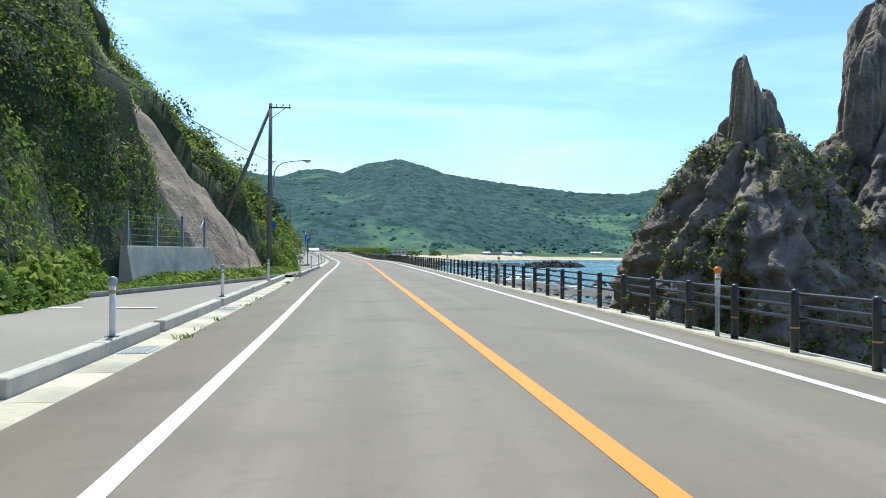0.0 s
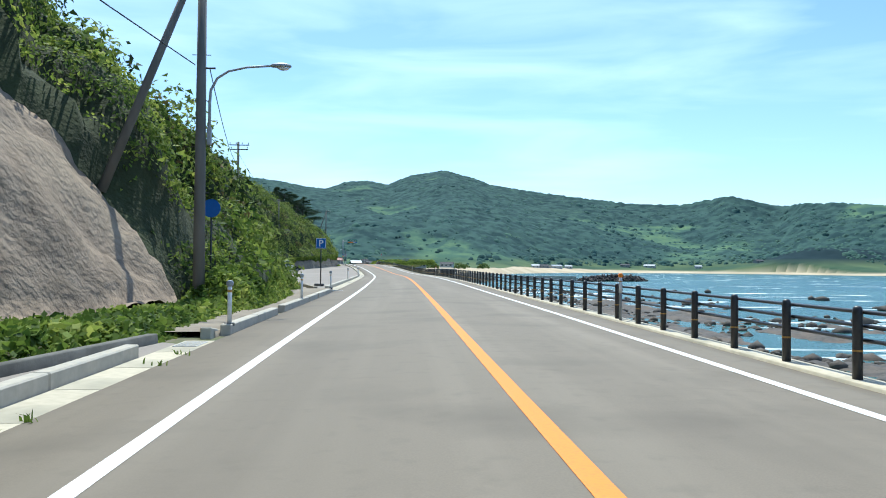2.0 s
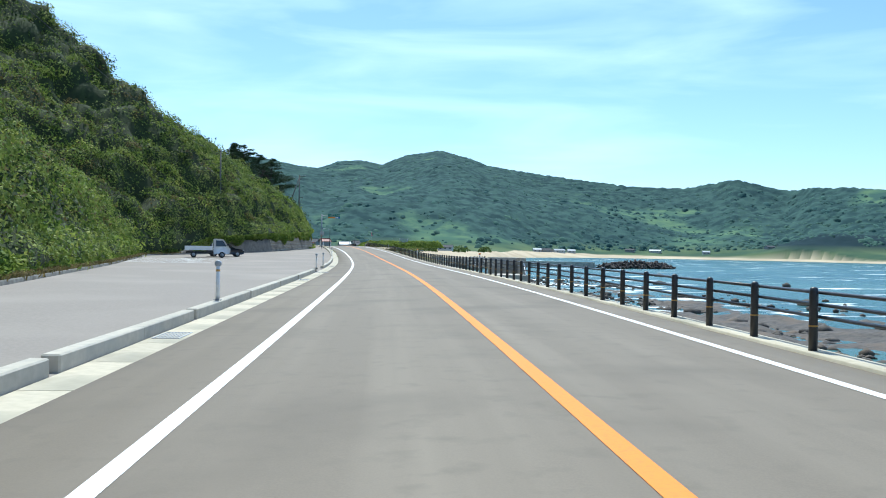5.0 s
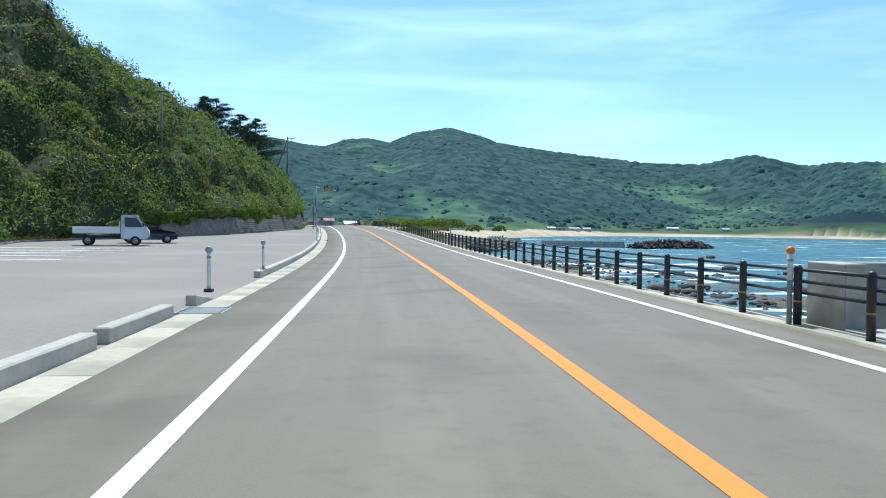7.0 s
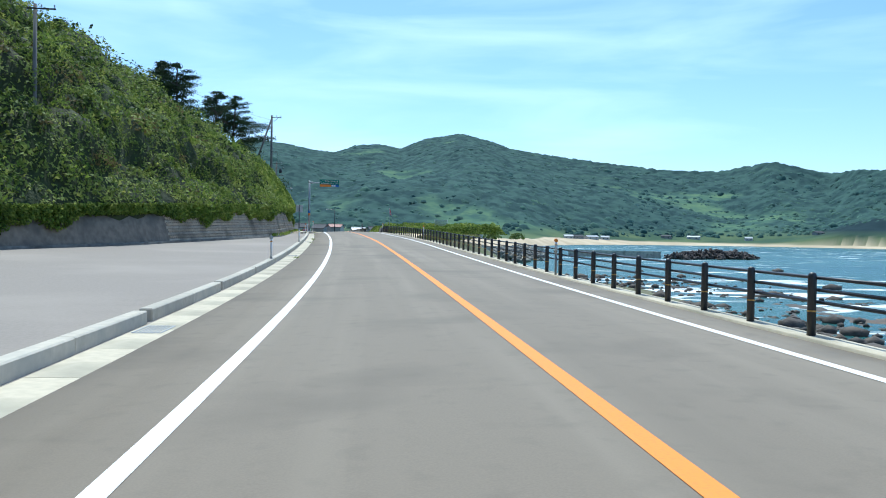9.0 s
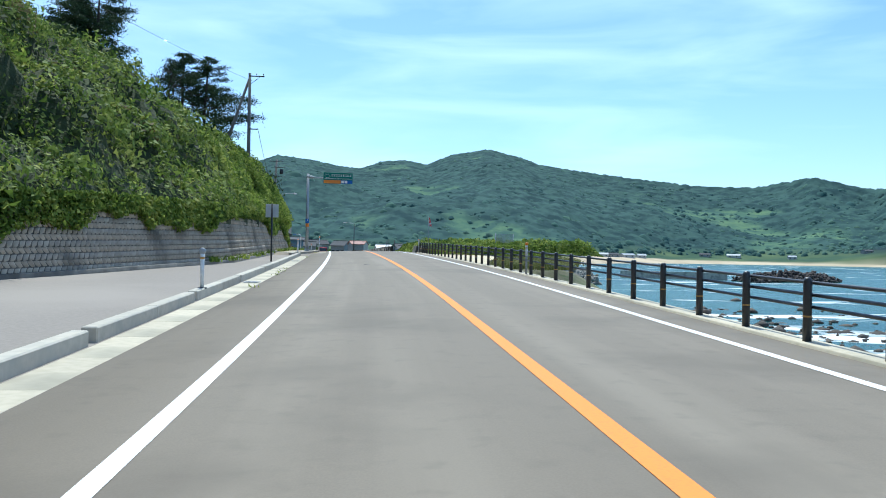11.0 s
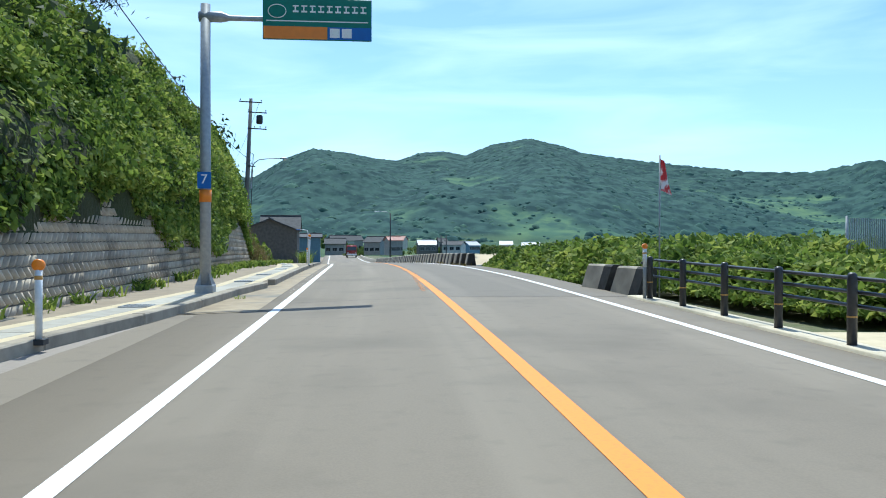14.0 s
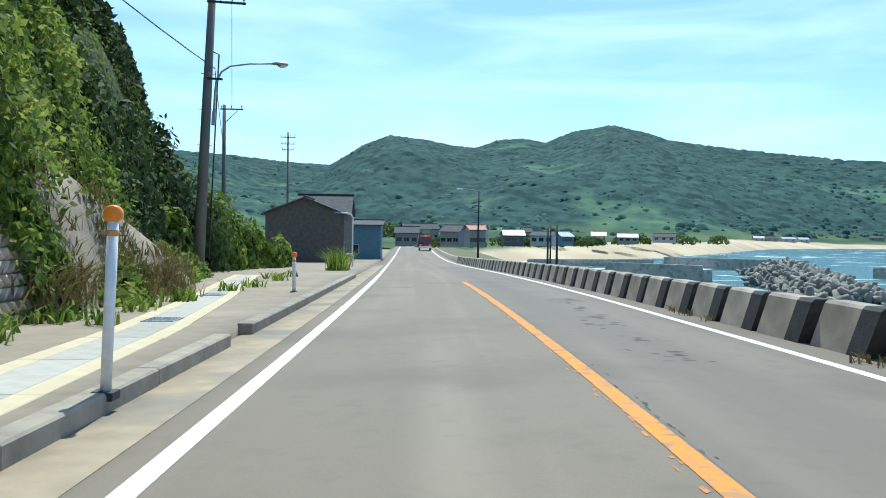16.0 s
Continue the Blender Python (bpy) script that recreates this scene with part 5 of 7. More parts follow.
def pickup(m):
    g = empty("flatbed_truck", m, "small white cab-over flatbed truck parked in the lot", "truck")
    cab = part("cab", side_body([(0.62, 0.42), (2.05, 0.42), (2.28, 0.5), (2.3, 0.95), (2.12, 1.2), (1.62, 1.93), (1.5, 2.0), (0.72, 2.02), (0.6, 1.95), (0.58, 0.6)], 0.83, 0.10, 1.1), PAINT_W, g, "white painted cab", True)
    for sx in (-1, 1):
        b = bmesh.new()
        o = [(0.82, 1.22), (1.88, 1.22), (1.86, 1.32), (1.52, 1.82), (0.82, 1.84)]
        vs = [[b.verts.new((sx * (0.83 - 0.10 * (z - 1.1) + e), y, z)) for y, z in o] for e in (0.006, -0.01)]
        b.faces.new(vs[0] if sx > 0 else vs[0][::-1])
        for j in range(5):
            b.faces.new((vs[0][j], vs[0][(j + 1) % 5], vs[1][(j + 1) % 5], vs[1][j]))
        part("side_window", b, CAR_GLASS, cab, "dark side window")
        tube("mirror", [(sx * 0.9, 1.95, 1.25), (sx * 0.97, 1.97, 1.5)], 0.05, M["iron_dark"], cab)
        box("headlight", (sx * 0.68 - 0.12, 2.27, 0.7), (sx * 0.68 + 0.12, 2.315, 0.9), LENS_W, cab, bevel=0.02)
    b = bmesh.new()
    o = [(-0.72, 2.125, 1.26), (0.72, 2.125, 1.26), (0.62, 1.665, 1.9), (-0.62, 1.665, 1.9)]
    vs = [[b.verts.new((x, y + e, z + e)) for x, y, z in o] for e in (0.012, -0.01)]
    b.faces.new(vs[0])
    for j in range(4):
        b.faces.new((vs[0][j], vs[0][(j + 1) % 4], vs[1][(j + 1) % 4], vs[1][j]))
    part("windscreen", b, CAR_GLASS, cab, "dark windscreen")
    box("bumper", (-0.8, 2.24, 0.42), (0.8, 2.34, 0.62), M["iron_dark"], g, bevel=0.03)
    box("chassis", (-0.4, -2.2, 0.45), (0.4, 1.9, 0.65), M["iron_dark"], g)
    bed = box("bed_floor", (-0.82, -2.35, 0.78), (0.82, 0.52, 0.86), PAINT_W, g, bevel=0.01)
    for x in (-0.82, 0.79):
        box("bed_side", (x, -2.35, 0.861), (x + 0.03, 0.5, 1.22), PAINT_W, bed, "white drop side", 0.008)
    box("tailgate", (-0.788, -2.35, 0.861), (0.788, -2.32, 1.22), PAINT_W, bed, bevel=0.008)
    box("headboard", (-0.788, 0.46, 0.861), (0.788, 0.49, 1.55), PAINT_W, bed, bevel=0.008)
    for x, y in ((-0.72, 1.45), (0.72, 1.45), (-0.72, -1.45), (0.72, -1.45)):
        wheel(g, x, y, 0.31)
    return g


def saloon(m, paint=PAINT_D, label="dark blue hatchback car parked beside the truck"):
    g = empty("parked_car", m, label, "car")
    body = part("body", side_body([(-1.95, 0.35), (-2.0, 0.75), (-1.9, 0.95), (0.9, 0.93), (1.75, 0.82), (1.95, 0.65), (1.95, 0.32), (1.6, 0.24), (-1.7, 0.24)], 0.83, 0.12, 0.6), paint, g, "glossy dark painted body", True)
    part("cabin", side_body([(-1.85, 0.93), (-1.55, 1.38), (-1.1, 1.48), (-0.1, 1.48), (0.3, 1.4), (1.0, 0.92)], 0.75, 0.25, 0.95), CAR_GLASS, g, "dark tinted windows", True)
    part("roof", side_body([(-1.5, 1.45), (-1.1, 1.505), (-0.1, 1.505), (0.25, 1.43), (-0.1, 1.47), (-1.1, 1.47)], 0.6), paint, g, "dark painted roof", True)
    for sx in (-1, 1):
        box("headlight", (sx * 0.6 - 0.16, 1.80, 0.62), (sx * 0.6 + 0.16, 1.92, 0.76), LENS_W, body, bevel=0.03)
        box("tail_light", (sx * 0.66 - 0.1, -2.0, 0.75), (sx * 0.66 + 0.1, -1.93, 0.92), LENS_R, body, bevel=0.02)
        box("mirror", (sx * 0.88 - 0.08, 0.62, 0.95), (sx * 0.88 + 0.08, 0.74, 1.08), paint, body, bevel=0.02)
    for x, y in ((-0.72, 1.25), (0.72, 1.25), (-0.72, -1.3), (0.72, -1.3)):
        wheel(g, x, y, 0.3)
    return g


pickup(on_road(173.7, -18.5, 0.03, -80))
saloon(on_road(178.6, -17.3, 0.03, -74))


# ---- houses past the hill and the far town ----
def gable_house(name, m, w, d, h, rise, wall, roof, label, windows=2, group="", over=0.35):
    """A house w wide and d deep with a ridge along its x axis: walls, two roof slopes, windows with frames, door."""
    g = empty(name, m, label, "house", group)
    bm = bmesh.new()
    ends = []
    for x in (-w / 2, w / 2):
        ends.append([bm.verts.new(c) for c in ((x, 0, -0.5), (x, d, -0.5), (x, d, h), (x, d / 2, h + rise), (x, 0, h))])
    bm.faces.new(ends[0]), bm.faces.new(ends[1][::-1])
    for j in range(5):
        bm.faces.new((ends[0][j], ends[1][j], ends[1][(j + 1) % 5], ends[0][(j + 1) % 5]))
    body = part("wall", bm, wall, g)
    for k, (ya, yb) in enumerate(((-over, d / 2), (d + over, d / 2))):
        za = h - over * rise / (d / 2)
        bm = bmesh.new()
        x = w / 2 + over
        lo = [(-x, ya, za + 0.02), (x, ya, za + 0.02), (x, yb, h + rise + 0.02), (-x, yb, h + rise + 0.02)]
        vs = [bm.verts.new(c) for c in lo] + [bm.verts.new((a, b, c + 0.14)) for a, b, c in lo]
        bm.faces.new(vs[:4]), bm.faces.new(vs[4:])
        for j in range(4):
            bm.faces.new((vs[j], vs[(j + 1) % 4], vs[4 + (j + 1) % 4], vs[4 + j]))
        part("roof", bm, roof, g, "tiled roof slope")
    box("ridge", (-w / 2 - over, d / 2 - 0.12, h + rise + 0.14), (w / 2 + over, d / 2 + 0.12, h + rise + 0.3), roof, g, bevel=0.04)
    for k in range(windows):
        x = -w / 2 + w * (k + 0.5) / windows
        for z in ([1.3, 3.9] if h > 4.6 else [1.2]):
            wn_ = box("window", (x - 0.7, -0.03, z - 0.5), (x + 0.7, 0.02, z + 0.6), M["galvanised"], body, "grey window frame")
            box("pane", (x - 0.63, -0.04, z - 0.43), (x - 0.02, -0.031, z + 0.53), CAR_GLASS, wn_, "dark window pane")
            box("pane", (x + 0.02, -0.04, z - 0.43), (x + 0.63, -0.031, z + 0.53), CAR_GLASS, wn_, "dark window pane")
    return g


W_WOOD = mat("dark_timber", (0.125, 0.115, 0.102), (0.088, 0.082, 0.074), 3, 0.85, stretch=(6, 1, 1), bump=0.3, bump_scale=20)
W_GREY = mat("grey_render", (0.28, 0.28, 0.27), (0.22, 0.22, 0.21), 1.5, 0.9)
W_WHITE = mat("white_render", (0.46, 0.46, 0.44), (0.36, 0.36, 0.34), 1.5, 0.9)
W_BLUE = mat("blue_sheeting", (0.10, 0.20, 0.27), (0.08, 0.165, 0.225), 1.5, 0.6, stretch=(5, 1, 1))
R_TILE = mat("grey_roof_tiles", (0.075, 0.077, 0.083), (0.05, 0.052, 0.057), 2, 0.85, bump=0.5, bump_scale=9)
R_RED = mat("red_roof", (0.28, 0.10, 0.075), (0.22, 0.08, 0.065), 2, 0.6)
R_PALE = mat("pale_roof", (0.42, 0.44, 0.45), (0.34, 0.36, 0.37), 2, 0.5)
gable_house("timber_house", on_road(349.5, -7.3, 0.2, 90), 7.0, 7.0, 4.3, 1.4, W_WOOD, R_TILE, "dark timber house with a grey tiled gable roof", 2)
gable_house("timber_house", on_road(353.2, -9.9, 0.2, 0), 5.0, 6.0, 4.6, 1.8, W_WOOD, R_TILE, "dark timber house wing under a grey tiled roof", 2)
gable_house("blue_shed", on_road(364, -7.6, 0.0, 0), 6.2, 7.0, 3.9, 0.5, W_BLUE, R_TILE, "blue sheet-metal shed beside the road", 1)
TOWN = [(-54.2, 470, 0.0, 9, 4.2, 1.3, W_GREY, R_TILE), (-61.9, 530, 0.5, 10, 5.2, 1.6, W_WHITE, R_TILE), (-44.8, 479, 0.0, 9, 5.0, 1.4, W_GREY, R_TILE), (-36.1, 464, 0.2, 8.6, 5.2, 0.9, W_GREY, R_RED),
        (-28.8, 488, 0.2, 7.5, 3.6, 1.2, W_WOOD, R_PALE), (-22.1, 503, 0.2, 8, 3.4, 1.0, W_WHITE, R_TILE), (-14.7, 514, 0.2, 8, 3.4, 1.1, W_BLUE, R_PALE), (-1.7, 602, 0.2, 11, 3.6, 1.3, W_WHITE, R_PALE), (8.1, 584, 0.2, 9, 3.2, 1.2, W_GREY, R_PALE),
        (-63.6, 566, 0.5, 11, 5.4, 1.6, W_GREY, R_TILE), (-78.1, 545, 1.5, 10, 5.0, 1.6, W_WHITE, R_TILE), (-70.4, 504, 1.0, 9, 4.6, 1.5, W_GREY, R_TILE), (-84, 500, 2.0, 10, 5.0, 1.6, W_WOOD, R_TILE), (-50, 600, 1.0, 10, 5.0, 1.5, W_WHITE, R_RED),
        (-30, 620, 1.0, 10, 4.6, 1.5, W_GREY, R_TILE), (-95, 560, 3.0, 10, 5.0, 1.5, W_GREY, R_TILE), (28, 640, 0.5, 12, 3.4, 1.2, W_WHITE, R_TILE)]
for k, (x, y, z, w, h, r, wl_, rf) in enumerate(TOWN):
    gable_house("town_house", pose(x, y, z, 0, 0, (7 + 23 * math.sin(k * 2.3))), w * (0.62 + 0.2 * math.sin(k * 1.7)), 6.0, h * (0.68 + 0.1 * math.sin(k * 3.1)), r * 1.1, wl_, rf, "far town house with a pitched roof", 3, "houses of the far town")
# Farm buildings at the foot of the far hills.
for k, (az, r) in enumerate(((9.9, 905), (10.6, 915), (11.5, 925), (12.3, 950), (16.2, 1075), (17.9, 1090), (21.3, 1105), (25.4, 1095))):
    x, y = O_X + r * math.sin(radians(az)), O_Y + r * math.cos(radians(az))
    pale = k % 3 != 1
    gable_house("farm_building", pose(x, y, float(far_height(np.array(az), np.array(r))) + 0.2, 0, 0, 30 * math.sin(k)), 9 + 3 * (k % 3), 7, 2.6, 1.5, W_WHITE if pale else W_GREY, R_PALE if pale else R_TILE,
                "far farm building with a pale roof" if pale else "far farm building with a dark roof", 2, "far farm buildings")

# Lorry on the far stretch of road.
def lorry(m):
    g = empty("lorry", m, "red and white lorry coming along the road", "lorry")
    RED = mat("red_lorry_paint", (0.30, 0.03, 0.03), (0.26, 0.028, 0.03), 3, 0.3)
    cab = part("cab", side_body([(1.2, 0.55), (2.9, 0.55), (3.0, 0.9), (2.95, 1.5), (2.75, 2.5), (2.5, 2.65), (1.3, 2.65), (1.2, 2.5)], 1.1, 0.03, 1.3), RED, g, "red painted cab", True)
    b = bmesh.new()
    o = [(-0.95, 2.975, 1.55), (0.95, 2.975, 1.55), (0.88, 2.80, 2.35), (-0.88, 2.80, 2.35)]
    vs = [[b.verts.new((x, y + e, z)) for x, y, z in o] for e in (0.02, -0.03)]
    b.faces.new(vs[0])
    for j in range(4):
        b.faces.new((vs[0][j], vs[0][(j + 1) % 4], vs[1][(j + 1) % 4], vs[1][j]))
    part("windscreen", b, CAR_GLASS, cab, "dark windscreen")
    box("bumper", (-1.1, 2.9, 0.5), (1.1, 3.08, 0.85), PAINT_W, g, bevel=0.04)
    box("load_bed", (-1.15, -3.4, 0.95), (1.15, 1.1, 2.1), M["iron_dark"], g, "dark tipper body", 0.03)
    for sx in (-1, 1):
        box("headlight", (sx * 0.8 - 0.16, 3.06, 0.92), (sx * 0.8 + 0.16, 3.1, 1.1), LENS_W, cab, bevel=0.02)
    for x, y in ((-0.95, 1.95), (0.95, 1.95), (-0.95, -1.6), (0.95, -1.6), (-0.95, -2.5), (0.95, -2.5)):
        wheel(g, x, y, 0.48, 0.26)
    return g


lorry(on_road(418, 1.5, 0.0, 180))
# Bent white pipe beside the far kerb.
g = empty("pipe_lamp", on_road(330, -5.6, 0.14), "bent white steel pipe lamp beside the footway", "lamp post")
tube("pipe", [(0, 0, -0.2), (0, 0, 3.4), (-0.1, 0, 3.65), (-0.35, 0, 3.75), (-0.9, 0, 3.78)], 0.05, M["post_white"], g)
box("lamp_head", (-1.35, -0.09, 3.7), (-0.85, 0.09, 3.82), BLUE, g, "blue lamp head", 0.03)
g = empty("barrier_rail", on_road(329, -6.0, 0.14), "low white bent pipe barrier", "barrier")
tube("rail", [(-0.5, 0, -0.1), (-0.5, 0, 0.75), (-0.4, 0, 0.88), (0.4, 0, 0.88), (0.5, 0, 0.75), (0.5, 0, -0.1)], 0.035, M["post_white"], g)

# ---- sea side: kerb strip, pipe fence, reflectors ----
tagged(strip("fence_kerb", -40, 253.5, [(3.86, -0.1), (3.87, 0.035), (3.885, 0.045), (4.24, 0.045), (4.26, 0.03), (4.28, -1.6)], M["concrete_pale"], 1.5), "pale concrete kerb strip under the roadside fence", "kerb", kind="structure")
tagged(strip("sea_wall", -40, 216, [(4.285, 0.01), (4.30, -0.03), (5.5, -5.0), (5.6, -7.0)], M["concrete_dark"], 3.0), "sloping dark concrete sea wall below the road", "sea wall", kind="structure")
F0, FP = 1.216, 1.7335


def pipe_fence():
    st = [F0 + FP * k for k in range(int((-30 - F0) / FP), int((252.7 - F0) / FP) + 1)]
    bm = b_tube(bmesh.new(), [(0, 0, -0.05), (0, 0, 0.76), (0, 0, 0.80), (0, 0, 0.82)], [0.058, 0.058, 0.052, 0.03], 12)
    f0 = None
    bay = 9
    for i in range(0, len(st), bay):
        part_st = st[i:i + bay + 1]
        if len(part_st) < 2:
            continue
        m = on_road(part_st[0], 4.03, 0.06)
        g = empty("pipe_fence", m, "dark slate steel pipe fence along the sea side", "guard fence", "roadside pipe fence bays")
        inv = m.inverted()
        for s in part_st[:-1] if i + bay + 1 < len(st) else part_st:
            if f0 is None:
                f0 = part("post", bm, M["brown_post"], g, smooth=True)
                post, ob = f0, f0
                band = part("band", b_tube(bmesh.new(), [(0, 0, 0.30), (0, 0, 0.322)], 0.0605, 12), M["yellow_tape"], post, "thin yellow reflective band")
                clamp = None
                bd = band
            else:
                ob = new("post", post.data)
                ob.parent = g
                bd = new("band", band.data)
                bd.parent = ob
                bd["label"] = "thin yellow reflective band"
            ob.matrix_parent_inverse = Matrix.Identity(4)
            ob.matrix_basis = inv @ on_road(s, 4.03, 0.06)
        for z in (0.43, 0.59, 0.75):
            pts = [inv @ P(s, 4.03 + 0.08, 0.06 + z) for s in part_st]
            tube("rail", pts, 0.024, M["brown_post"], g, sides=8)


pipe_fence()


def fence_reflector(s, n=3.93):
    g = empty("reflector_post", on_road(s, n, 0.05), "white reflector post with an orange disc on the fence", "guide post", "sea side reflectors")
    tube("post", [(0, 0, -0.05), (0, 0, 0.98)], 0.036, M["galvanised"], g, "grey steel tube", 10)
    tube("sleeve", [(0, 0, 0.62), (0, 0, 1.0)], 0.041, M["post_white"], g, "white plastic sleeve", 10)
    part("disc", b_tube(bmesh.new(), [(0, -0.045, 1.03), (0, -0.03, 1.03), (0, 0.03, 1.03), (0, 0.045, 1.03)], [0.045, 0.056, 0.056, 0.045], 16), M["orange_plastic"], g, "round orange reflector", True)
    box("clamp", (-0.05, 0.0, 0.68), (0.05, 0.10, 0.72), M["iron_dark"], g, "dark steel clamp")
    tube("band", [(0, 0, 0.88), (0, 0, 0.91)], 0.044, M["yellow_tape"], g, "yellow reflective band", 10)


for s in (12.0, 31.4, 49.1, 127.8, 173.0, 213.0):
    fence_reflector(s)
fence_reflector(252.6)

# ---- concrete lookout box on the sea wall ----
g = empty("stair_wall", on_road(128.3, 4.45, 0.06), "grey concrete wall round a stair to the beach", "concrete wall")
CW = mat("box_concrete", (0.50, 0.47, 0.40), (0.42, 0.395, 0.335), 2.5, 0.9, bump=0.25, bump_scale=40, spots=(0.22, 0.215, 0.195), spot_scale=0.9, bump_far=0.005)
box("front_wall", (0.0, -1.0, -1.2), (0.3, 0.0, 0.86), CW, g, bevel=0.015)
box("end_wall", (0.301, -0.3, -3.0), (1.58, 0.0, 0.855), CW, g, bevel=0.015)
box("side_wall", (1.58, -1.55, -3.0), (1.88, 0.0, 0.85), CW, g, bevel=0.015)
box("landing", (0.0, -3.6, -1.2), (1.57, -1.01, -0.02), CW, g, "pale concrete landing", 0.01)
tube("handrail", [(1.73, -1.60, 0.6), (1.78, -2.45, -0.5)], 0.03, M["post_white"], g, "pale steel handrail")

# ---- apron, verge and road blocks past the fence ----
tagged(strip("apron", 216, 247, lambda s: [(4.29, 0.03), (4.43 + float(np.interp(s, [216, 224, 229, 236, 244, 247], [0.0, 0.1, 0.9, 2.6, 4.4, 3.4])), 0.0)], M["apron_concrete"], 1.0), "bright pale concrete apron behind the fence", "apron", kind="structure")
B_GREY = mat("block_grey", (0.46, 0.405, 0.325), (0.35, 0.31, 0.25), 4, 0.9, bump=0.4, bump_scale=30, spots=(0.26, 0.235, 0.19), spot_scale=0.9, per="object", spread=0.15, bump_far=0.006)
B_BLACK = mat("block_black", (0.055, 0.055, 0.055), (0.035, 0.035, 0.036), 6, 0.85, bump=0.3, bump_scale=30)


def road_block(m):
    """A tapered concrete block with a black band painted across one end."""
    g = empty("road_block", m, "grey concrete road block with a black painted stripe", "concrete block", "concrete road blocks")

    def solid(y0, y1, bulge):
        bm = bmesh.new()
        rings = []
        for y, sl in ((y0, -1), (y1, 1)):
            rings.append([(-0.24 - bulge, y + 0.10, -0.05), (-0.15 - bulge, y - 0.12, 0.56), (-0.11, y - 0.13, 0.60 + bulge), (0.13, y - 0.13, 0.60 + bulge), (0.24, y + 0.10, -0.05)])
        return lofted(bm, rings)

    part("block", solid(0.1, 1.42, 0.0), B_GREY, g, "weathered grey concrete")
    part("stripe", solid(0.099 - 0.002, 0.5, 0.004), B_BLACK, g, "black painted stripe")
    return g


first_block = road_block(on_road(280.4, 3.68, 0.0))
for k in range(1, 46):
    s = 280.4 + 1.52 * k
    copy_thing(first_block, on_road(s, 3.62 - 0.2 * min(1, k / 20), 0.0, 0.6 * math.sin(k * 1.7)))
for s, n in ((254.2, 4.62), (255.7, 4.32), (277.2, 3.8), (278.8, 3.7)):
    copy_thing(first_block, on_road(s, n, 0.0, 10 if s < 260 else -3))
tagged(strip("parapet", 350, 420, [(3.4, -0.2), (3.42, 0.5), (3.45, 0.52), (3.7, 0.52), (3.72, -1.0)], B_GREY, 3.0), "low concrete parapet along the far road", "parapet", kind="structure")

# Tall lamps and poles on the harbour side.
def harbour_lamp(s, n, tall, lamp=True):
    g = empty("street_lamp", on_road(s, n, -0.2), "dark street lamp pole on the harbour side", "street lamp", "harbour side poles")
    tube("pole", [(0, 0, -0.5), (0, 0, tall)], [0.11, 0.07], M["iron_dark"], g)
    if lamp:
        tube("arm", [(0, 0, tall - 0.05), (-0.6, 0, tall + 0.15), (-1.5, 0, tall + 0.2)], 0.04, M["galvanised"], g)
        box("lamp_head", (-2.1, -0.12, tall + 0.12), (-1.45, 0.12, tall + 0.26), GLASS_WHITE, g, "pale lamp head", 0.03)


harbour_lamp(348, 5.0, 6.9)
harbour_lamp(345, 11.0, 3.6, False)
harbour_lamp(338, 10.5, 3.6, False)
harbour_lamp(372, 16.0, 4.5, False)
g = empty("banner_flag", on_road(254.6, 4.95, 0.0), "red and white cloth flag on a thin pole", "flag")
tube("pole", [(0, 0, -0.3), (0, 0, 3.1)], 0.018, M["galvanised"], g)
fl = np.array([[(0.02 + 0.28 * u * (0.25 + 0.75 * v) , 0.06 * math.sin(5 * u + 4 * v), 3.05 - 0.75 * v - 0.1 * u) for u in np.linspace(0, 1, 7)] for v in np.linspace(0, 1, 9)])
grid("cloth", fl, mat("flag_cloth", (0.55, 0.05, 0.06), (0.75, 0.68, 0.68), 5, 0.9, lo=0.45, hi=0.55), True, g, "red and white faded cloth")


g = empty("mesh_panel", on_road(258.4, 12.3, 0.0, 28), "grey steel mesh panel on posts among bushes", "fence panel")
for x in (-1.05, 1.05):
    tube("post", [(x, 0, -0.4), (x, 0, 1.85)], 0.03, M["galvanised"], g)
for k in range(19):
    x = -0.98 + 1.96 * k / 18
    box("bar", (x - 0.022, -0.012, 0.95), (x + 0.022, 0.012, 1.8), M["galvanised"], g)


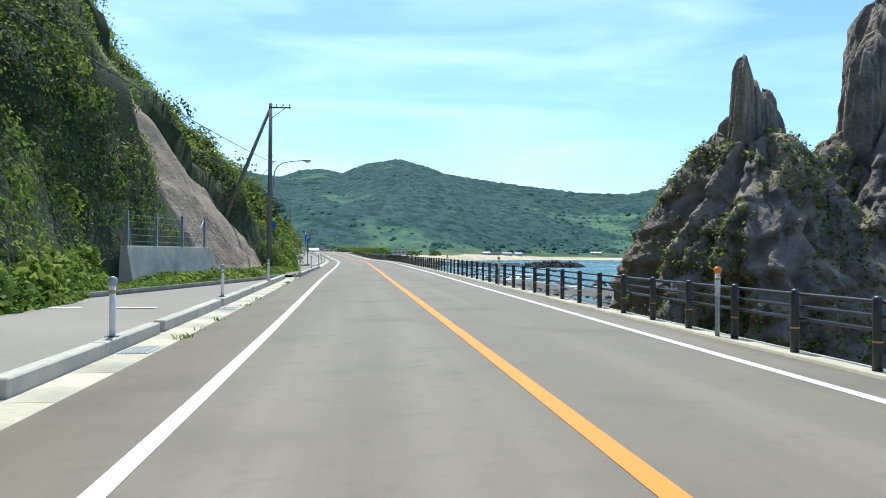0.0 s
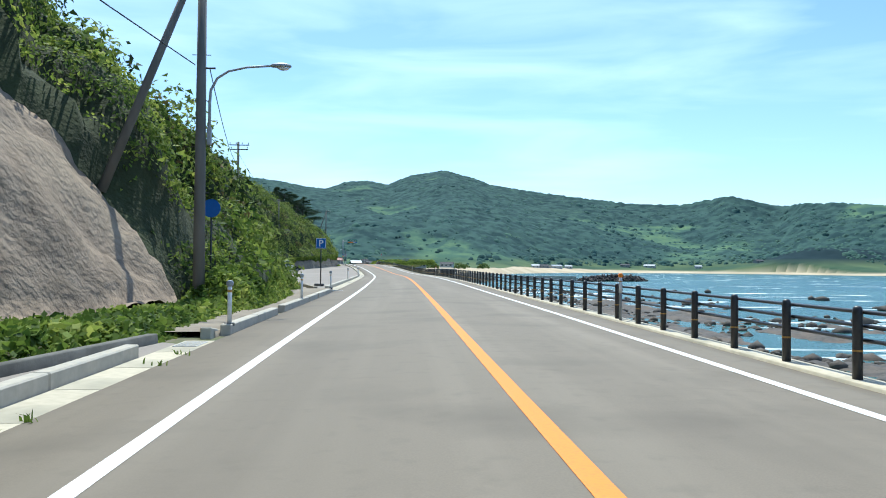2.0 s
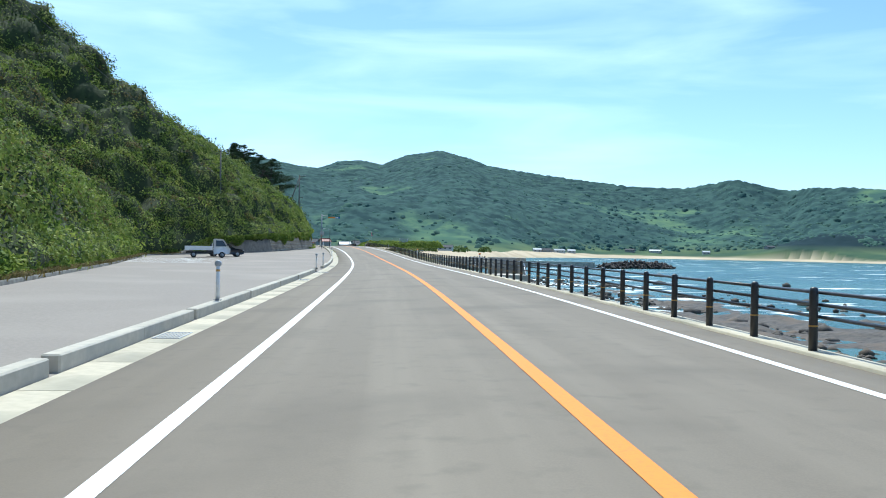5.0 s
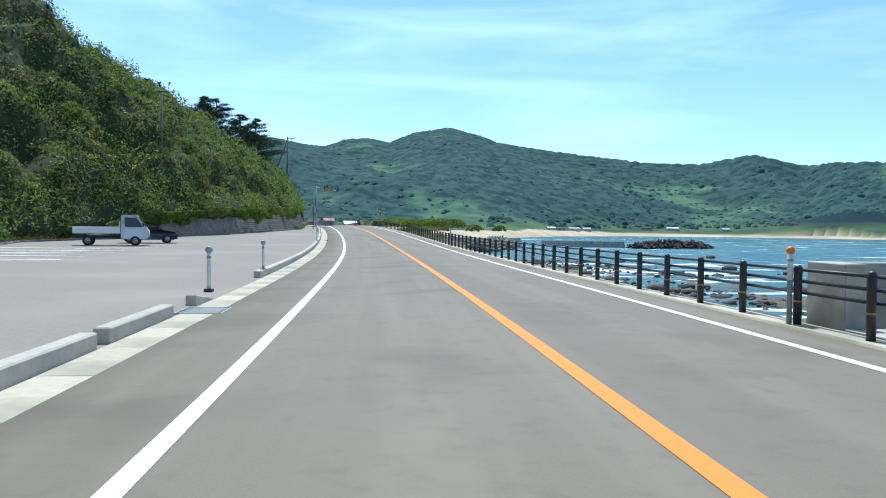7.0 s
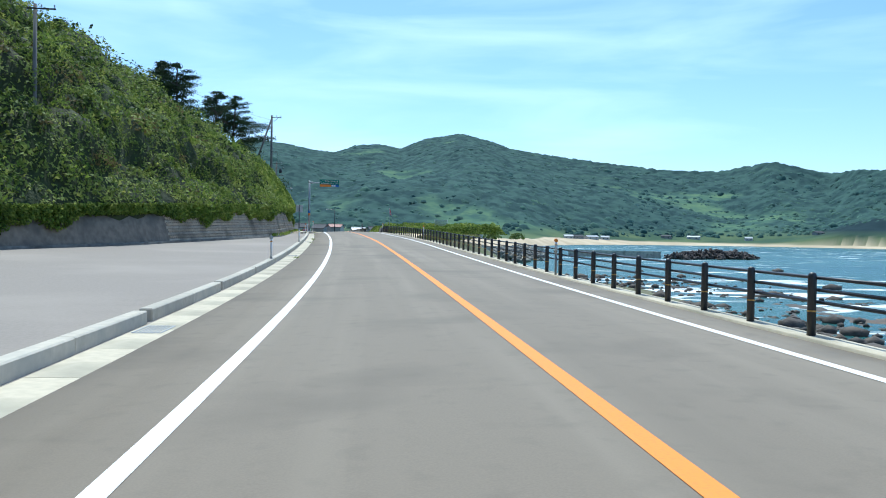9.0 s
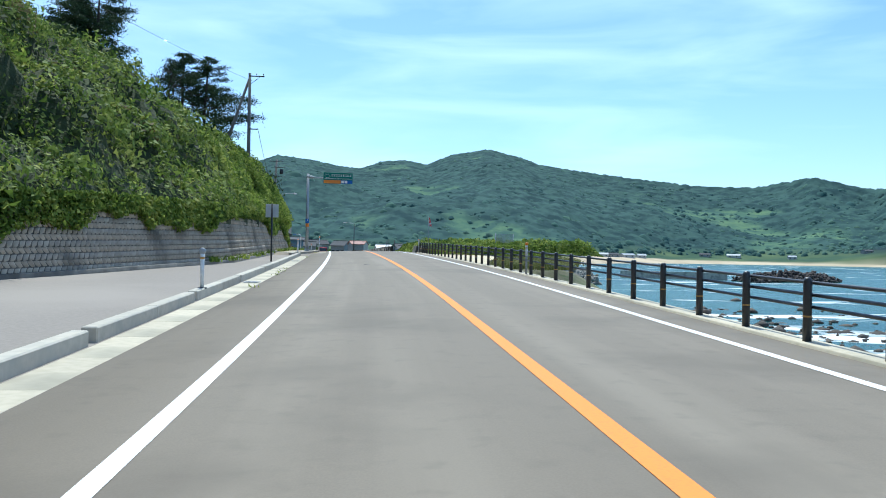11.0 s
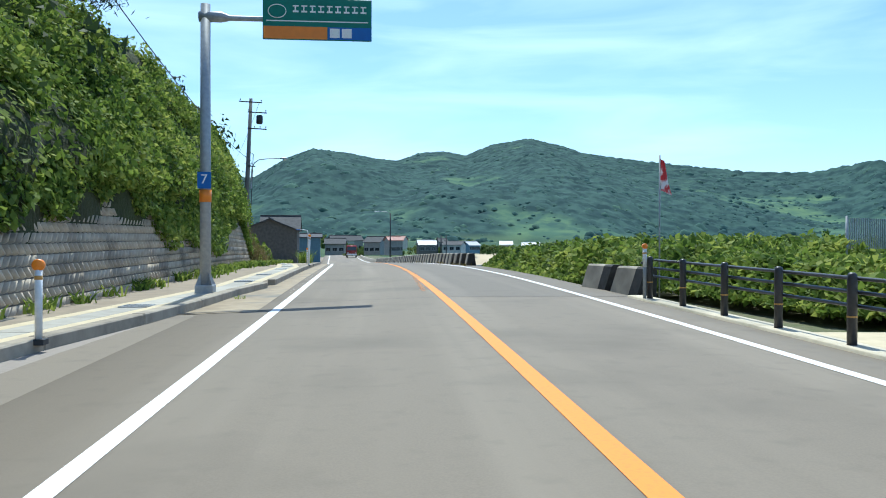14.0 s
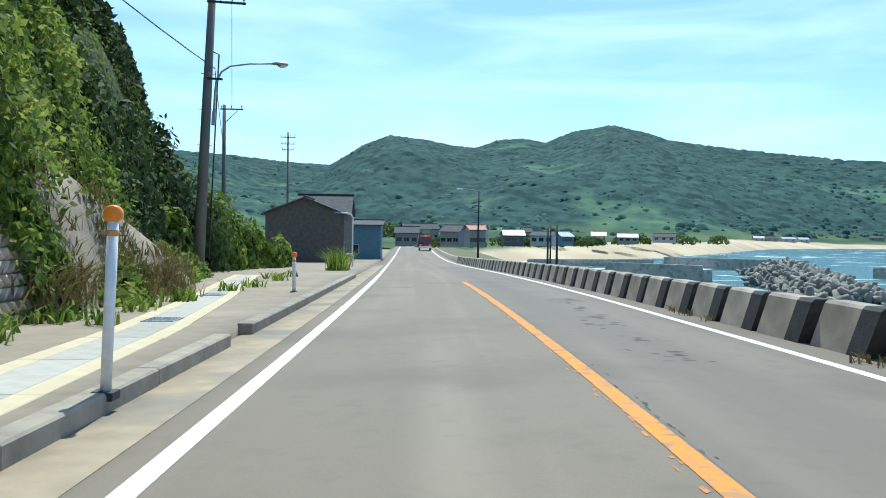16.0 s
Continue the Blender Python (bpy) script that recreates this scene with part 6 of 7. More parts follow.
# ---- crags in the sea ----
def column(seed, n, s, z0, z1, rx, ry, hs, rs, rib):
    """One rough pillar of rock: rings of points, narrower as (hs, rs) say, with upright ribs."""
    ang = np.linspace(0, 2 * math.pi, 144 if rx > 2 else 72, endpoint=False)
    a, h = np.meshgrid(ang, np.linspace(0, 1, 104 if rx > 2 else 60), indexing="xy")
    cx, cy = np.cos(a), np.sin(a)
    tall = z1 - z0
    fine = 2.2 if rx > 2 else 0.7
    rough = rib * (0.7 * fbm(cx * 2.6 + seed, cy * 2.6 + h * 0.22 * tall, 4, seed) + 0.4 * fbm(cx * 5 + seed, cy * 5 + h * 0.16 * tall, 3, seed + 4))
    rough = rough + 0.5 * rib * (0.35 - np.abs(fbm(cx * 3.2 * fine + 5, cy * 3.2 * fine + h * tall * 0.55, 4, seed))) + 0.35 * rib * fbm(cx * 9 * fine + seed, cy * 9 * fine + h * tall * 1.3, 3, seed + 6)
    step = h * tall / 1.5 + 1.2 * fbm(cx * 1.8, cy * 1.8, 2, seed + 1)
    rough = rough + 0.16 * rib * (0.5 - (step - np.floor(step)))
    r = np.interp(h, hs, rs) * (1 + rough)
    z = z0 + tall * h + 0.35 * fbm(cx * 3, cy * 3 + h * 5, 3, seed + 2) * np.clip(4 * h, 0, 1)
    lean = 0.3 * rx * rib * fbm(h * 3, h * 0 + seed, 2, seed)
    pts = rp(s + cy * r * ry, n + cx * r * rx + lean, 0.0, flat=True)
    pts[..., 2] += z
    rr, c = a.shape
    i = (np.arange(rr - 1)[:, None] * c + np.arange(c)[None]).ravel()
    j = (np.arange(rr - 1)[:, None] * c + (np.arange(c)[None] + 1) % c).ravel()
    return pts, np.stack([i, j, j + c, i + c], 1)


PILLAR = ([0, 0.6, 0.8, 0.92, 0.98, 1], [1.25, 1.05, 0.95, 0.8, 0.5, 0.03])


def crag(name, s, n, body, pillars, seed, label):
    """A sea stack: a broad broken foot with upright pillars on top."""
    rng = np.random.default_rng(seed)
    z1, rx, ry, hs, rs = body
    cols = [column(seed, n, s, -7.0, z1, rx, ry, hs, rs, 0.46)]
    cols += [column(seed + 7 * k, pn, ps, 1.0, pz, pr, pr * 1.25, *PILLAR, 0.42) for k, (pn, ps, pz, pr) in enumerate(pillars)]
    v, f, o = [], [], 0
    for pts, fc in cols:
        v.append(pts.reshape(-1, 3)), f.append(fc + o)
        o += pts.shape[0] * pts.shape[1]
    ob = tagged(from_arrays(name, np.concatenate(v), np.concatenate(f), M["crag_rock"]), label, "rock")
    # tufts and bushes that cling to the ledges
    foot_pts = cols[0][0]
    k = 34000
    ri, ci = rng.integers(30, 103, k), rng.integers(0, 144, k)
    keep = fbm(np.cos(ci / 22.9) * 3 + seed, np.sin(ci / 22.9) * 3 + ri * 0.11, 3, seed + 9) > -0.12
    base = foot_pts[ri[keep], ci[keep]]
    places = base + rng.normal(0, 0.1, base.shape)
    mid = rp(np.array([s]), np.array([n]), 0.0, flat=True)[0]
    out = base - np.array([mid[0], mid[1], -4.0])
    out /= np.linalg.norm(out, axis=1, keepdims=True)
    out += np.array([0, 0, 0.5])
    half = rng.random(len(places))
    for nm, sel, size, leaf in (("tufts", half < 0.45, 0.10, L_WOOD), ("bushes", (half >= 0.45) & (half < 0.7), 0.10, L_BUSH), ("dry_tufts", half >= 0.7, 0.09, L_DRY)):
        leaves(nm, places[sel], out[sel], size, leaf, ob, seed, 0.8)["kind"] = "stuff"
    return ob


CRAG = "dark weathered sea stack with tufts of grass"
crag("sea_stack", 34.9, 16.2, (6.5, 6.3, 6.2, [0, 0.5, 0.71, 0.87, 0.97, 1], [1.15, 0.83, 0.64, 0.46, 0.3, 0.03]), [(15.35, 34.4, 9.9, 0.46), (15.9, 34.8, 8.9, 0.6), (16.45, 34.9, 8.5, 0.62), (16.95, 34.8, 7.7, 0.55), (15.9, 35.7, 7.6, 1.1), (14.5, 35.2, 6.6, 0.6)], 3, CRAG)
crag("sea_stack", 36.6, 23.6, (7.6, 6.1, 6.5, [0, 0.5, 0.7, 0.85, 0.96, 1], [1.15, 0.88, 0.72, 0.58, 0.4, 0.03]), [(21.9, 35.7, 10.9, 0.7), (22.6, 36.0, 11.7, 0.8), (23.6, 36.4, 13.2, 1.0), (25.0, 37.0, 15.2, 1.4), (23.9, 37.9, 13.6, 1.3)], 8, CRAG)


# ---- reef, boulders, breakwaters ----
def rock_meshes(k, seed):
    rng = np.random.default_rng(seed)
    out = []
    for _ in range(k):
        bm = bmesh.new()
        bmesh.ops.create_icosphere(bm, subdivisions=1, radius=1.0)
        sx, sy, sz = rng.uniform(0.7, 1.3), rng.uniform(0.7, 1.3), rng.uniform(0.45, 0.85)
        off = Vector(rng.uniform(0, 50, 3).tolist())
        v, f = [], []
        for q in bm.verts:
            d = 1 + 0.55 * noise.noise(q.co * 1.3 + off) + 0.35 * noise.noise(q.co * 3.1 + off)
            v.append((q.co.x * d * sx, q.co.y * d * sy, q.co.z * d * sz))
        bm.verts.index_update()
        f = [[q.index for q in fa.verts] for fa in bm.faces]
        bm.free()
        out.append((np.array(v), np.array(f)))
    return out


ROCKS = rock_meshes(8, 5)


def scatter_rocks(name, places, sizes, seed, label, material=None):
    rng = np.random.default_rng(seed)
    vs, fs, o = [], [], 0
    for p, sz in zip(places, sizes):
        v, f = ROCKS[rng.integers(len(ROCKS))]
        a = rng.uniform(0, 2 * math.pi)
        c, s = math.cos(a), math.sin(a)
        w = np.stack([v[:, 0] * c - v[:, 1] * s, v[:, 0] * s + v[:, 1] * c, v[:, 2]], -1) * sz + p
        vs.append(w), fs.append(f + o)
        o += len(v)
    return tagged(from_arrays(name, np.concatenate(vs), np.concatenate(fs), material or M["reef_rock"], smooth=False), label, "rocks", kind="stuff")


rng = np.random.default_rng(11)
k = 14000
rs, rn = rng.uniform(20, 300, k), 7 + rng.gamma(2.2, 11.0, k)
near = (fbm(rs / 22, rn / 7, 3, 2.0) > -0.02) & (rn < 75) & ((rs < 235) | (rn > 22))
pr = rp(rs, rn, 0)
pr[:, 2] = SEA - 0.25 + rng.uniform(-0.2, 0.35, k) + 0.5 * np.clip(1 - (rn - 6) / 10, 0, 1)
scatter_rocks("reef_rocks", pr[near], rng.gamma(1.6, 0.17, k)[near] + 0.10, 3, "dark brown reef rocks awash along the shore")
k = 42
bs_, bn_ = rng.uniform(40, 330, k), rng.uniform(34, 110, k)
pb = rp(bs_, bn_, 0)
pb[:, 2] = SEA + 0.1
scatter_rocks("reef_boulders", pb, rng.uniform(0.6, 1.5, k), 9, "large dark boulders standing in the surf")


def reef_bed():
    s, n = np.meshgrid(np.arange(0, 300, 1.0), np.arange(5.0, 80, 0.8), indexing="ij")
    z = SEA - 0.72 + 0.62 * np.clip((64 - n) / 16, 0, 1) * np.interp(s, [70, 85, 105, 125, 215, 235], [1, 0.6, 0.6, 1, 1, 0.2]) + 1.15 * fbm(s / 13, n / 5.5, 5, 2.0) + 0.34 * np.abs(fbm(s / 2.4, n / 1.9, 3, 8.0)) + 0.2 * bumps(s, n, 1.7, 2.0) - 0.14 + 0.9 * np.clip(1 - (n - 5) / 9, 0, 1) - 0.9 * np.clip((n - 62) / 14, 0, 1) - 2.0 * np.clip((s - 225) / 20, 0, 1) * (n < 22)
    p = rp(s, n, 0)
    p[..., 2] = z
    return grid("reef", p, M["reef_rock"], smooth=True)


tagged(reef_bed(), "flat brown rock reef partly under water", "reef", kind="structure")


def tetrapod_mesh():
    bm = bmesh.new()
    for way in ((0, 0, 1), (0.94, 0, -0.33), (-0.47, 0.82, -0.33), (-0.47, -0.82, -0.33)):
        w = Vector(way)
        b_tube(bm, [w * 0.0, w * 0.45, w * 1.3, w * 1.38], [0.42, 0.46, 0.30, 0.22], 6)
    v = np.array([q.co[:] for q in bm.verts])
    bm.verts.index_update()
    f = [[q.index for q in fa.verts] for fa in bm.faces]
    bm.free()
    tri = [t for fa in f for t in ((fa[0], fa[j], fa[j + 1]) for j in range(1, len(fa) - 1))]
    return v, np.array(tri)


def tetrapods(name, places, size, seed, label, material):
    rng = np.random.default_rng(seed)
    v, f = tetrapod_mesh()
    vs, fs, o = [], [], 0
    for p in places:
        q = Euler(rng.uniform(0, 6.28, 3).tolist()).to_matrix()
        vs.append(v @ np.array(q) * size * rng.uniform(0.85, 1.15) + p), fs.append(f + o)
        o += len(v)
    return tagged(from_arrays(name, np.concatenate(vs), np.concatenate(fs), material), label, "tetrapods", kind="stuff")


T_DARK = mat("wet_tetrapod", (0.085, 0.065, 0.055), (0.05, 0.042, 0.038), 1.0, 0.85, per="island", spread=0.3)
T_PALE = mat("dry_tetrapod", (0.27, 0.255, 0.215), (0.19, 0.18, 0.155), 1.0, 0.9, per="island", spread=0.25)
k = 330
u, w = rng.uniform(0, 1, k), rng.normal(0, 1, k)
hump = np.sin(np.pi * np.clip(u, 0.06, 0.94)) ** 0.5
pt = np.stack([88 + 36 * u - 0.5 * w, 447 + 19 * u + 3.4 * w, SEA + 0.2 + 2.6 * hump * rng.uniform(0, 1, k) * np.exp(-w * w / 2)], -1)
tetrapods("offshore_tetrapods", pt, 1.1, 4, "dark heap of concrete tetrapods out in the bay", T_DARK)
k = 520
u, w = rng.uniform(0, 1, k), rng.normal(0, 1, k)
pt = np.stack([15 + 24 * u + 4.5 * w, 372 + 120 * u ** 1.2 + 3 * w, SEA + 0.4 + 2.6 * rng.uniform(0, 1, k) * np.exp(-w * w / 2)], -1)
tetrapods("harbour_tetrapods", pt, 1.15, 6, "pale concrete tetrapods heaped along the harbour", T_PALE)


def breakwater(a, b, w, top, label):
    a, b = Vector(a), Vector(b)
    d = b - a
    g = empty("breakwater", Matrix.Translation((a.x, a.y, SEA)) @ Matrix.Rotation(math.atan2(d.y, d.x), 4, "Z"), label, "breakwater")
    box("mole", (0, -w / 2, -3), (d.length, w / 2, top), CW, g, "grey concrete mole", 0.05)
    box("crown_wall", (0, -w / 2, top + 0.002), (d.length, -w / 2 + 0.6, top + 0.9), CW, g, "raised crown wall", 0.03)
    return g


breakwater((55, 474, 0), (88, 462, 0), 4.0, 1.5, "low concrete breakwater out in the bay")
breakwater((-6, 452, 0), (12, 440, 0), 5.0, 2.4, "grey concrete harbour mole beside tetrapods")
breakwater((14, 520, 0), (50, 505, 0), 5.0, 2.0, "long grey concrete harbour breakwater")
breakwater((-26, 500, 0), (10, 520, 0), 2.0, 1.2, "low harbour pier with dark piles")

# ---- plants ----
def hill_normals(s, w):
    e = 0.35
    a, b, c = hill_place(s, w), hill_place(s + e, w), hill_place(s, w + e)
    nn = np.cross(c - a, b - a)
    nn /= np.linalg.norm(nn, axis=1, keepdims=True) + 1e-9
    nn[nn[:, 2] < 0] *= -1
    return a, nn


def cover(name, k, s0, s1, w0, w1, size, material, seed, lift, label, lean=0.9, gaps=-0.7, power=1.0, corners=4):
    rng = np.random.default_rng(seed)
    s, w = rng.uniform(s0, s1, k), w0 + (w1 - w0) * rng.uniform(0, 1, k) ** power
    heap = np.maximum(bumps(s, w, 3.1), np.clip((w - 7) / 12, 0, 1) * bumps(s, w, 5.2, 2.0))
    ok = (bare(s, w) < 0.04) & ((s < 33.5) | (s > 45) | (w > 0.9)) & (rng.uniform(0, 1, k) < 0.10 + 1.4 * heap * (0.4 + 0.6 * bumps(s, w, 1.25, 3.0))) & (fbm(s / 2.2, w / 2.2, 3, seed) > gaps)
    s, w = s[ok], w[ok]
    t, h, g = (np.interp(s, _sl[:, 0], _sl[:, c]) for c in (3, 4, 5))
    steep = np.hypot(1, t * np.exp(-t * w / h) + g)
    ok = rng.uniform(0, 1, len(s)) < steep / 1.4
    s, w = s[ok], w[ok]
    p, nn = hill_normals(s, w)
    p = p + nn * (rng.uniform(-0.3, 1.0, len(s)) ** 1 * lift)[:, None]
    return tagged(leaves(name, p, nn, size, material, None, seed, lean, corners=corners), label, "plants", kind="stuff")


def domes(name, k, s0, s1, w0, w1, r0, r1, many, size, material, seed, label, power=1.0):
    """Shrubs that stand out of the slope: leaves over rounded, uneven domes, lit above and open below."""
    rng = np.random.default_rng(seed)
    s, w = rng.uniform(s0, s1, k), w0 + (w1 - w0) * rng.uniform(0, 1, k) ** power
    ok = bare(s, w) < 0.04
    s, w = s[ok], w[ok]
    k = len(s)
    c, nn = hill_normals(s, w)
    r = r0 + (r1 - r0) * rng.uniform(0, 1, k) ** 1.8
    c = c - nn * (0.25 * r)[:, None]
    up = nn + np.array([0, 0, 0.9])
    up /= np.linalg.norm(up, axis=1, keepdims=True)
    m = np.maximum(14, many * (r / r1) ** 1.5).astype(int)
    i = np.repeat(np.arange(k), m)
    d = rng.normal(size=(len(i), 3))
    d /= np.linalg.norm(d, axis=1, keepdims=True)
    side = (d * up[i]).sum(1, keepdims=True)
    d = np.where(side < -0.15, d - 2 * side * up[i], d)
    lump = 1 + 0.28 * fbm(d[:, 0] * 2.2 + 3 * s[i], d[:, 2] * 2.2 + d[:, 1] * 1.7, 2, seed)
    p = c[i] + d * (r[i] * lump * rng.uniform(0.82, 1.05, len(i)))[:, None] * np.array([1.0, 1.0, 0.9])
    return tagged(leaves(name, p, d, size, material, None, seed, 0.45, corners=3), label, "plants", kind="stuff")


cover("slope_creeper", 175000, -8, 100, 0.0, 13, 0.082, L_BUSH, 21, 0.32, "broad-leaved green creeper covering the lower slope", 0.35, -0.30)
cover("slope_creeper", 150000, 100, 236, 0.0, 13, 0.12, L_SLOPE, 20, 0.32, "broad-leaved green creeper covering the lower slope", 0.35, -0.30, corners=3)
cover("slope_creeper", 125000, 236, 322, 0.0, 13, 0.088, L_BUSH, 19, 0.32, "broad-leaved green creeper covering the lower slope", 0.35, -0.30)
cover("slope_shrubs", 330000, -8, 330, 10, 56, 0.17, L_SLOPE, 22, 0.45, "dense green shrubs on the hillside", 0.35, -0.25, corners=3)
cover("hill_trees", 150000, -20, 335, 46, 95, 0.30, L_WOOD, 23, 0.8, "dark green trees on the upper hillside", 0.8, -0.5, corners=3)
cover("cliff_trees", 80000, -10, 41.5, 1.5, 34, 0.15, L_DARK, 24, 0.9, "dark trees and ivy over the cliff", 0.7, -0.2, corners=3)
domes("cliff_bushes", 330, -6, 42, 1.0, 24, 0.7, 1.7, 170, 0.14, L_BUSH, 107, "green bushes hanging on the cliff")
cover("end_trees", 150000, 293, 325, 0.2, 22, 0.18, L_DARK, 25, 0.6, "dark trees at the end of the hill", 0.6, -0.2, corners=3)
cover("bank_creeper", 250000, 236, 294, 0.0, 7, 0.086, L_BUSH, 29, 0.55, "leafy creeper over the steep bank above the wall", 0.9, -0.10)
# Dark leaf colour here stands in for shadow patches beneath the shrubs.
cover("shadow_thicket", 60000, 58, 300, 4, 40, 0.17, L_DARK, 27, 1.1, "thickets standing out of the creeper, darkened as shadow patches", 0.8, 0.24)
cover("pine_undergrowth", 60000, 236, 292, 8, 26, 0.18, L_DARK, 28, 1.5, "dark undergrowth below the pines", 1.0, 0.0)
cover("dry_brush", 60000, 60, 190, 2, 40, 0.15, L_DRY, 26, 0.6, "patches of yellowed brush on the hillside", 0.8, 0.05, corners=3)

domes("slope_bushes", 1500, 58, 236, 0.3, 34, 0.6, 1.9, 170, 0.15, L_SLOPE, 101, "rounded yellow-green bushes on the hillside")
domes("slope_bushes", 1200, 58, 236, 0.3, 40, 0.6, 2.0, 170, 0.15, L_BUSH, 102, "rounded green bushes on the hillside")
domes("slope_bushes", 560, 54.8, 82, 0.2, 24, 0.4, 1.2, 230, 0.08, L_BUSH, 108, "rounded green bushes above the verge")
domes("bank_bushes", 700, 200, 290, 0.3, 14, 0.4, 1.1, 170, 0.09, L_BUSH, 109, "bright green bushes on the bank above the wall")
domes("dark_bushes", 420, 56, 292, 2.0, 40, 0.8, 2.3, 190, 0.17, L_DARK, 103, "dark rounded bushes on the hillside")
domes("brown_bushes", 260, 70, 225, 1.0, 28, 0.5, 1.3, 110, 0.13, L_DRY, 104, "brownish dry bushes on the hillside")
domes("upper_trees", 260, 56, 300, 34, 85, 1.5, 3.4, 240, 0.30, L_WOOD, 105, "small leafy trees on the upper hillside")

# Creeper hanging over the block wall, in tongues.
rng = np.random.default_rng(31)
k = 62000
s = rng.uniform(186, 286, k)
top = np.interp(s, [184, 190, 205, 226, 270, 284, 286.5], [0.2, 1.5, 1.9, 2.2, 2.6, 2.5, 0.2])
hang = np.clip(0.55 + 0.75 * np.clip((s - 256) / 6, 0, 1) * np.clip((277 - s) / 3, 0, 1) + 1.5 * fbm(s / 5.5, s * 0, 3, 4.0) + 0.5 * fbm(s / 1.3, s * 0, 2, 5.0) + 2.2 * np.exp(-((s - 284.8) / 1.2) ** 2), 0.05, 2.4)
h = top + 0.5 - (hang + 0.5) * rng.uniform(0, 1, k) ** 1.3
keep = h > 0.12
s, h, k = s[keep], h[keep], int(keep.sum())
hp = wall_place(s, h)
out = rp(s, np.full(k, 1.0), 0) - rp(s, np.full(k, 0.0), 0)
out[:, 2] = 0.45
hp = hp + out * rng.uniform(0.05, 0.4, k)[:, None]
tagged(leaves("wall_creeper", hp, out, 0.09, L_BUSH, None, 31, 0.6), "green creeper hanging over the block wall", "plants", kind="stuff")


def tufts(name, places, tall, blades, material, seed, label, wide=0.035, spread=0.14):
    """Upright grass: thin blades that fan out from each place."""
    rng = np.random.default_rng(seed)
    k = len(places) * blades
    base = np.repeat(places, blades, 0) + np.concatenate([rng.normal(0, spread, (k, 2)), np.zeros((k, 1))], 1)
    hgt = (np.repeat(np.broadcast_to(tall, len(places)), blades) * rng.uniform(0.5, 1.15, k))[:, None]
    bend = np.concatenate([rng.normal(0, 0.35, (k, 2)), np.ones((k, 1))], 1) * hgt
    side = np.concatenate([rng.normal(0, 1, (k, 2)), np.zeros((k, 1))], 1)
    side *= wide / (np.linalg.norm(side, axis=1, keepdims=True) + 1e-6)
    v = np.stack([base - side, base + side, base + bend * 0.6 + side * 0.8, base + bend * 0.6 - side * 0.8], 1)
    tip = base + bend + np.concatenate([bend[:, :2] * 0.5, -0.15 * hgt], 1)
    v2 = np.stack([v[:, 3], v[:, 2], tip, tip + side * 0.05], 1)
    allv = np.concatenate([v, v2], 1).reshape(-1, 3)
    o = np.arange(k)[:, None] * 8
    f = np.concatenate([o + [0, 1, 2, 3], o + [4, 5, 6, 7]], 0)
    return tagged(from_arrays(name, allv, f, material), label, "plants", kind="stuff")


def along(k, s0, s1, n_lo, n_hi, z=0.0, seed=0):
    """Places strewn between two lines beside the road; the lines are numbers or functions of s."""
    rng = np.random.default_rng(seed)
    s = rng.uniform(s0, s1, k)
    lo = n_lo(s) if callable(n_lo) else n_lo
    hi = n_hi(s) if callable(n_hi) else n_hi
    return rp(s, lo + (hi - lo) * rng.uniform(0, 1, k), z)


def mound(name, k, s0, s1, n_lo, n_hi, height, size, material, seed, label, power=0.8):
    """A low bank of leafy plants: leaves through its depth, thicker at the top."""
    rng = np.random.default_rng(seed)
    s = rng.uniform(s0, s1, k)
    lo, hi = (n_lo(s) if callable(n_lo) else n_lo), (n_hi(s) if callable(n_hi) else n_hi)
    u = rng.uniform(0, 1, k)
    n = lo + (hi - lo) * u
    edge = np.clip(np.minimum(u, 1 - u) * np.abs(hi - lo) / 0.7, 0.12, 1) * np.clip(np.minimum(s - s0, s1 - s) / 1.2, 0.15, 1)
    top = (height(s, n) if callable(height) else height) * edge * (0.75 + 0.45 * bumps(s, n, 1.3, seed) + 0.35 * fbm(s / 1.8, n / 1.8, 3, seed))
    p = rp(s, n, -0.05 + top * rng.uniform(0, 1, k) ** power)
    nn = np.tile([0.0, -0.25, 1.0], (k, 1))
    return tagged(leaves(name, p, nn, size, material, None, seed, 0.8), label, "plants", kind="stuff")


# Land side verges.
mound("verge_bushes", 52000, 54.5, 76, lambda s: np.maximum(foot(s) - 0.5, -8.2), lambda s: np.interp(s, [47, 56, 62, 68, 74], [-5.1, -5.2, -5.5, -5.9, -7.0]), lambda s, n: 0.35 + 0.95 * np.clip((-5.4 - n) / 1.3, 0, 1), 0.085, L_BUSH, 41, "green bushes along the verge behind the kerb")
mound("verge_weeds", 14000, 34, 56, lambda s: np.maximum(foot(s) + 0.3, -11.5), lambda s: np.interp(s, [23, 31, 40, 46], [-10.6, -8.8, -6.6, -5.6]), 0.45, 0.11, L_BUSH, 42, "green weeds below the rock face")
mound("cliff_bushes", 24000, 2, 32, lambda s: foot(s) - 1.8, lambda s: foot(s) + 1.6, lambda s, n: 1.3, 0.16, L_BUSH, 43, "leafy bushes at the foot of the cliff")
tufts("verge_grass", along(1500, -20, 40, lambda s: foot(s) - 0.3, lambda s: np.interp(s, [-40, 23, 31, 40, 46], [-9.9, -10.6, -8.7, -6.6, -5.7]), 0.0, 44), 0.22, 7, L_BUSH, 44, "short bright grass along the lay-by")
mound("lot_bushes", 40000, 76, 188, lambda s: foot(s) - 1.2, lambda s: foot(s) + 0.45, lambda s, n: 0.9, 0.15, L_BUSH, 45, "leafy bushes along the edge of the parking lot")
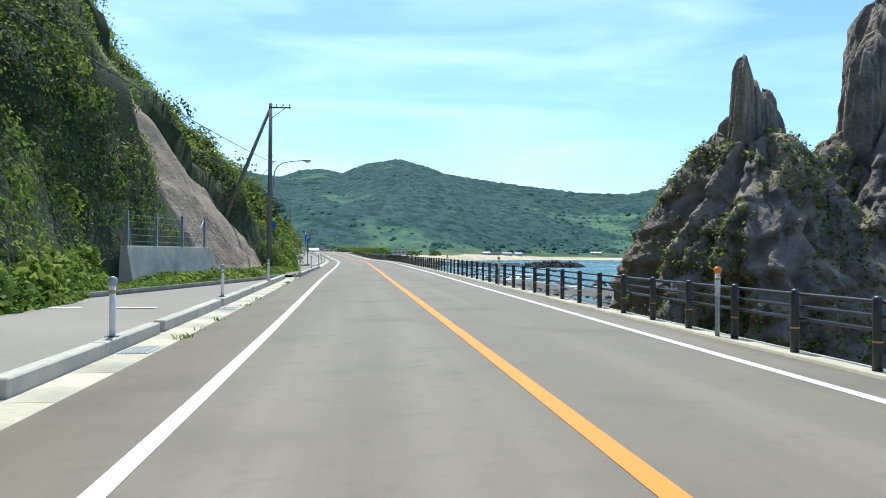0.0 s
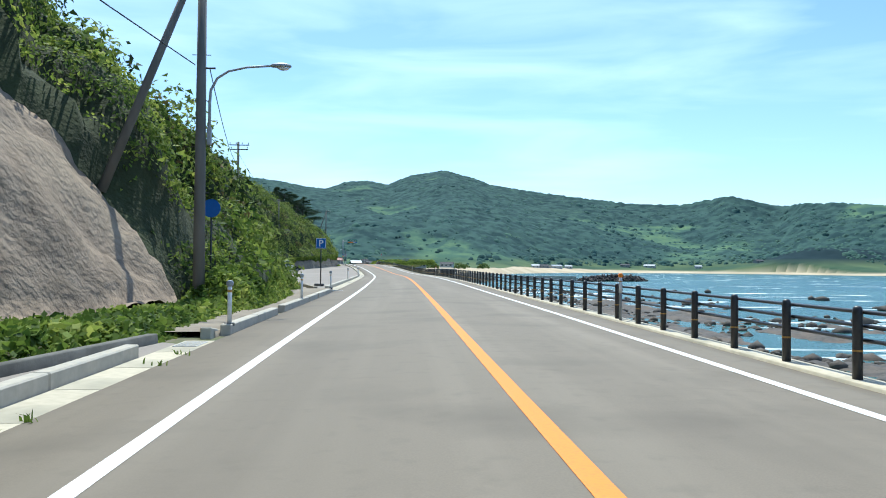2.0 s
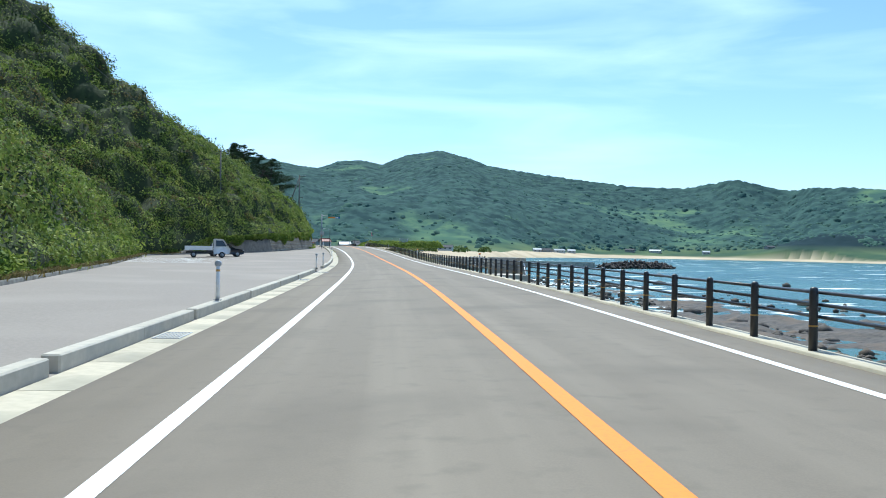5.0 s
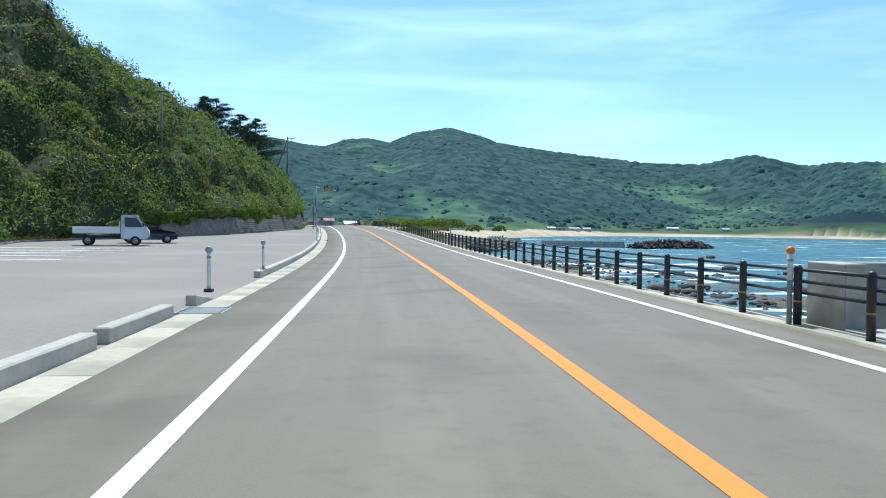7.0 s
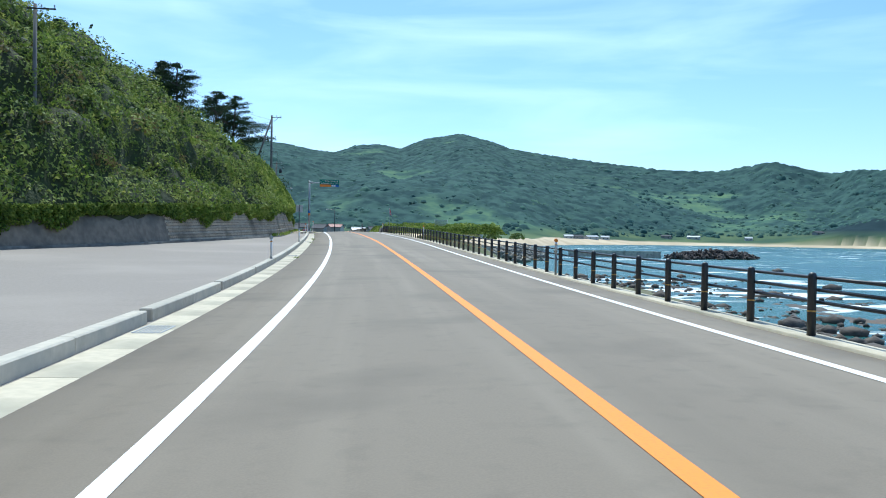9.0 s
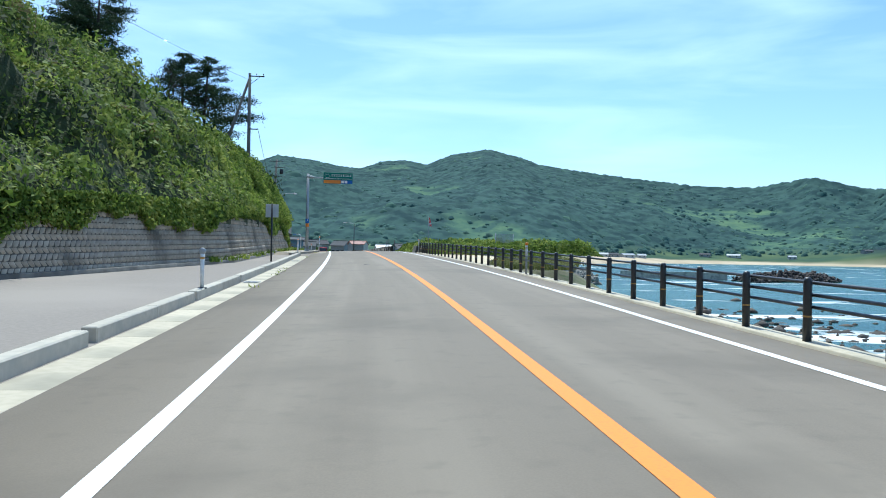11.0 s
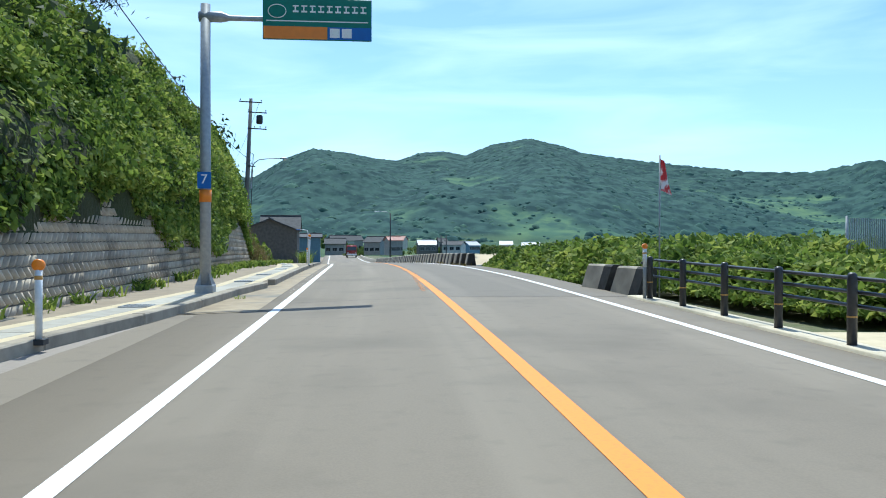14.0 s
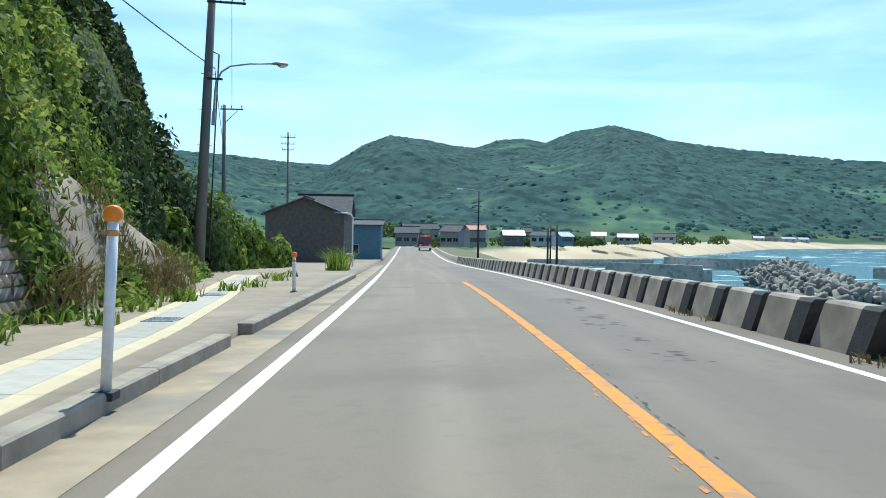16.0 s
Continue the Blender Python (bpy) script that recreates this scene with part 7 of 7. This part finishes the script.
mound("lot_corner_bushes", 16000, 74, 100, lambda s: foot(s) - 0.3, lambda s: np.interp(s, [74, 77, 90, 100], [-6.4, -6.5, -9.1, -11.2]), lambda s, n: 0.45 + 0.5 * bumps(s, n, 1.6, 4.0), 0.10, L_BUSH, 59, "low green bushes behind the kerb of the lot")
tufts("lot_grass", along(1500, 76, 190, lambda s: foot(s) - 0.2, lambda s: foot(s) + 0.55, 0.05, 46), 0.38, 7, L_DRY, 46, "dry grass along the edge of the parking lot")
wp = np.concatenate([along(60, 222, 286, lambda s: foot(s) + 0.35, lambda s: foot(s) + 0.8, 0.12, 47), along(34, 262, 300, lambda s: foot(s) + 0.4, lambda s: foot(s) + 1.2, 0.14, 48), along(18, 262, 305, -6.9, -6.4, 0.14, 49)])
tufts("footway_weeds", wp, 0.34, 26, L_BUSH, 50, "green weeds growing from the footway edge", 0.03, 0.16)
tufts("kerb_weeds", np.concatenate([along(12, 5, 46, -4.66, -4.6, 0.0, 51), along(8, 186, 240, -4.66, -4.6, 0.0, 52), along(9, 255, 300, -4.5, -4.42, 0.0, 53)]), 0.11, 9, L_BUSH, 54, "small weeds in the kerb joint", 0.014, 0.07)
mound("roadside_shrub", 2600, 315, 319.5, -6.3, -5.1, 1.15, 0.13, L_BUSH, 55, "small green shrub beside the kerb")
tufts("shrub_stems", along(14, 315.5, 319, -6.1, -5.3, 0.1, 56), 1.5, 14, L_BUSH, 56, "tall leafy stems of a roadside shrub", 0.03, 0.2)
mound("bank_bushes", 14000, 287, 312, lambda s: foot(s) - 1.0, lambda s: foot(s) + 1.6, 1.1, 0.14, L_BUSH, 57, "bushes at the foot of the wooded bank")
def heap(k, s, n, r, tall, size, material, seed, name, label):
    """One bush or small tree grown from the ground: leaves through an uneven, upright dome."""
    rng = np.random.default_rng(seed)
    d = rng.normal(size=(k, 3))
    d /= np.linalg.norm(d, axis=1, keepdims=True)
    d[:, 2] = np.abs(d[:, 2])
    lump = 0.8 + 0.5 * fbm(d[:, 0] * 2 + seed, d[:, 1] * 2 + d[:, 2] * 2.5, 3, seed)
    p = rp(s, n, 0.1) + d * lump[:, None] * np.array([r, r, tall]) * rng.uniform(0.55, 1.05, k)[:, None] ** 0.5
    return tagged(leaves(name, p, d, size, material, None, seed, 0.6), label, "plants", kind="stuff")


for j, (s, n, r, tall, leaf) in enumerate(((306, -12.6, 2.4, 8.2, L_DARK), (310, -12.2, 2.2, 6.0, L_DARK), (313.5, -11.8, 1.9, 4.3, L_BUSH), (317.5, -11.3, 1.7, 3.2, L_BUSH), (321.5, -10.7, 1.6, 2.5, L_BUSH), (325.5, -10.2, 1.4, 1.9, L_BUSH),
                                           (312, -15.5, 3.0, 8.5, L_DARK), (318, -14.8, 2.6, 6.0, L_WOOD), (324, -13.6, 2.2, 4.0, L_WOOD), (303, -11.2, 1.5, 3.0, L_BUSH))):
    heap(2600, s, n, r, tall, 0.17, leaf, 120 + j, "bank_tree" if tall > 4 else "bank_bush", "leafy tree at the end of the wooded bank" if tall > 4 else "leafy bush below the wooded bank")
tufts("yellow_grass", along(260, 284, 290, lambda s: foot(s) - 2.2, lambda s: foot(s) + 0.6, 0.3, 58), 0.9, 16, L_DRY, 58, "dry yellow grass at the end of the block wall", 0.02, 0.25)

# Sea side.
mound("sea_creeper", 68000, 256.6, 281, lambda s: np.interp(s, [256, 258.5, 262, 272, 276, 277.5, 281], [5.2, 4.5, 4.15, 4.05, 4.1, 4.9, 5.4]), lambda s: np.full_like(s, 21.0), lambda s, n: np.interp(n, [4, 5.2, 9, 21], [0.45, 0.7, 0.85, 0.9]) * np.interp(s, [256, 268, 281], [1.0, 1.0, 0.85]) * (0.55 + 0.85 * bumps(s, n, 2.6, 5.0)), 0.115, L_BUSH, 61, "thick green creeper on the sea side verge", 0.5)
mound("fence_bushes", 36000, 246, 257.5, lambda s: np.interp(s, [246, 250, 257], [9.5, 6.2, 5.6]), lambda s: np.full_like(s, 13.0), lambda s, n: 0.75, 0.11, L_BUSH, 62, "green bushes behind the end of the fence", 0.55)
tufts("sea_grass", along(2000, 226, 258, lambda s: 4.6 + np.interp(s, [216, 228, 236, 244, 247], [0.2, 0.9, 2.7, 4.5, 3.0]), lambda s: 5.6 + 8.5 * wide(s), -0.3, 63), 0.42, 8, leaf_mat("olive_grass", (0.09, 0.11, 0.035), (0.17, 0.185, 0.06), (0.29, 0.27, 0.11)), 63, "olive grass on the slope behind the fence", 0.02, 0.25)
tufts("tall_reeds", np.concatenate([along(30, 258, 276, 6.0, 12.0, 0.4, 64), along(6, 256.5, 258.5, 5.6, 6.4, 0.0, 65)]), 0.95, 22, L_BUSH, 64, "tall green reeds above the creeper", 0.022, 0.25)
tufts("block_weeds", along(40, 272, 330, 3.3, 3.45, 0.0, 66), 0.16, 14, L_DRY, 66, "small weeds in front of the road blocks", 0.014, 0.1)


# ---- trees ----
def pine(s, n, z, tall, seed, lean=0.0, label="dark green pine with layered branches"):
    rng = np.random.default_rng(seed)
    o = rp(s, n, z, flat=True)
    g = empty("pine_tree", Matrix.Translation(o.tolist()), label, "tree", "pines on the hill")
    crook = [Vector((lean * t * tall + 0.12 * math.sin(4 * t + seed), 0.1 * math.sin(5 * t + 1), t * tall)) for t in np.linspace(-0.35, 1, 12)]
    tube("trunk", crook, [0.24 * (1 - 0.85 * t) + 0.015 for t in np.linspace(0, 1, 12)], BARK, g, "dark rough trunk", 9)
    bm = bmesh.new()
    pads, outs, many = [], [], []
    for k in range(44):
        t = 0.16 + 0.84 * (k + rng.uniform(0, 1)) / 44
        base = crook[0].lerp(crook[-1], (t + 0.35) / 1.35)
        ang = rng.uniform(0, 2 * math.pi)
        reach = tall * (0.62 * (1 - t) ** 0.75 + 0.04) * rng.uniform(0.6, 1.25)
        tip = base + Vector((math.cos(ang) * reach, math.sin(ang) * reach, reach * rng.uniform(0.0, 0.32)))
        mid = base.lerp(tip, 0.5) + Vector((0, 0, -0.08 * reach))
        b_tube(bm, [base, mid, tip], [0.05 * (1.2 - t), 0.035 * (1.2 - t), 0.012], 5)
        for f in np.linspace(0.42, 1.0, 6):
            c = base.lerp(tip, f)
            pads.append((c.x + rng.normal(0, 0.08), c.y + rng.normal(0, 0.08), c.z + 0.04)), outs.append(0.17 + 0.26 * reach / tall * 3), many.append(int(14 + 150 * reach / tall))
    part("crown_frame", bm, BARK, g, "dark bent limbs")
    pads, outs = np.repeat(np.array(pads), many, 0), np.repeat(np.array(outs) * 0.85, many)
    q = pads + rng.normal(0, 1, (len(pads), 3)) * np.stack([outs, outs, outs * 0.4], 1)
    leaves("needles", q, np.tile([0, 0, 0.7], (len(q), 1)), 0.16, L_PINE, g, seed, 1.2, 0.28)
    return g


BARK = mat("pine_bark", (0.060, 0.048, 0.040), (0.035, 0.028, 0.024), 6, 0.95, bump=0.8, bump_scale=14)
pine(250, -20.6, 10.4, 9.0, 71)
pine(252.5, -23.0, 14.0, 6.0, 72)
pine(270.5, -15.8, 9.4, 9.5, 73, 0.02)
pine(274.0, -18.5, 13.0, 7.0, 74)
pine(225, -26.7, 15.6, 2.6, 75)


def dead_tree(s, n, z, tall, seed):
    rng = np.random.default_rng(seed)
    g = empty("bare_tree", Matrix.Translation(rp(s, n, z, flat=True).tolist()), "bare leafless tree on the hillside", "tree")
    bm = bmesh.new()

    def branch(p, way, length, r, depth):
        q = p + way * length
        b_tube(bm, [p, p.lerp(q, 0.5) + Vector(rng.normal(0, 0.05, 3).tolist()) * length, q], [r, r * 0.75, r * 0.5], 5)
        if depth:
            for _ in range(3):
                w = (way + Vector(rng.normal(0, 0.55, 3).tolist())).normalized()
                branch(p.lerp(q, rng.uniform(0.5, 1.0)), w, length * rng.uniform(0.55, 0.8), r * 0.55, depth - 1)

    branch(Vector((0, 0, -0.5)), Vector((0.1, 0, 1)).normalized(), tall * 0.5, 0.1, 4)
    part("bare_crown", bm, BARK, g)


dead_tree(262, -18.0, 12.4, 5.4, 81)
dead_tree(256.5, -17.5, 10.5, 5.0, 82)


# Trees between the houses of the far town.
def town_trees():
    rng = np.random.default_rng(91)
    places, out = [], []
    for x, y, z, r in ((-68, 470, 1, 4), (-58, 505, 1, 5), (-49, 500, 0, 3.5), (-40, 495, 0, 4), (-33, 520, 0, 5), (-25, 520, 0, 4), (-18, 530, 0, 4), (-10, 540, 0, 4), (-72, 530, 2, 6), (-88, 520, 3, 6), (-52, 560, 1, 6), (-20, 600, 1, 6), (8, 610, 0, 5), (18, 640, 0, 6), (-5, 570, 0, 4), (-45, 445, 0, 2.5), (40, 660, 0, 6), (60, 690, 0, 6)):
        k = 420
        d = rng.normal(size=(k, 3))
        d /= np.linalg.norm(d, axis=1, keepdims=True)
        d[:, 2] = np.abs(d[:, 2]) * 0.9
        rad = r * (0.75 + 0.35 * fbm(d[:, 0] * 2 + x, d[:, 1] * 2 + y, 2)) * rng.uniform(0.75, 1.0, k)
        places.append(np.array([x, y, z - 0.5]) + d * rad[:, None] * np.array([1.25, 1.25, 1.0])), out.append(d)
    return leaves("town_greenery", np.concatenate(places), np.concatenate(out), 0.62, L_WOOD, None, 91, 0.6)


tagged(town_trees(), "dark green trees and bushes between far houses", "plants", kind="stuff")


# Dry grass clinging to the sloped concrete at the end of the wall.
rng = np.random.default_rng(93)
g_s = rng.uniform(286.5, 293.0, 150)
g_h = 3.2 * (1 - (g_s - 286.4) / 8.6) ** 0.8 * rng.uniform(0, 1, 150) ** 1.5
g_ok = fbm(g_s / 1.1, g_h / 0.8, 2, 3.0) > -0.15
tufts("clinging_grass", rp(g_s, -7.75 - 0.42 * g_h, 0.1 + g_h)[g_ok], 0.42, 18, L_DRY, 93, "dry grass clinging to sloped concrete", 0.018, 0.2)


# ---- wear on the road ----
TAR = mat("tar_repair", (0.062, 0.060, 0.057), (0.045, 0.044, 0.042), 8, 0.8, spots=(0.10, 0.096, 0.09), spot_scale=2.0)
OLD_ORANGE = mat("worn_orange_paint", (0.62, 0.22, 0.05), (0.30, 0.17, 0.09), 9, 0.85)
OLD_WHITE = mat("worn_white_paint", (0.40, 0.38, 0.34), (0.22, 0.205, 0.18), 9, 0.85)


def flecks(name, s0, s1, n_of, wide, k, material, seed, label, z=0.006):
    """Broken remains of paint or tar: small uneven slivers along a line."""
    rng = np.random.default_rng(seed)
    v, f = [], []
    for j in range(2 * k):
        s, ln = rng.uniform(s0, s1), rng.uniform(0.03, 0.2)
        n, w = n_of(s) + rng.normal(0, wide * 0.35), rng.uniform(0.1, 0.4) * wide
        ss = np.array([s, s + ln * 0.2, s + ln, s + ln * 0.8])
        nn = np.array([n_of(s) * 0 + n, n + w, n + w * rng.uniform(0.3, 1), n - w * 0.2])
        v.append(rp(ss, nn, z)), f.append(np.arange(4) + 4 * j)
    return tagged(from_arrays(name, np.concatenate(v), np.array(f), material), label, "road mark", kind="structure")


flecks("worn_line", 255.5, 263, lambda s: -0.27 + 0.022 * (s - 255.5), 0.09, 90, OLD_ORANGE, 1, "flaked remains of an old orange line", 0.004)
flecks("worn_line", 262, 300, lambda s: -0.12, 0.10, 90, OLD_ORANGE, 2, "flaked remains of an old orange line", 0.0035)
flecks("worn_line", 257, 272, lambda s: -3.48, 0.12, 34, OLD_WHITE, 3, "flaked remains of an old white line", 0.004)
flecks("tar_crack", 255, 300, lambda s: 0.13, 0.06, 60, TAR, 4, "dark cracks along the centre line", 0.0062)
flecks("tar_crack", 280, 291, lambda s: 1.15 + 0.05 * (s - 280), 0.5, 34, TAR, 5, "dark patched cracks in the asphalt", 0.004)


def joint(s, w=0.03, n0=-4.4, n1=4.0):
    st = np.linspace(n0, n1, 22)
    rng = np.random.default_rng(int(s * 10))
    a = s + 0.01 * rng.normal(size=22)
    v = np.concatenate([rp(a, st, 0.003), rp(a + w, st, 0.003)])
    i = np.arange(21)
    return tagged(from_arrays("road_joint", v, np.stack([i, i + 1, i + 23, i + 22], 1), TAR), "dark transverse joint across the road", "road joint", kind="structure")


joint(253.7, 0.03, -3.2, 4.0)
tagged(paved("asphalt_patch", 253.75, 330, [(0.1, 0.002), (1.2, 0.002), (2.4, 0.002), (3.9, 0.002)], asphalt_material("older_asphalt", (0.162, 0.138, 0.108), (0.125, 0.106, 0.084), (0.20, 0.172, 0.136))), "older darker asphalt of the seaward lane", "road patch", kind="structure")
g = empty("valve_cover", on_road(222.5, -1.3, 0.006), "small dark iron cover in the road", "iron cover")
box("cover", (-0.12, -0.12, -0.03), (0.12, 0.12, 0.001), M["iron_dark"], g, bevel=0.01)


def lot_stripe(s, n0, n1, w=0.45):
    """One bar of the painted no-parking field, across the lot."""
    st = np.linspace(n0, n1, 9)
    v = np.concatenate([rp(np.full(9, s), st, 0.03), rp(np.full(9, s + w), st, 0.03)])
    i = np.arange(8)
    return tagged(from_arrays("lot_stripe", v, np.stack([i, i + 1, i + 10, i + 9], 1), M["white_paint"]), "white bar of a painted no-parking field", "road mark", kind="structure")


for s_, n_ in ((153.2, -15.1), (157.0, -16.2), (160.8, -17.0), (164.4, -17.4), (168.0, -17.8)):
    lot_stripe(s_, max(float(foot(s_)) + 0.8, -24.0), n_)
